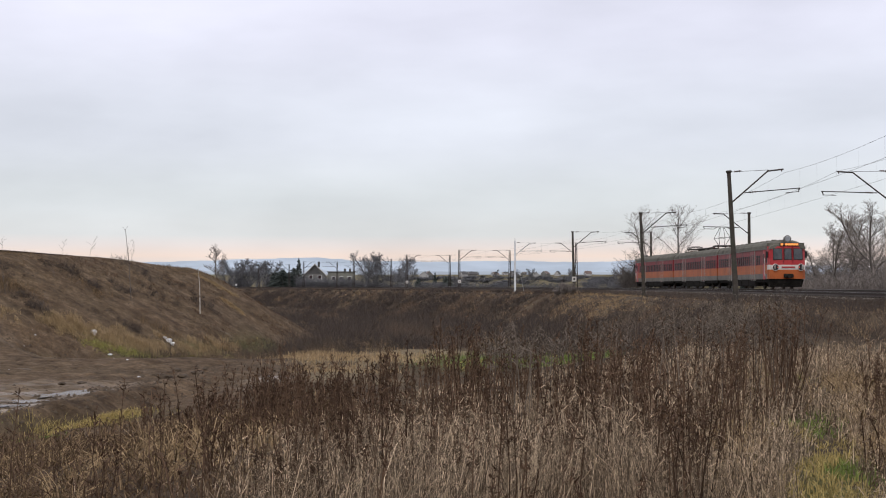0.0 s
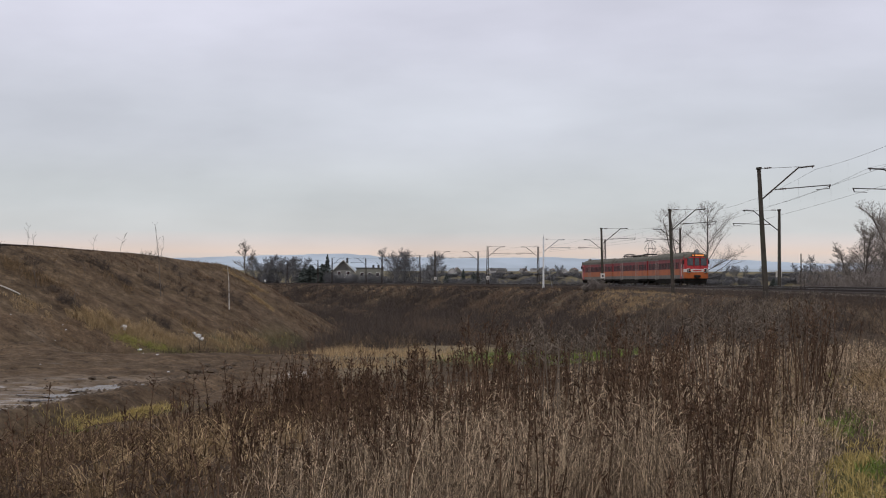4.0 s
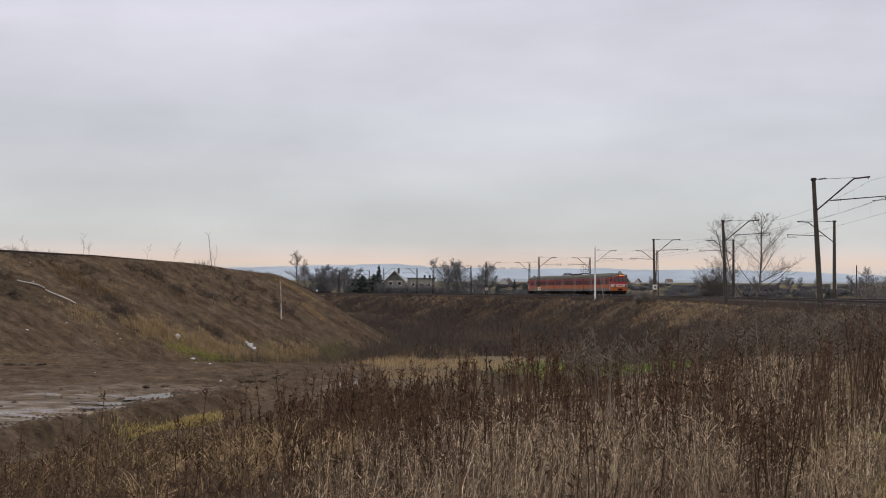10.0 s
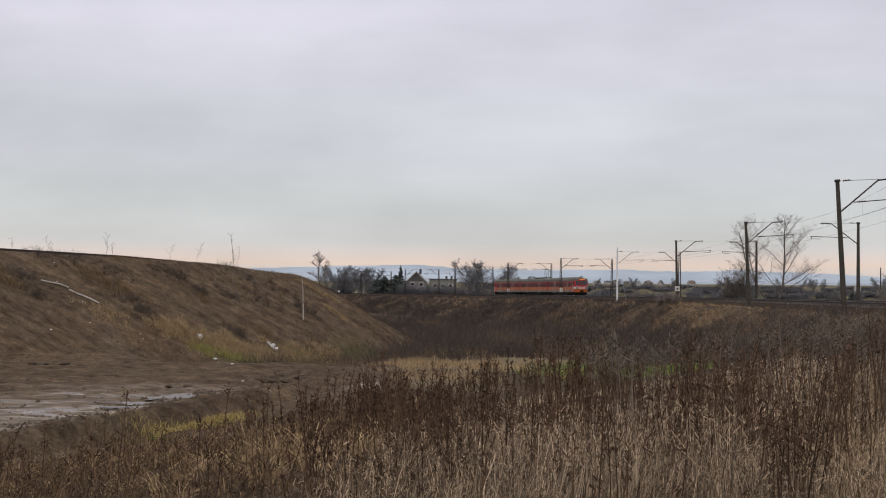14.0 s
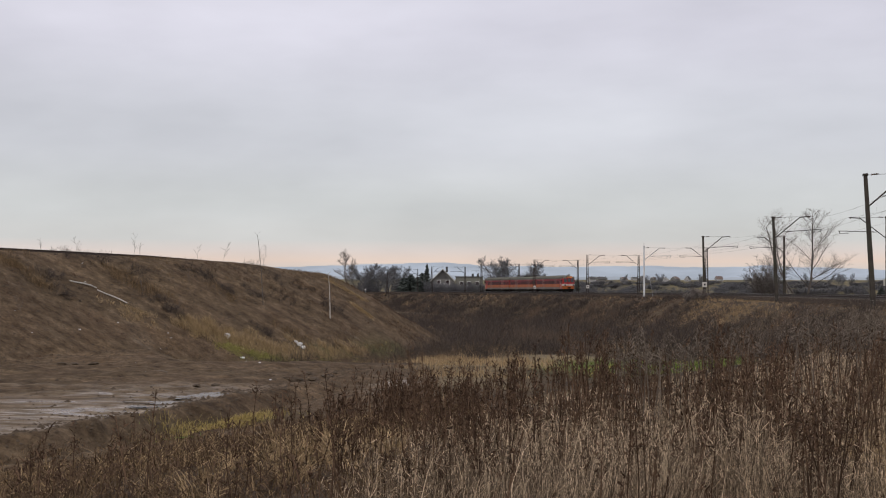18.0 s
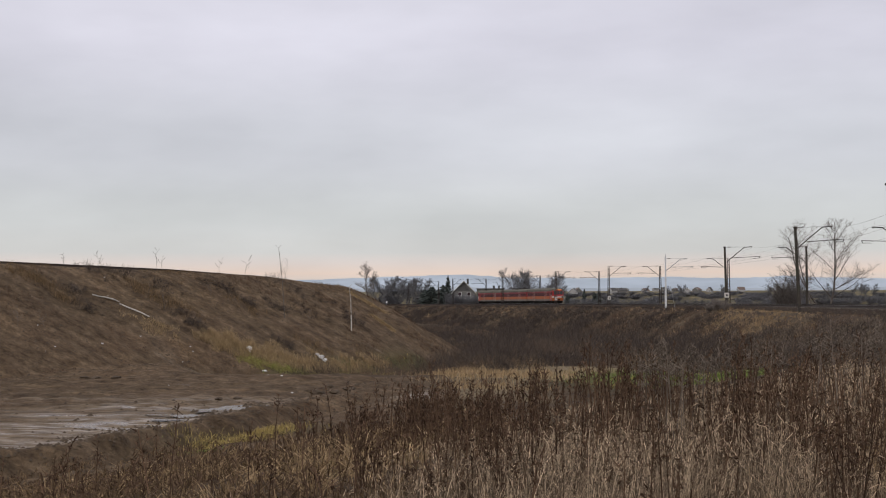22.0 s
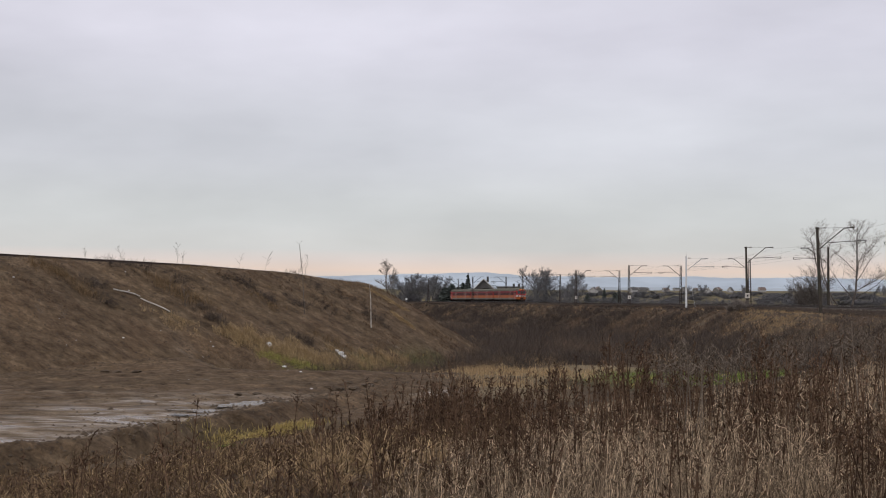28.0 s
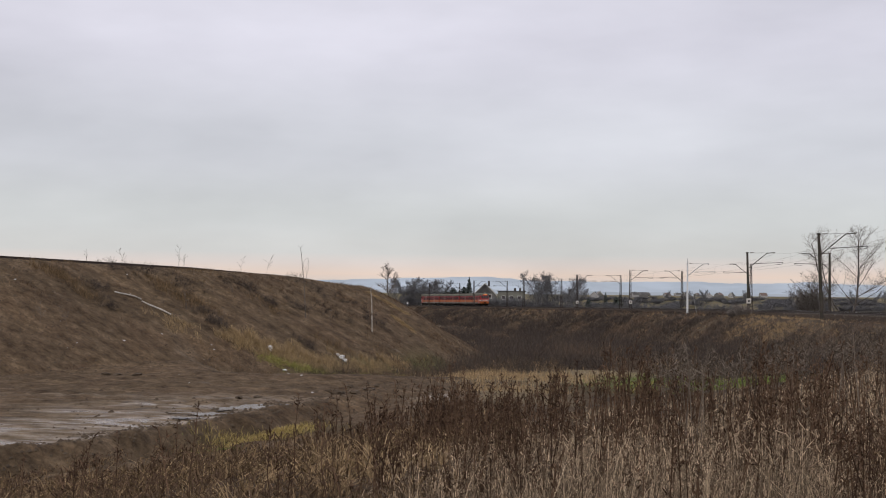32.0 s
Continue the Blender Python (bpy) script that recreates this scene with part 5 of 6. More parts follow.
light = 0.35 * lumps(sx, sy, 7.0, 107) + 0.35 * (off > -10) + 0.3 * (sy < 70) + 1.5 * hump + RNG.normal(0, 0.45, len(sx)) > 0.72
size = RNG.uniform(0.4, 1.6, len(sx)) * (1 + 0.45 * lumps(sx, sy, 4.0, 110)) * np.interp(-off, [5.6, 7, 8, 10, 16, 30], [0.22, 0.3, 0.4, 0.6, 1.0, 1.05]) * np.interp(sy, [40, 80, 120], [0.75, 0.9, 1.0]) * (1 + 0.35 * lumps(sx, sy, 14.0, 109))
gloom = ~light & (lumps(sx, sy, 3.5, 112) + 0.5 * lumps(sx, sy, 11.0, 114) + RNG.normal(0, 0.15, len(sx)) > -0.08)
deep = Heap()


def domes(hp, b, sz, reps, wide, flat=0.9):
    """Rounded bushes of short twigs, standing at b, sz metres high."""
    m = len(b)
    for k in range(reps):
        a, el = RNG.uniform(0, 6.283, m), np.arcsin(RNG.uniform(0.0, 1.0, m))
        way = np.stack([np.cos(a) * np.cos(el), np.sin(a) * np.cos(el), np.sin(el) * flat], 1)
        p = b + way * (sz * RNG.uniform(0.15, 0.8, m))[:, None] * (0.75, 0.75, 1.0)
        d = way * 0.7 + RNG.normal(0, 0.45, (m, 3)) + (0, 0, 0.45)
        hp.line(p, p + d * (sz * RNG.uniform(0.16, 0.42, m))[:, None], RNG.uniform(0.008, 0.02, m) * wide, 0.006 * wide)


for hp, sel, reps, grow in ((heap, ~light & ~gloom, 28, 0.8), (deep, gloom, 34, 1.25), (pale, light, 26, 0.6)):
    b = rest[sel]
    domes(hp, b, size[sel] * grow, reps, np.clip(b[:, 1] / 90, 0.35, 2.6))
bx, by = RNG.uniform(8.5, 21, 2600), RNG.uniform(38, 62, 2600)
arc, off = nearest_line(bx, by)
ok = (off < -6.0) & (off > -9.6 + 0.8 * lumps(bx, by, 3.0, 141)) & (lumps(bx, by, 2.2, 143) > -0.35)
b = on_ground(bx[ok], by[ok])
dim = RNG.random(len(b)) < 0.55
for hp, sel in ((deep, dim), (heap, ~dim)):
    domes(hp, b[sel], RNG.uniform(0.3, 0.75, int(sel.sum())), 24, 0.6)
tagged(deep.object("dark_scrub", M_DARKSCRUB), "dark bare bushes on the railway bank", "scrub", kind="stuff")
tagged(heap.object("scrub", M_SCRUB), "dense bare brown scrub on the railway bank", "scrub", kind="stuff")
tagged(pale.object("bank_grass", M_OCHRE), "pale dry grass tufts on the railway bank", "dry grass", kind="stuff")

# tufts on the floor of the hollow
heap = Heap()
hx, hy = RNG.uniform(-14, 14, 16000), RNG.uniform(60, 93, 16000)
hz, h_mud, h_green, h_straw = ground_parts(hx, hy)
arc, off = nearest_line(hx, hy)
ok = (off < -13) & (h_straw > RNG.uniform(0.0, 0.7, 16000)) & (h_mud < 0.6) & (h_green < RNG.uniform(0.3, 0.9, 16000)) & (lumps(hx * 0.4, hy, 4.0, 125) > RNG.uniform(-0.6, 0.6, 16000))
b = np.stack([hx, hy, hz - 0.03], 1)[ok]
for k in range(3):
    m = len(b)
    p = b + np.stack([RNG.normal(0, 0.3, m), RNG.normal(0, 0.3, m), np.zeros(m)], 1)
    heap.blades(p, RNG.uniform(0.15, 0.7, m) * np.interp(p[:, 1], [60, 110, 130], [0.6, 0.9, 1.3]), np.clip(np.abs(RNG.normal(0.4, 0.3, m)), 0, 1), RNG.uniform(0, 6.283, m), RNG.uniform(0.012, 0.026, m))
tagged(heap.object("hollow_grass", M_OCHRE), "pale yellow grass on the floor of the hollow", "dry grass", kind="stuff")

# tufts on the mound: each a spray of fine blades
def tufts(hp, x, y, n, spread, tall, width, flop=0.6):
    """n blades round each place, leaning outwards."""
    i = np.repeat(np.arange(len(x)), n)
    m = len(i)
    a, r = RNG.uniform(0, 6.283, m), spread * np.sqrt(RNG.uniform(0, 1, m))
    h = np.broadcast_to(tall, len(x))[i] * RNG.uniform(0.45, 1.1, m)
    hp.blades(on_ground(x[i] + np.cos(a) * r, y[i] + np.sin(a) * r), h, np.clip(np.abs(RNG.normal(flop, 0.3, m)), 0, 1.4), a + RNG.normal(0, 0.8, m), RNG.uniform(0.6, 1.4, m) * width)


def on_mound(n, u0, u1, w0, w1):
    u, w = RNG.uniform(u0, u1, n), RNG.uniform(w0, w1, n)
    return MOUND[0] + MOUND_DIR[0] * u + MOUND_DIR[1] * w, MOUND[1] + MOUND_DIR[1] * u - MOUND_DIR[0] * w, u, w


rim, dark, heap, leafy, pale_run = Heap(), Heap(), Heap(), Heap(), Heap()
# thin brown growth under the crest and in patches on the slope
mx, my, u, w = on_mound(5200, -60, 3, 2.2, 9.5)
keep = RNG.uniform(0, 1, 5200) < np.exp(-((w - 3.2) / 2.4) ** 2) * smooth01(lumps(mx, my, 4.0, 111) * 1.6 + 0.25)
tufts(rim, mx[keep], my[keep], 9, 0.22, RNG.uniform(0.1, 0.3, keep.sum()), 0.012)
mx, my, u, w = on_mound(4200, -60, 4, 2.6, 15)
keep = lumps(mx, my, 4.5, 211) + RNG.normal(0, 0.15, 4200) > 0.62
tufts(dark, mx[keep], my[keep], 10, 0.2, RNG.uniform(0.08, 0.3, keep.sum()), 0.014)
mx, my, u, w = on_mound(3800, -36, 6, 5.5, 17)
keep = (lumps(mx, my, 3.5, 213) + RNG.normal(0, 0.2, 3800) + 0.05 * (w - 10) > 0.75) & (ground_parts(mx, my)[0] > -3.4)
tufts(rim, mx[keep], my[keep], 9, 0.25, RNG.uniform(0.1, 0.34, keep.sum()), 0.012)
mx, my, u, w = on_mound(1500, -14, 6, 4, 15)
keep = lumps(mx, my, 2.6, 215) + RNG.normal(0, 0.3, 1500) > 0.25
tufts(dark, mx[keep], my[keep], 10, 0.24, RNG.uniform(0.08, 0.34, keep.sum()), 0.013)
# tussocks of dry grass, and dark low bushes, on the slope
for cx, cy, cr in ((-27.5, 80.0, 0.6), (-26.5, 80.9, 0.6), (-24.2, 82.7, 0.5), (-23.3, 83.3, 0.6)):
    tufts(heap, RNG.normal(cx, cr, 26), RNG.normal(cy, cr * 0.8, 26), 16, 0.22, RNG.uniform(0.15, 0.45, 26), 0.012)
for cx, cy, cr in ((-34.5, 77.5, 0.6), (-33.9, 77.9, 0.6), (-33.2, 78.1, 0.6), (-31.6, 77.4, 0.4), (-29.0, 85.5, 0.8), (-28.1, 85.6, 0.8), (-27.1, 85.7, 0.8), (-29.6, 85.5, 0.7), (-19.2, 91.9, 0.8), (-24.5, 92.5, 0.9)):
    tufts(rim, RNG.normal(cx, cr, 36), RNG.normal(cy, cr * 0.8, 36), 14, 0.22, RNG.uniform(0.2, 0.55, 36), 0.011, 0.35)
bush = Heap()
for cx, cy, cr in ((-31.6, 78.8, 0.7), (-30.5, 77.6, 0.6), (-32.4, 84.2, 0.8), (-31.2, 86.2, 0.8), (-26.8, 93.2, 0.8), (-25.8, 93.4, 0.7), (-24.4, 93.1, 0.5), (-26.6, 84.3, 0.6), (-25.8, 84.1, 0.5),
                   (-28.9, 87.6, 0.7), (-20.1, 103.5, 0.9), (-20.8, 89.4, 0.6), (-23.2, 101.4, 0.9), (-21.1, 97.6, 0.6), (-22.9, 95.5, 0.5), (-18.3, 101.5, 0.8)):
    bx, by = RNG.normal(cx, cr, 16), RNG.normal(cy, cr * 0.8, 16)
    domes(bush, on_ground(bx, by), RNG.uniform(0.25, 0.65, 16), 46, 1.1)
tagged(bush.object("low_bushes", M_DARKSCRUB), "dark low bushes in patches on the earth mound", "scrub", kind="stuff")
# the belt of ochre tussocks down to the foot of the mound, green along its lower edge
BELT = np.array([(-27.8, 80.2), (-26.8, 80.8), (-25.5, 81.8), (-24.4, 83.0), (-23.3, 83.8), (-22.0, 84.5), (-20.7, 85.4), (-19.5, 86.7), (-18.1, 89.1), (-16.6, 91.6), (-15.1, 94.8)])
f = RNG.uniform(2.6, len(BELT) - 1.001, 260)
k = f.astype(int)
c = BELT[k] + (BELT[k + 1] - BELT[k]) * (f - k)[:, None] + RNG.normal(0, 1, (260, 2)) * (0.5, 0.8) + (0, 0.5)
tufts(heap, c[:, 0], c[:, 1], 46, 0.3, RNG.uniform(0.15, 0.75, 260), 0.012, 0.55)
f = RNG.uniform(4.5, len(BELT) - 1.001, 900)
k = f.astype(int)
c = BELT[k] + (BELT[k + 1] - BELT[k]) * (f - k)[:, None] + RNG.normal(0, 0.4, (900, 2)) + (0.35, -1.15)
tufts(leafy, c[:, 0], c[:, 1], 9, 0.22, 0.16, 0.016, 0.8)
# two pale runs of stony grass on the end of the mound
for (ax, ay), (bx, by) in (((-20.3, 109.9), (-16.9, 109.5)), ((-17.7, 106.8), (-15.9, 106.1))):
    f = RNG.uniform(0, 1, 220)
    tufts(pale_run, ax + (bx - ax) * f + RNG.normal(0, 0.13, 220), ay + (by - ay) * f + RNG.normal(0, 0.25, 220), 12, 0.14, 0.15, 0.016)
tagged(pale_run.object("pale_grass", M_YELLOW2), "pale stony grass on the end of the mound", "dry grass", kind="stuff")
tagged(rim.object("mound_grass", M_LOWWEED), "thin brown dry grass on the earth mound", "dry grass", kind="stuff")
tagged(dark.object("mound_weeds", M_WEED), "dark dead weeds in patches on the earth mound", "weeds", kind="stuff")
tagged(heap.object("foot_grass", M_YELLOW2), "soft ochre grass along the foot of the mound", "dry grass", kind="stuff")
tagged(leafy.object("foot_green", mat("yellow green grass", (0.18, 0.18, 0.05), (0.44, 0.41, 0.13), 1.0, 0.85, island=True, spec=0.1)), "short green grass along the foot of the mound", "grass", kind="stuff")


# ---- trees ----
def grown(seed, h, lean=(0, 0), wig=0.13, levels=3, boll=0.3, stems=0, reach=0.42, kids=2.3, thick=0.016):
    """Segments (start, end, radii, level) of a bare tree of height h, its foot at the origin; stems: a bush of so many stems."""
    r = random.Random(seed)
    segs, stack = [], []
    if stems:
        for i in range(stems):
            a, o = r.uniform(0, 6.283), r.uniform(0.1, 0.75)
            stack.append((Vector((math.cos(a) * h * 0.08, math.sin(a) * h * 0.08, -0.1)), Vector((math.cos(a) * o, math.sin(a) * o, 1)).normalized(), h * r.uniform(0.6, 1.05), h * 0.008, 1))
    else:
        stack.append((Vector((0, 0, -0.15)), Vector((lean[0], lean[1], 1)).normalized(), h, h * thick, 0))
    while stack:
        p, d, ln, rad, lev = stack.pop()
        n = (9, 5, 4, 3)[lev]
        for i in range(n):
            f = (i + 1) / n
            d = (d + Vector((r.gauss(0, wig), r.gauss(0, wig), r.gauss(0.015 if lev else 0.03, wig * 0.6)))).normalized()
            q = p + d * ln / n
            r1 = rad * (1 - 0.75 / n)
            segs.append((p, q, rad, r1, lev))
            p, rad = q, r1
            if lev < levels and (lev > 0 or f > boll):
                for k in range(int(kids + r.random()) + (1 if i == n - 1 else 0)):
                    a = r.uniform(0, 6.283)
                    e = (d * r.uniform(0.6, 1.0) + Vector((math.cos(a), math.sin(a), r.uniform(-0.1, 0.55))) * 1.05).normalized()
                    if lev == 0:
                        c = ln * reach * r.uniform(0.7, 1.15) * (1.15 - 0.75 * f)
                    else:
                        c = ln * r.uniform(0.35, 0.6) * (1.15 - 0.5 * f)
                    stack.append((p.copy(), e, c, rad * 0.5, lev + 1))
    k = h / max(s[1].z for s in segs)
    return [(a * k, b * k, ra, rb, lev) for a, b, ra, rb, lev in segs]


def bare_tree(name, place, seed, h, label, bark=M_BARK, twig=M_TWIG, twig_w=0.02, group="bare trees", **kw):
    t = thing(name, Matrix.Translation(place), label, "tree", group)
    segs = grown(seed, h, **kw)
    trunk = Shape()
    for a, b, ra, rb, lev in segs:
        if lev == 0:
            trunk.rod(a, b, ra, rb, 7, False)
        elif lev == 1:
            trunk.rod(a - (b - a) * 0.1, b, max(ra, twig_w * 0.7), max(rb, twig_w * 0.6), 4, False)
    part("trunk", trunk, bark, t)
    fine = [s for s in segs if s[4] >= 2]
    if fine:
        heap = Heap()
        w = np.array([max(1.6 * s[2], twig_w * (1.1 if s[4] == 2 else 0.8)) for s in fine])
        heap.line([tuple(s[0]) for s in fine], [tuple(s[1]) for s in fine], w, w * 0.8)
        heap.object("crown", twig, t)
    return t


def spot_at(px, depth):
    """A place on the ground in the direction given as sideways metres for each 2357 m ahead."""
    x, y = depth * (px - 784) / 2357, depth
    return Vector((x, y, float(ground(x, y))))


BARE = "bare leafless tree with a fine grey crown behind the railway"
bare_tree("tree", spot_at(1190, 176), 32, 12.6, "bare leafless tree with a fine spreading crown beyond the track", boll=0.2, reach=0.55, twig_w=0.018, thick=0.013, wig=0.08, kids=2.2)
bare_tree("tree", spot_at(1175, 178), 5, 12.4, "bare tree with leaning trunk and thin crown beyond the track", lean=(-0.34, 0), boll=0.4, kids=1.7, reach=0.5, twig_w=0.018, thick=0.010, wig=0.09)
bare_tree("tree", spot_at(1166, 180), 8, 12.0, "bare tree with leaning trunk and thin crown beyond the track", lean=(-0.46, 0.1), boll=0.45, kids=1.6, reach=0.5, twig_w=0.018, thick=0.010, wig=0.09)
bare_tree("bush", spot_at(1128, 186), 9, 6.4, "round bare dark bush beyond the track", stems=20, twig_w=0.026, bark=M_BARK, twig=M_BARK)
bare_tree("bush", spot_at(1110, 190), 10, 4.6, "round bare dark bush beyond the track", stems=18, twig_w=0.026, bark=M_BARK, twig=M_BARK)
for i, (px, dep, h) in enumerate(((1452, 165, 7.6), (1476, 158, 9.6), (1500, 170, 11.8), (1528, 160, 13.0), (1556, 172, 14.0), (1590, 162, 13.2), (1545, 185, 12.8), (1640, 168, 12), (1512, 178, 12.4), (1488, 180, 10.6))):
    bare_tree("tree", spot_at(px, dep), 20 + i, h, "bare leafless tree in a thicket beyond the track", boll=0.15, reach=0.45, kids=2.4, group="thicket beyond the track", twig_w=0.02)
for i, (px, dep, h) in enumerate(((1372, 190, 4.2), (1392, 186, 5.4), (1412, 192, 4.8), (1432, 180, 5.6), (1465, 150, 3.4), (1490, 148, 4.0), (1515, 152, 3.8), (1548, 150, 4.0), (1575, 148, 3.8), (1440, 152, 3.2), (1455, 144, 3.6), (1478, 143, 4.2), (1502, 145, 4.4), (1525, 142, 4.6), (1540, 146, 4.2), (1562, 143, 4.8), (1588, 142, 4.4), (1610, 146, 4.6))):
    bare_tree("bush", spot_at(px, dep), 40 + i, h, "bare brown bush in a thicket beyond the track", stems=11, group="thicket beyond the track", twig_w=0.022)
bare_tree("tree", spot_at(392, 456), 61, 17.8, "lone bare tree with a dark spreading crown", boll=0.4, reach=0.45, twig_w=0.05)
for i, (bs, bo, bh) in enumerate(((112.0, -8.2, 1.5), (114.5, -8.6, 1.9), (117.5, -8.4, 1.7), (119.5, -8.8, 1.3))):
    bx, by, ba = on_line(bs, bo)
    bare_tree("bush", Vector((bx, by, float(ground(bx, by)))), 150 + i, bh, "low bare brown bush at the foot of a mast", stems=14, twig_w=0.02, group="bushes on the bank")
# Far trees and bushes wear the haze-tinted twig colour.
hedge = [bare_tree("tree", spot_at(412, 472), 70, 11.0, BARE, bark=M_HAZETWIG, twig=M_HAZETWIG, boll=0.05, reach=0.5, twig_w=0.045, group="far hedge trees"),
         bare_tree("tree", spot_at(648, 462), 71, 14.6, BARE, bark=M_HAZETWIG, twig=M_HAZETWIG, boll=0.1, reach=0.5, twig_w=0.04, kids=2.3, group="far hedge trees"),
         bare_tree("tree", spot_at(664, 470), 72, 13.2, BARE, bark=M_HAZETWIG, twig=M_HAZETWIG, boll=0.1, reach=0.55, twig_w=0.045, group="far hedge trees"),
         bare_tree("bush", spot_at(600, 470), 73, 4.6, "bare grey bush behind the railway", bark=M_HAZETWIG, twig=M_HAZETWIG, stems=16, twig_w=0.05, group="far bushes")]
r = random.Random(5)
COPIES = [(0, px, r.uniform(466, 500)) for px in (400, 419, 427, 436, 444, 452, 460, 467, 431, 456, 474)]
COPIES += [(1, 676, 474), (2, 654, 480), (1, 706, 500), (2, 722, 510), (1, 714, 520), (2, 668, 468), (1, 656, 466)]
COPIES += [(3, px, 455 + r.uniform(0, 60)) for px in (478, 484, 590, 598, 606, 614, 622, 632, 640, 650, 660, 668, 676, 684, 693, 704, 720, 742, 757, 772, 786, 803, 826, 838, 851, 866, 880, 893, 935, 947, 960, 975, 990, 1043, 1057, 1072, 1086, 398, 410, 420, 430, 440)]
COPIES += [(3, px, r.uniform(640, 1600)) for px in range(690, 1440, 14)]
COPIES += [(r.choice((0, 3, 3, 3)), px + r.uniform(-4, 4), r.uniform(800, 1700)) for px in range(690, 1600, 7)]
COPIES += [(3, px + r.uniform(-6, 6), r.uniform(500, 1000)) for px in range(1045, 1370, 13)] + [(r.choice((0, 3)), px + r.uniform(-6, 6), r.uniform(330, 600)) for px in range(1370, 1600, 8)]
COPIES += [(3, px, r.uniform(414, 426)) for px in (536, 544, 552, 563, 571, 580, 588, 597, 606, 615, 624)]
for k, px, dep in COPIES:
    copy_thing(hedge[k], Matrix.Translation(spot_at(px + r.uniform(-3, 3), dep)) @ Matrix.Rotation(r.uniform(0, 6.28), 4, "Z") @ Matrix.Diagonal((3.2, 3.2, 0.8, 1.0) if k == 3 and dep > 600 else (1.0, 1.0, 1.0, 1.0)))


def conifer(place, h, w, seed):
    t = thing("conifer", Matrix.Translation(place), "dark green conifer beside the house", "tree", "conifers")
    part("trunk", Shape().rod((0, 0, -0.2), (0, 0, h * 0.9), 0.16, 0.04, 7), M_BARK, t)
    g = np.random.default_rng(seed)
    n = 900
    f = g.uniform(0.04, 1, n)
    a = g.uniform(0, 6.283, n)
    rad = w * (np.clip((1 - f) * 1.5, 0, 1) ** 0.7 if h > 2.2 * w else np.sqrt(1 - f * f)) * g.uniform(0.35, 1.0, n) * (1 + 0.25 * np.sin(a * 3 + seed))
    p = np.stack([np.cos(a) * rad * 0.3, np.sin(a) * rad * 0.3, f * h], 1)
    q = np.stack([np.cos(a) * rad, np.sin(a) * rad, f * h - 0.12 * rad + g.normal(0, 0.15, n)], 1)
    Heap().line(p, q, 0.3, 0.16).object("crown", M_CONIFER, t)
    return t


for i, (px, dep, h, w) in enumerate(((488, 447, 5.6, 3.4), (500, 446, 6.6, 3.8), (511, 448, 6.0, 3.6), (529, 444, 10.6, 2.0), (520, 446, 7.4, 3.4), (536, 441, 5.4, 2.6), (740, 620, 5.4, 2.4), (788, 640, 6.2, 2.6), (795, 600, 7.0, 1.8), (770, 680, 8, 1.6), (1316, 196, 2.8, 1.0), (1322, 200, 2.4, 0.9))):
    conifer(spot_at(px, dep), h, w, 90 + i)

# saplings on the mound
for i, (mx, my, h, white) in enumerate(((-22.0, 94.0, 5.3, False), (-18.0, 98.8, 3.5, True), (-34.0, 83.0, 0.9, False), (-32.6, 86.3, 1.2, False), (-30.5, 91.0, 1.7, False), (-30.2, 91.4, 1.1, False),
                                        (-27.7, 97.2, 1.2, False), (-26.5, 99.9, 1.5, False), (-24.3, 101.6, 1.4, False), (-24.0, 102.2, 1.9, False), (-28.7, 83.9, 1.4, False), (-27.5, 83.8, 1.6, False),
                                        (-25.1, 83.9, 1.5, False), (-31.5, 70.4, 1.2, False), (-30.6, 72.0, 1.1, False), (-26.3, 90.0, 1.2, False), (-20.5, 95.5, 1.2, False))):
    place = Vector((mx, my, float(ground(mx, my))))
    if white:
        bare_tree("birch_sapling", place, 130 + i, h, "slender white birch sapling on the earth mound", bark=M_BIRCH, levels=1, kids=0.7, wig=0.035, reach=0.16, boll=0.6, twig_w=0.02, thick=0.011, group="saplings on the mound")
    else:
        bare_tree("sapling", place, 130 + i, h, "thin bare sapling on the earth mound", levels=1, kids=0.8 if h > 2 else 0.9, wig=0.03 if h > 2 else 0.12, reach=0.2 if h > 2 else 0.5, boll=0.25, twig_w=0.011, thick=0.006, group="saplings on the mound")
# ---- old rails along the crest of the mound ----
old = tagged(new("old_track"), "dark rusty rails along the crest of the earth mound", "railway track", kind="structure")


def crest_stations(v):
    out = []
    for u in np.arange(-125, -9.9, 2.5):
        x = MOUND[0] + MOUND_DIR[0] * u + MOUND_DIR[1] * v
        y = MOUND[1] + MOUND_DIR[1] * u - MOUND_DIR[0] * v
        cz = float(mound_at(np.array(x), np.array(y))[3])
        cz -= 0.2 * max(0.0, (u + 20) / 10)
        out.append((Vector((x, y, cz)), Vector((MOUND_DIR[1], -MOUND_DIR[0], 0)), Vector((0, 0, 1))))
    return out


for v in (0.5, 2.0):
    part("rail", Shape().sweep([(-0.06, -0.03), (0.06, -0.03), (0.03, 0.12), (0.035, 0.17), (-0.035, 0.17), (-0.03, 0.12)], crest_stations(v)), M_RAIL, old)
old_sleeper = Shape().box(-1.3, -0.13, -0.2, 1.3, 0.13, -0.02, 0.03).mesh("sleeper", M_SLEEPER)
for i in range(143):
    u = -120 + i * 0.7
    x, y = MOUND[0] + MOUND_DIR[0] * u + MOUND_DIR[1] * 1.25, MOUND[1] + MOUND_DIR[1] * u - MOUND_DIR[0] * 1.25
    ob = new("sleeper", old_sleeper)
    ob.parent = old
    ob.matrix_basis = Matrix.Translation((x, y, float(mound_at(np.array(x), np.array(y))[3]) - 0.005)) @ Matrix.Rotation(math.atan2(-MOUND_DIR[0], MOUND_DIR[1]), 4, "Z")

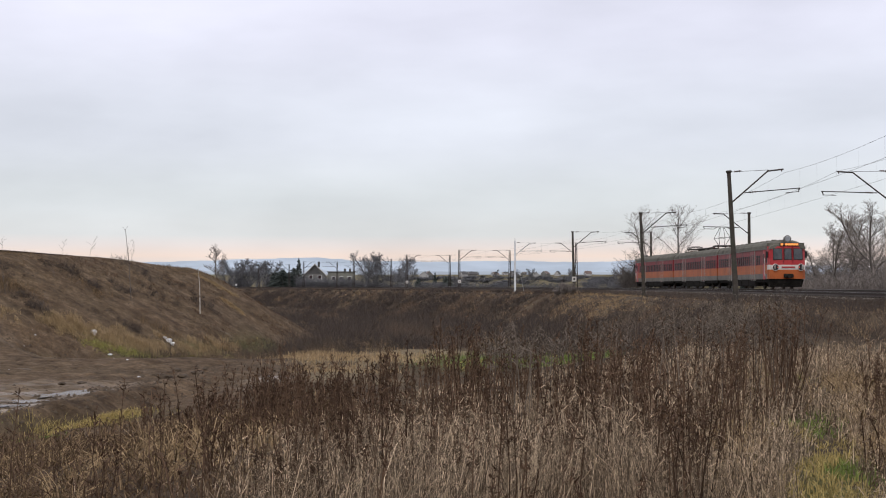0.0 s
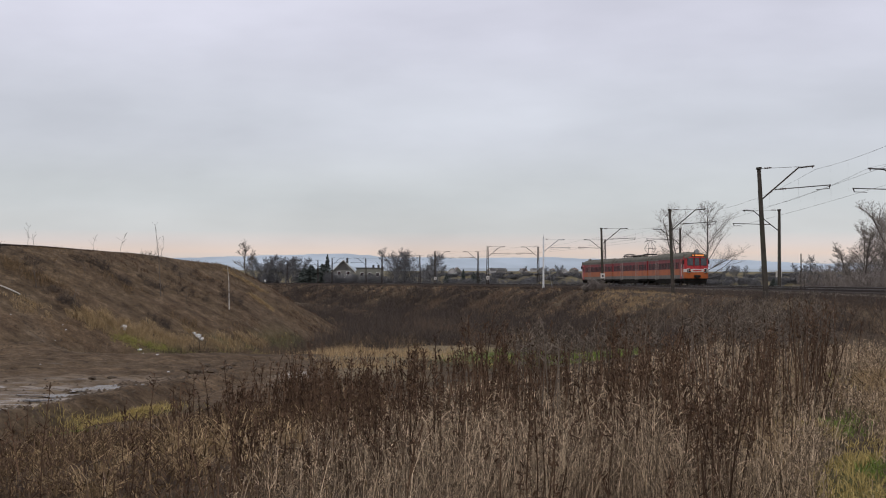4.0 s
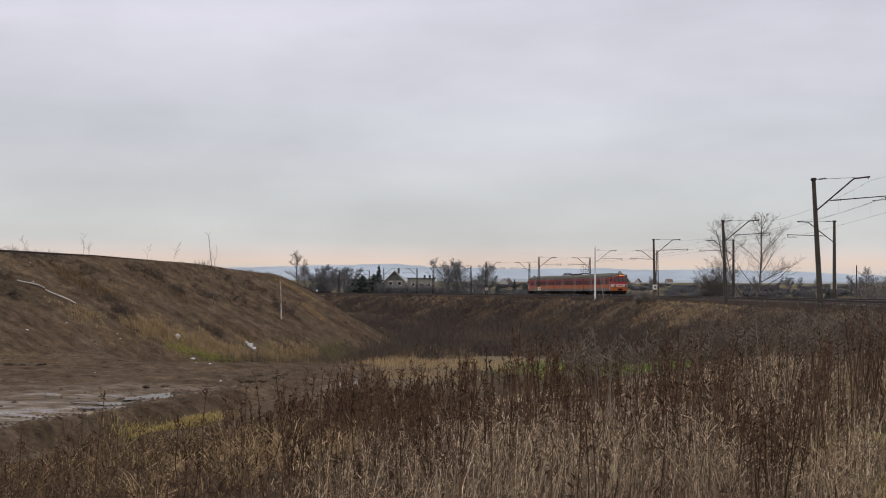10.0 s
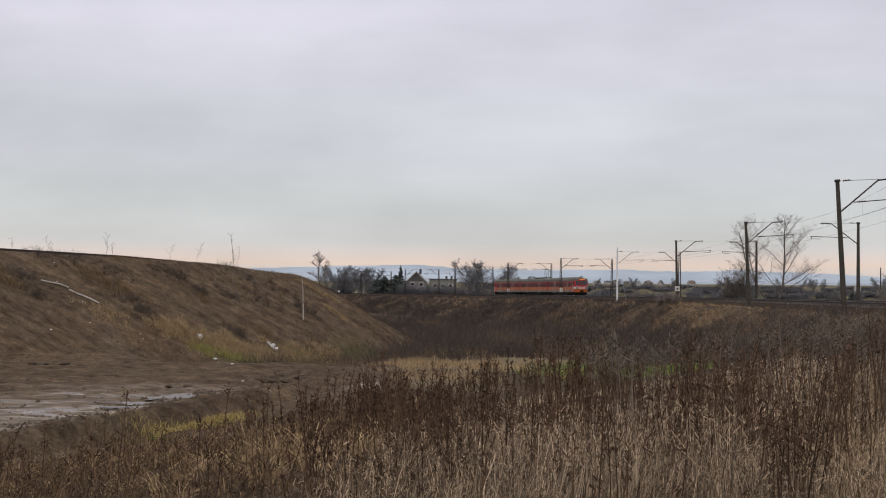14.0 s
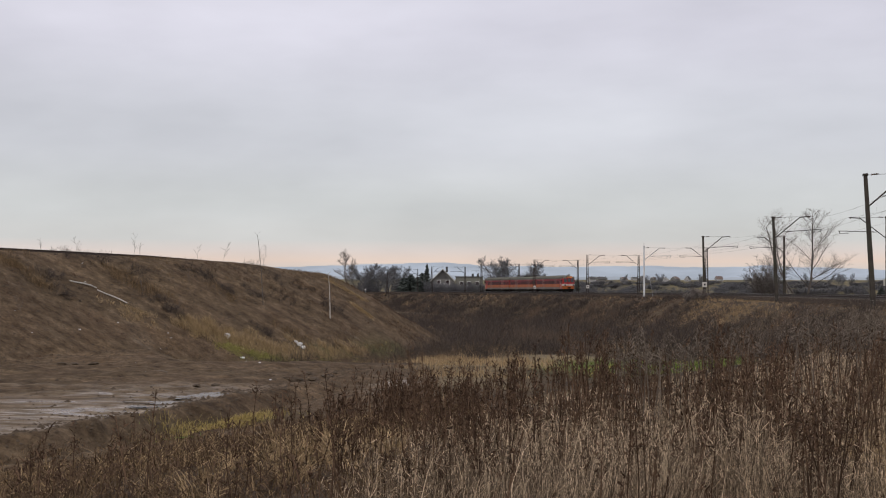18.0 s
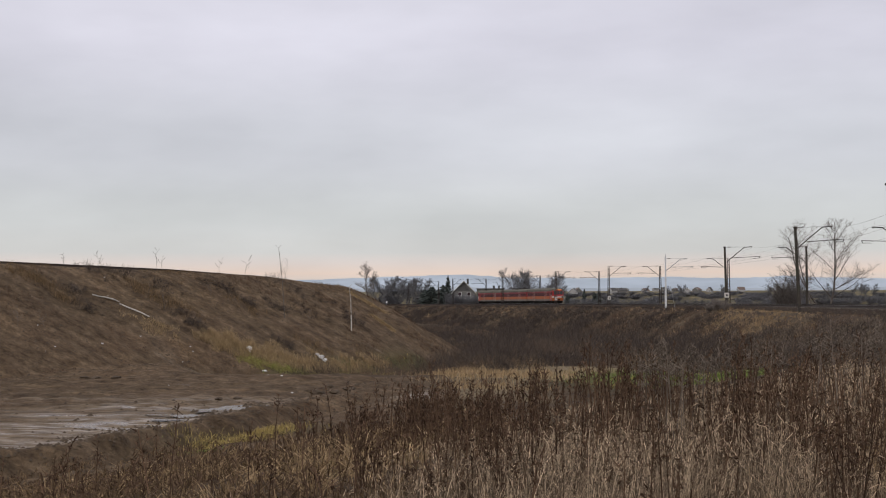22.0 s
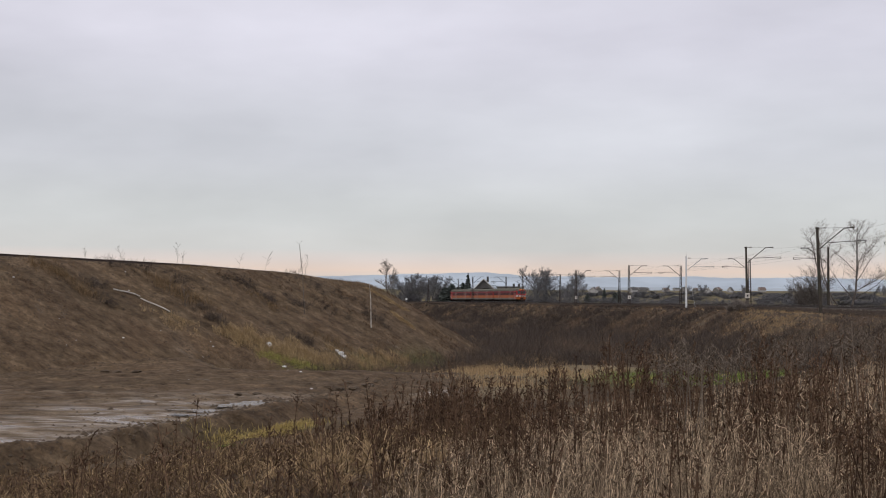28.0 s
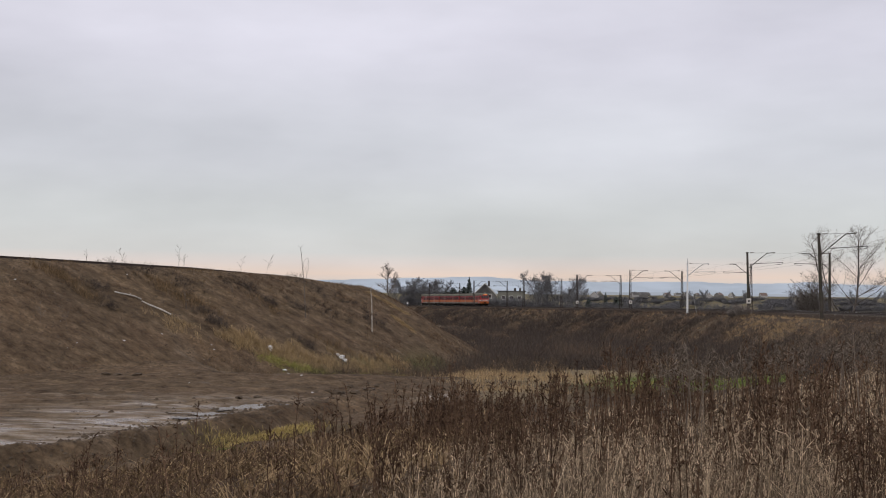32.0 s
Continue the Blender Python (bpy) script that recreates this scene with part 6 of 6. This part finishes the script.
# ---- puddle on the muddy flat ----
M_WATER = bpy.data.materials.new("muddy water")
M_WATER.use_nodes = True
wb = M_WATER.node_tree.nodes["Principled BSDF"]
# Muddy tone lightened: some of the sky's glare is painted into it.
wb.inputs["Base Color"].default_value = (0.17, 0.15, 0.125, 1)
wb.inputs["Roughness"].default_value, wb.inputs["IOR"].default_value = 0.22, 1.33
wn2 = M_WATER.node_tree.nodes.new("ShaderNodeTexNoise")
wn2.inputs["Scale"].default_value = 2.5
wbp = M_WATER.node_tree.nodes.new("ShaderNodeBump")
wbp.inputs["Strength"].default_value, wbp.inputs["Distance"].default_value = 0.5, 0.05
M_WATER.node_tree.links.new(wn2.outputs[0], wbp.inputs["Height"])
M_WATER.node_tree.links.new(wbp.outputs[0], wb.inputs["Normal"])
sheet = Shape()
wx, wy = np.meshgrid(np.arange(-36, -6, 0.25), np.arange(26, 56, 0.25))
wet = (ground(wx, wy) < -2.44) & (edge_e(wx, wy) < -0.8) & (edge_e(wx, wy) > -4.6 + 2.2 * lumps(wx * 0.5, wy * 1.5, 3.0, 75))
wet &= lumps(wx * 0.35, wy * 1.7, 2.2, 77) > np.interp(np.hypot(wx + 13.8 - 0.2 * (wy - 48.5), (wy - 48.5) * 0.45), [0.6, 1.6, 4.5], [-0.5, 0.3, 2.0])
wet = wet[:-1, :-1] & wet[1:, 1:] & wet[1:, :-1] & wet[:-1, 1:]
for j, i in zip(*np.nonzero(wet)):
    sheet.add([(wx[j + b, i + a], wy[j + b, i + a], -2.462) for a, b in ((0, 0), (1, 0), (1, 1), (0, 1))], [(0, 1, 2, 3)])
tagged(new("puddle", sheet.mesh("puddle", M_WATER)), "shallow muddy puddle reflecting the sky", "puddle", kind="structure")

# ---- litter, sticks and clods ----
M_BAG = mat("white plastic", (0.6, 0.6, 0.6), (0.82, 0.82, 0.82), 6.0, 0.5)
M_STICK = mat("bleached wood", (0.42, 0.39, 0.35), (0.62, 0.59, 0.54), 5.0, 0.8)
M_CLOD = mat("dark wet earth", (0.045, 0.031, 0.02), (0.10, 0.072, 0.047), 4.0, 0.9, bump=0.6)


def crumpled(name, x, y, size, material, label, category, group, seed, flat=0.7):
    bm = bmesh.new()
    bmesh.ops.create_icosphere(bm, subdivisions=2, radius=1.0)
    g = random.Random(seed)
    off = Vector((g.uniform(0, 99), g.uniform(0, 99), 0))
    for v in bm.verts:
        v.co *= 1 + 0.45 * noise.noise(v.co * 1.6 + off) + 0.2 * noise.noise(v.co * 4 + off)
        v.co = Vector((v.co.x * size, v.co.y * size * 0.8, (v.co.z + 0.55) * size * flat))
    me = bpy.data.meshes.new(name)
    bm.to_mesh(me)
    bm.free()
    me.materials.append(material)
    ob = new(name, me)
    ob.matrix_basis = Matrix.Translation((x, y, float(ground(x, y)) - 0.02)) @ Matrix.Rotation(g.uniform(0, 6), 4, "Z")
    return tagged(ob, label, category, group)


for i, (x, y, s) in enumerate(((-22.24, 84.9, 0.22), (-22.1, 84.6, 0.13), (-18.6, 90.5, 0.24), (-18.3, 90.3, 0.2), (-18.9, 90.6, 0.15))):
    crumpled("plastic_bag", x, y, s, M_BAG, "crumpled white plastic bag lying in the grass", "litter", "litter on the slope", 10 + i)
for i, (x, y, s) in enumerate(((-20.7, 82.9, 0.17), (-20.4, 82.7, 0.12), (-15.6, 66.0, 0.1), (-28.1, 74.3, 0.11), (-34.6, 73.8, 0.09), (-31.7, 84.1, 0.07), (-27.1, 77.9, 0.07), (-24.5, 80.1, 0.08), (-29.4, 70.6, 0.05), (-13.0, 57.0, 0.08), (-12.0, 58.5, 0.09),
                               (-25.0, 70.0, 0.05), (-22.0, 66.0, 0.05), (-27.5, 66.0, 0.05), (-31.0, 72.0, 0.05), (-19.5, 60.0, 0.05), (-28.5, 80.5, 0.06), (-24.5, 78.0, 0.05), (-29.5, 69.5, 0.05), (-30.5, 81.5, 0.07), (-24.8, 80.5, 0.06))):
    crumpled("paper_scrap", x, y, s, M_BAG, "small white scrap of paper on the mud", "litter", "litter on the mud", 30 + i, 0.3)


for i, (x, y, s) in enumerate(((-11.9, 57.0, 0.42), (-11.3, 57.9, 0.34), (-12.5, 58.4, 0.3), (-10.9, 59.2, 0.36), (-12.0, 60.2, 0.26), (-24.5, 64.0, 0.34), (-23.6, 64.3, 0.3), (-25.3, 64.4, 0.26), (-15.2, 53.2, 0.2), (-14.6, 54.0, 0.24))):
    crumpled("dirt_clod", x, y, s, M_CLOD, "large dark clod of churned earth on the muddy flat", "dirt clod", "clods on the flat", 60 + i, 0.3)


def stick(a, b, r, label):
    t = thing("stick", Matrix(), label, "stick", "pale sticks on the mound")
    sh = Shape()
    p = Vector((a[0], a[1], float(ground(*a)) + r))
    for k in range(1, 5):
        f = k / 4
        x, y = a[0] + (b[0] - a[0]) * f, a[1] + (b[1] - a[1]) * f
        q = Vector((x, y, float(ground(x, y)) + r + (0.06 if k in (2, 3) else 0)))
        sh.rod(p, q, r, r * 0.92, 6, k in (1, 4))
        p = q
    part("stem", sh, M_STICK, t)


stick((-31.0, 80.2), (-29.75, 81.5), 0.042, "long pale bleached stick lying on the earth mound")
stick((-29.6, 81.2), (-27.8, 81.6), 0.045, "long pale bleached stick lying on the earth mound")

gen = np.random.default_rng(3)
cy = np.concatenate([gen.uniform(32, 64, 1500), gen.uniform(40, 76, 700), gen.uniform(50, 70, 600), np.zeros(5000)])
cx = np.concatenate([-16 + (cy[:1500] - 33) * 0.173 + gen.normal(0.3, 0.9, 1500), gen.uniform(-36, -12, 700), -12 + (cy[2200:2800] - 52) * 0.17 + gen.normal(1.5, 2.5, 600), np.zeros(5000)])
cu, cw = gen.uniform(-50, 8, 5000), gen.uniform(3, 17, 5000)
cx[2800:] = MOUND[0] + MOUND_DIR[0] * cu + MOUND_DIR[1] * cw
cy[2800:] = MOUND[1] + MOUND_DIR[1] * cu - MOUND_DIR[0] * cw
size = gen.uniform(0.03, 0.09, len(cx)) * np.where(gen.uniform(0, 1, len(cx)) < 0.06, 1.5, 1.0)
base = np.stack([cx, cy, ground(cx, cy) - 0.03], 1)
shape = np.array([(1, 0, 0.1), (0.3, 0.9, 0.15), (-0.8, 0.6, 0), (-0.8, -0.6, 0.1), (0.3, -0.9, 0), (0.1, 0.1, 0.85)])
pts = base[:, None] + (shape * gen.uniform(0.7, 1.3, (len(cx), 6, 3)) + (0, 0, 0.15)) * size[:, None, None]
faces = np.arange(len(cx))[:, None, None] * 6 + np.array([(0, 1, 5), (1, 2, 5), (2, 3, 5), (3, 4, 5), (4, 0, 5)])
clods = bpy.data.meshes.new("earth_clods")
fill_mesh(clods, pts.reshape(-1, 3), faces.reshape(-1, 3))
clods.materials.append(M_CLOD)
tagged(new("earth_clods", clods), "dark clods of churned earth on the muddy flat", "clods", kind="stuff")

# ---- houses beyond the line ----
M_WALL = mat("grey render", (0.14, 0.136, 0.128), (0.20, 0.193, 0.18), 0.6, 0.9)
M_WALL2 = mat("dull green grey render", (0.16, 0.16, 0.14), (0.22, 0.22, 0.19), 0.6, 0.9)
M_WHITEWALL = mat("pale render", (0.34, 0.335, 0.33), (0.42, 0.415, 0.41), 0.5, 0.9)
M_TILE = mat("dark roof sheet", (0.06, 0.058, 0.058), (0.10, 0.096, 0.094), 0.8, 0.7)
M_TILERED = mat("red roof tiles", (0.135, 0.098, 0.086), (0.18, 0.135, 0.118), 0.8, 0.8)
M_TRIM = mat("white trim", (0.6, 0.6, 0.59), (0.72, 0.72, 0.7), 1.0, 0.6)


def gable_house(place, turn, w, dep, eave, ridge, wall, roof, label, rows=1, group="village houses", balcony=False):
    """The gable faces -y before the turn; ridge along y."""
    t = thing("house", Matrix.Translation(place) @ Matrix.Rotation(radians(turn), 4, "Z"), label, "house", group)
    h = w / 2
    prof = [(-h, -1.0), (h, -1.0), (h, eave), (0, ridge), (-h, eave)]
    sh = Shape().add([(x, y, z) for y in (0, dep) for x, z in prof],
                     [(0, 1, 2, 3, 4), (9, 8, 7, 6, 5)] + [(i, 5 + i, 5 + (i + 1) % 5, (i + 1) % 5) for i in range(5)])
    part("wall", sh, wall, t)
    for sx in (-1, 1):
        k = (ridge - eave) / h
        o = 0.6
        pts = []
        for y in (-0.7, dep + 0.7):
            pts += [(sx * (h + o), y, eave - o * k + 0.05), (0, y, ridge + 0.05), (0, y, ridge + 0.3), (sx * (h + o), y, eave - o * k + 0.28)]
        rp = part("roof", Shape().add(pts, [(0, 1, 2, 3), (7, 6, 5, 4), (0, 4, 5, 1), (1, 5, 6, 2), (2, 6, 7, 3), (3, 7, 4, 0)]), roof, t)
        part("bargeboard", Shape().add([(sx * (h + o), -0.78, eave - o * k - 0.02), (0, -0.78, ridge), (0, -0.78, ridge + 0.32), (sx * (h + o), -0.78, eave - o * k + 0.3),
                                        (sx * (h + o), -0.71, eave - o * k - 0.02), (0, -0.71, ridge), (0, -0.71, ridge + 0.32), (sx * (h + o), -0.71, eave - o * k + 0.3)],
                                       [(0, 1, 2, 3), (7, 6, 5, 4), (0, 4, 5, 1), (1, 5, 6, 2), (2, 6, 7, 3), (3, 7, 4, 0)]), M_TRIM, rp)
    part("chimney", Shape().box(h * 0.25, dep * 0.4, ridge - 0.8, h * 0.25 + 0.7, dep * 0.4 + 0.7, ridge + 1.0, 0.05), M_TILE, t)
    levels = [0.9 + 2.7 * i for i in range(rows)]
    for z in levels:
        for x in (-h * 0.55, h * 0.3):
            wd = part("window", Shape().box(x, -0.05, z, x + 1.2, 0.08, z + 1.3, 0.03), M_TRIM, t)
            part("pane", Shape().box(x + 0.1, -0.065, z + 0.1, x + 1.1, 0.0, z + 1.2), M_GLASS, wd)
    if balcony:
        b = part("balcony", Shape().box(-h + 0.4, -1.2, 2.75, h - 0.4, 0, 2.95, 0.03), M_TRIM, t, "white balcony under the gable")
        part("railing", Shape().box(-h + 0.4, -1.2, 3.65, h - 0.4, -1.12, 3.75).box(-h + 0.4, -1.17, 3.3, h - 0.4, -1.14, 3.36), M_TRIM, b)
        for i in range(9):
            x = -h + 0.45 + i * (w - 0.9) / 8
            part("baluster", Shape().box(x - 0.03, -1.19, 2.95, x + 0.03, -1.13, 3.7), M_TRIM, b)
        part("gable_boards", Shape().add([(-h * 0.62, -0.06, eave + 0.35), (h * 0.62, -0.06, eave + 0.35), (0, -0.06, ridge - 0.5), (-h * 0.62, 0.02, eave + 0.35), (h * 0.62, 0.02, eave + 0.35), (0, 0.02, ridge - 0.5)],
                                         [(0, 1, 2), (5, 4, 3), (0, 3, 4, 1), (1, 4, 5, 2), (2, 5, 3, 0)]), M_TILE, t, "dark boarded gable")
    return t


home = spot_at(557, 436)
home.z = -0.9
gable_house(home, 4, 6.9, 11, 5.0, 8.4, M_WALL, M_TILE, "grey two-storey house with a boarded gable and white balcony", 2, "houses beyond the railway", True)
wing_at = spot_at(604, 440)
wing_at.z = -0.9
wing = thing("annex", Matrix.Translation(wing_at) @ Matrix.Rotation(radians(4), 4, "Z"), "long low grey-green annex with a flat roof", "building", "houses beyond the railway")
part("wall", Shape().box(-4.4, 0, -1, 4.6, 8, 5.9, 0.03), M_WALL2, wing)
part("roof", Shape().box(-4.7, -0.3, 5.9, 4.9, 8.3, 6.15, 0.04), M_TILE, wing)
for x in (1.2, 2.9):
    part("chimney", Shape().box(x - 0.35, 3, 6.0, x + 0.35, 3.7, 7.1, 0.04), M_TILE, wing)
for x in (-3.2, -0.6, 2.0):
    wd = part("window", Shape().box(x, -0.05, 3.2, x + 1.3, 0.08, 4.5, 0.03), M_TRIM, wing)
    part("pane", Shape().box(x + 0.1, -0.065, 3.3, x + 1.2, 0.0, 4.4), M_GLASS, wd)
g = random.Random(11)
for i, (px, dep) in enumerate(((749, 640), (760, 700), (815, 820), (828, 900), (872, 980), (905, 900), (948, 720), (962, 940), (985, 1000), (1012, 860), (1035, 1100), (842, 1150), (890, 1250), (925, 1150))):
    p = spot_at(px, dep * 2.3)
    red = i % 3 == 1
    gable_house(p, g.uniform(-70, 70), g.uniform(7.5, 10), g.uniform(9, 13), g.uniform(3.2, 5.0), g.uniform(6.6, 8.6), (M_WHITEWALL, M_WALL)[i % 2], M_TILERED if red else M_TILE,
                "red-roofed village house far beyond the railway" if red else "grey-roofed village house far beyond the railway", 1)

# a brick shed and a utility pole in the thicket
p = spot_at(1458, 206)
t = thing("shed", Matrix.Translation(p) @ Matrix.Rotation(0.3, 4, "Z"), "low red brick shed among bare bushes", "shed")
part("wall", Shape().box(-1.9, 0, -0.5, 1.9, 2.6, 2.1, 0.02), M_TILERED, t)
part("roof", Shape().box(-2.1, -0.2, 2.1, 2.1, 2.8, 2.25, 0.03), M_TILE, t)
part("door", Shape().box(-0.4, -0.04, 0.0, 0.5, 0.03, 1.9, 0.01), M_BARK, t)
p = spot_at(1364, 270)
t = thing("utility_pole", Matrix.Translation(p), "slim dark wooden utility pole beyond the bushes", "pole")
part("pole", Shape().rod((0, 0, -0.5), (0, 0, 9.4), 0.16, 0.11, 8), M_CONC, t)
part("cap", Shape().rod((0, 0, 9.4), (0, 0, 9.5), 0.13, 0.1, 8), M_STEEL, t)
# small white marker posts by the track
for s, off in ((411, -8.0),):
    x, y, a = on_line(s, off)
    t = thing("marker_post", Matrix.Translation((x, y, float(ground(x, y)))), "small white marker post beside the track", "post", "marker posts")
    part("post", Shape().rod((0, 0, -0.2), (0, 0, 1.3), 0.05, None, 8), M_GALV, t)
    part("sign_plate", Shape().box(-0.3, -0.08, 1.2, 0.3, -0.05, 1.8, 0.01), M_BAG, t)
# leaning stay beside the white mast
x, y, a = on_line(157.0, -7.0)
t = thing("anchor_stay", Matrix.Translation((x, y, float(ground(x, y)))), "thin pale steel stay leaning from its ground anchor", "stay")
part("bar", Shape().rod((0.55, 0, -0.1), (-0.15, 0, 3.6), 0.035, None, 6), M_GALV, t)
part("anchor", Shape().box(0.3, -0.25, -0.3, 0.8, 0.25, 0.12, 0.03), M_CONC, t)


# ---- far hills, a glowing backdrop with haze painted in ----
def ridge(name, radius, heights, col, label):
    m = bpy.data.materials.new(name)
    m.use_nodes = True
    nn, ll = m.node_tree.nodes, m.node_tree.links
    b = nn["Principled BSDF"]
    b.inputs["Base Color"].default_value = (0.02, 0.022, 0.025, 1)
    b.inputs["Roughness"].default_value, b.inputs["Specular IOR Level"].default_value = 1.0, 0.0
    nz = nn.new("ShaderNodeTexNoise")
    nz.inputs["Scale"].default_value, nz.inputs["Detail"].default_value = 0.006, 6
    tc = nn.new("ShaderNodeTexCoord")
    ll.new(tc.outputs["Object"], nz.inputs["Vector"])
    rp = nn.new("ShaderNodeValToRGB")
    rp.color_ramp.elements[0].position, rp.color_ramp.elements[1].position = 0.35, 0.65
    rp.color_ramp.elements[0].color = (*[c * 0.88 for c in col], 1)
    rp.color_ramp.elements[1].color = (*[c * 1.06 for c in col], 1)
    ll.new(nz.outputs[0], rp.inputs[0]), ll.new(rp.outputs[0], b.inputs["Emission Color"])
    # The ridge glows by itself; its emission colour holds the blue haze.
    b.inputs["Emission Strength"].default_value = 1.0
    az = np.radians(np.arange(-60, 60.01, 0.12))
    z = np.interp(np.degrees(az), [p[0] for p in heights], [p[1] for p in heights]) + radius * 0.0009 * lumps(np.degrees(az), az * 0, 1.6, 201, 5)
    sh = Shape()
    top = [(radius * math.sin(a), radius * math.cos(a), h) for a, h in zip(az, z)]
    low = [(0.9 * radius * math.sin(a), 0.9 * radius * math.cos(a), -10) for a in az]
    n = len(top)
    sh.add(low + top, [(i, i + 1, n + i + 1, n + i) for i in range(n - 1)])
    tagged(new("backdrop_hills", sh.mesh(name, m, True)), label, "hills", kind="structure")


ridge("far_hills", 4300, [(-60, 60), (-14, 58), (-8.5, 74), (-5.3, 82), (-3.5, 74), (-1.8, 68), (2, 68), (6, 70), (8, 70), (14, 56), (18, 46), (60, 44)], (0.40, 0.455, 0.545), "wooded hills on the horizon, haze painted in pale blue")
ridge("near_hills", 3300, [(-60, 26), (-12, 26), (-6, 33), (-2, 30), (3, 26), (7, 29), (9, 27), (14, 26), (60, 24)], (0.335, 0.375, 0.44), "hills beyond the village, haze painted in blue-grey")
TRAIN_S = [(0, 42.2), (1, 55.0), (3, 81.5), (5.5, 113.6), (7, 133.9), (9, 160.4), (11, 185.0), (13, 207.6), (14.5, 221.8), (16.5, 237.0),
           (18, 247.1), (20, 259.4), (22, 271.8), (23.5, 281.8), (25, 292.9), (28, 318.6), (30, 335.6), (32, 352.9)]


def train_at(t):
    """Arc length of the tail of the train, eased between the known times."""
    ts, ss = np.array([p[0] for p in TRAIN_S], float), np.array([p[1] for p in TRAIN_S], float)
    v = np.gradient(ss, ts)
    i = min(max(int(np.searchsorted(ts, t)) - 1, 0), len(ts) - 2)
    h = ts[i + 1] - ts[i]
    f = (t - ts[i]) / h
    return ((2 * f ** 3 - 3 * f * f + 1) * ss[i] + (f ** 3 - 2 * f * f + f) * h * v[i] + (3 * f * f - 2 * f ** 3) * ss[i + 1] + (f ** 3 - f * f) * h * v[i + 1])


def car_pose(s):
    """A car whose bogies, 14.3 m apart, stand on the outer track; its -y end is the nearer one."""
    a, b = line_pose(s - 7.15).translation, line_pose(s + 7.15).translation
    d = b - a
    m = Matrix.Rotation(math.atan2(-d.x, d.y), 4, "Z") @ Matrix.Rotation(math.asin(d.z / d.length), 4, "X")
    return Matrix.Translation((a + b) / 2) @ m


def motions():
    """The train rolls away along the curve."""
    for i, car in enumerate(cars):
        turn = Matrix.Rotation(math.pi, 4, "Z") if i == 2 else Matrix()
        walk(car, [(k * 0.5, car_pose(train_at(k * 0.5) + 10.5 + i * CAR) @ turn) for k in range(65)])


motions()
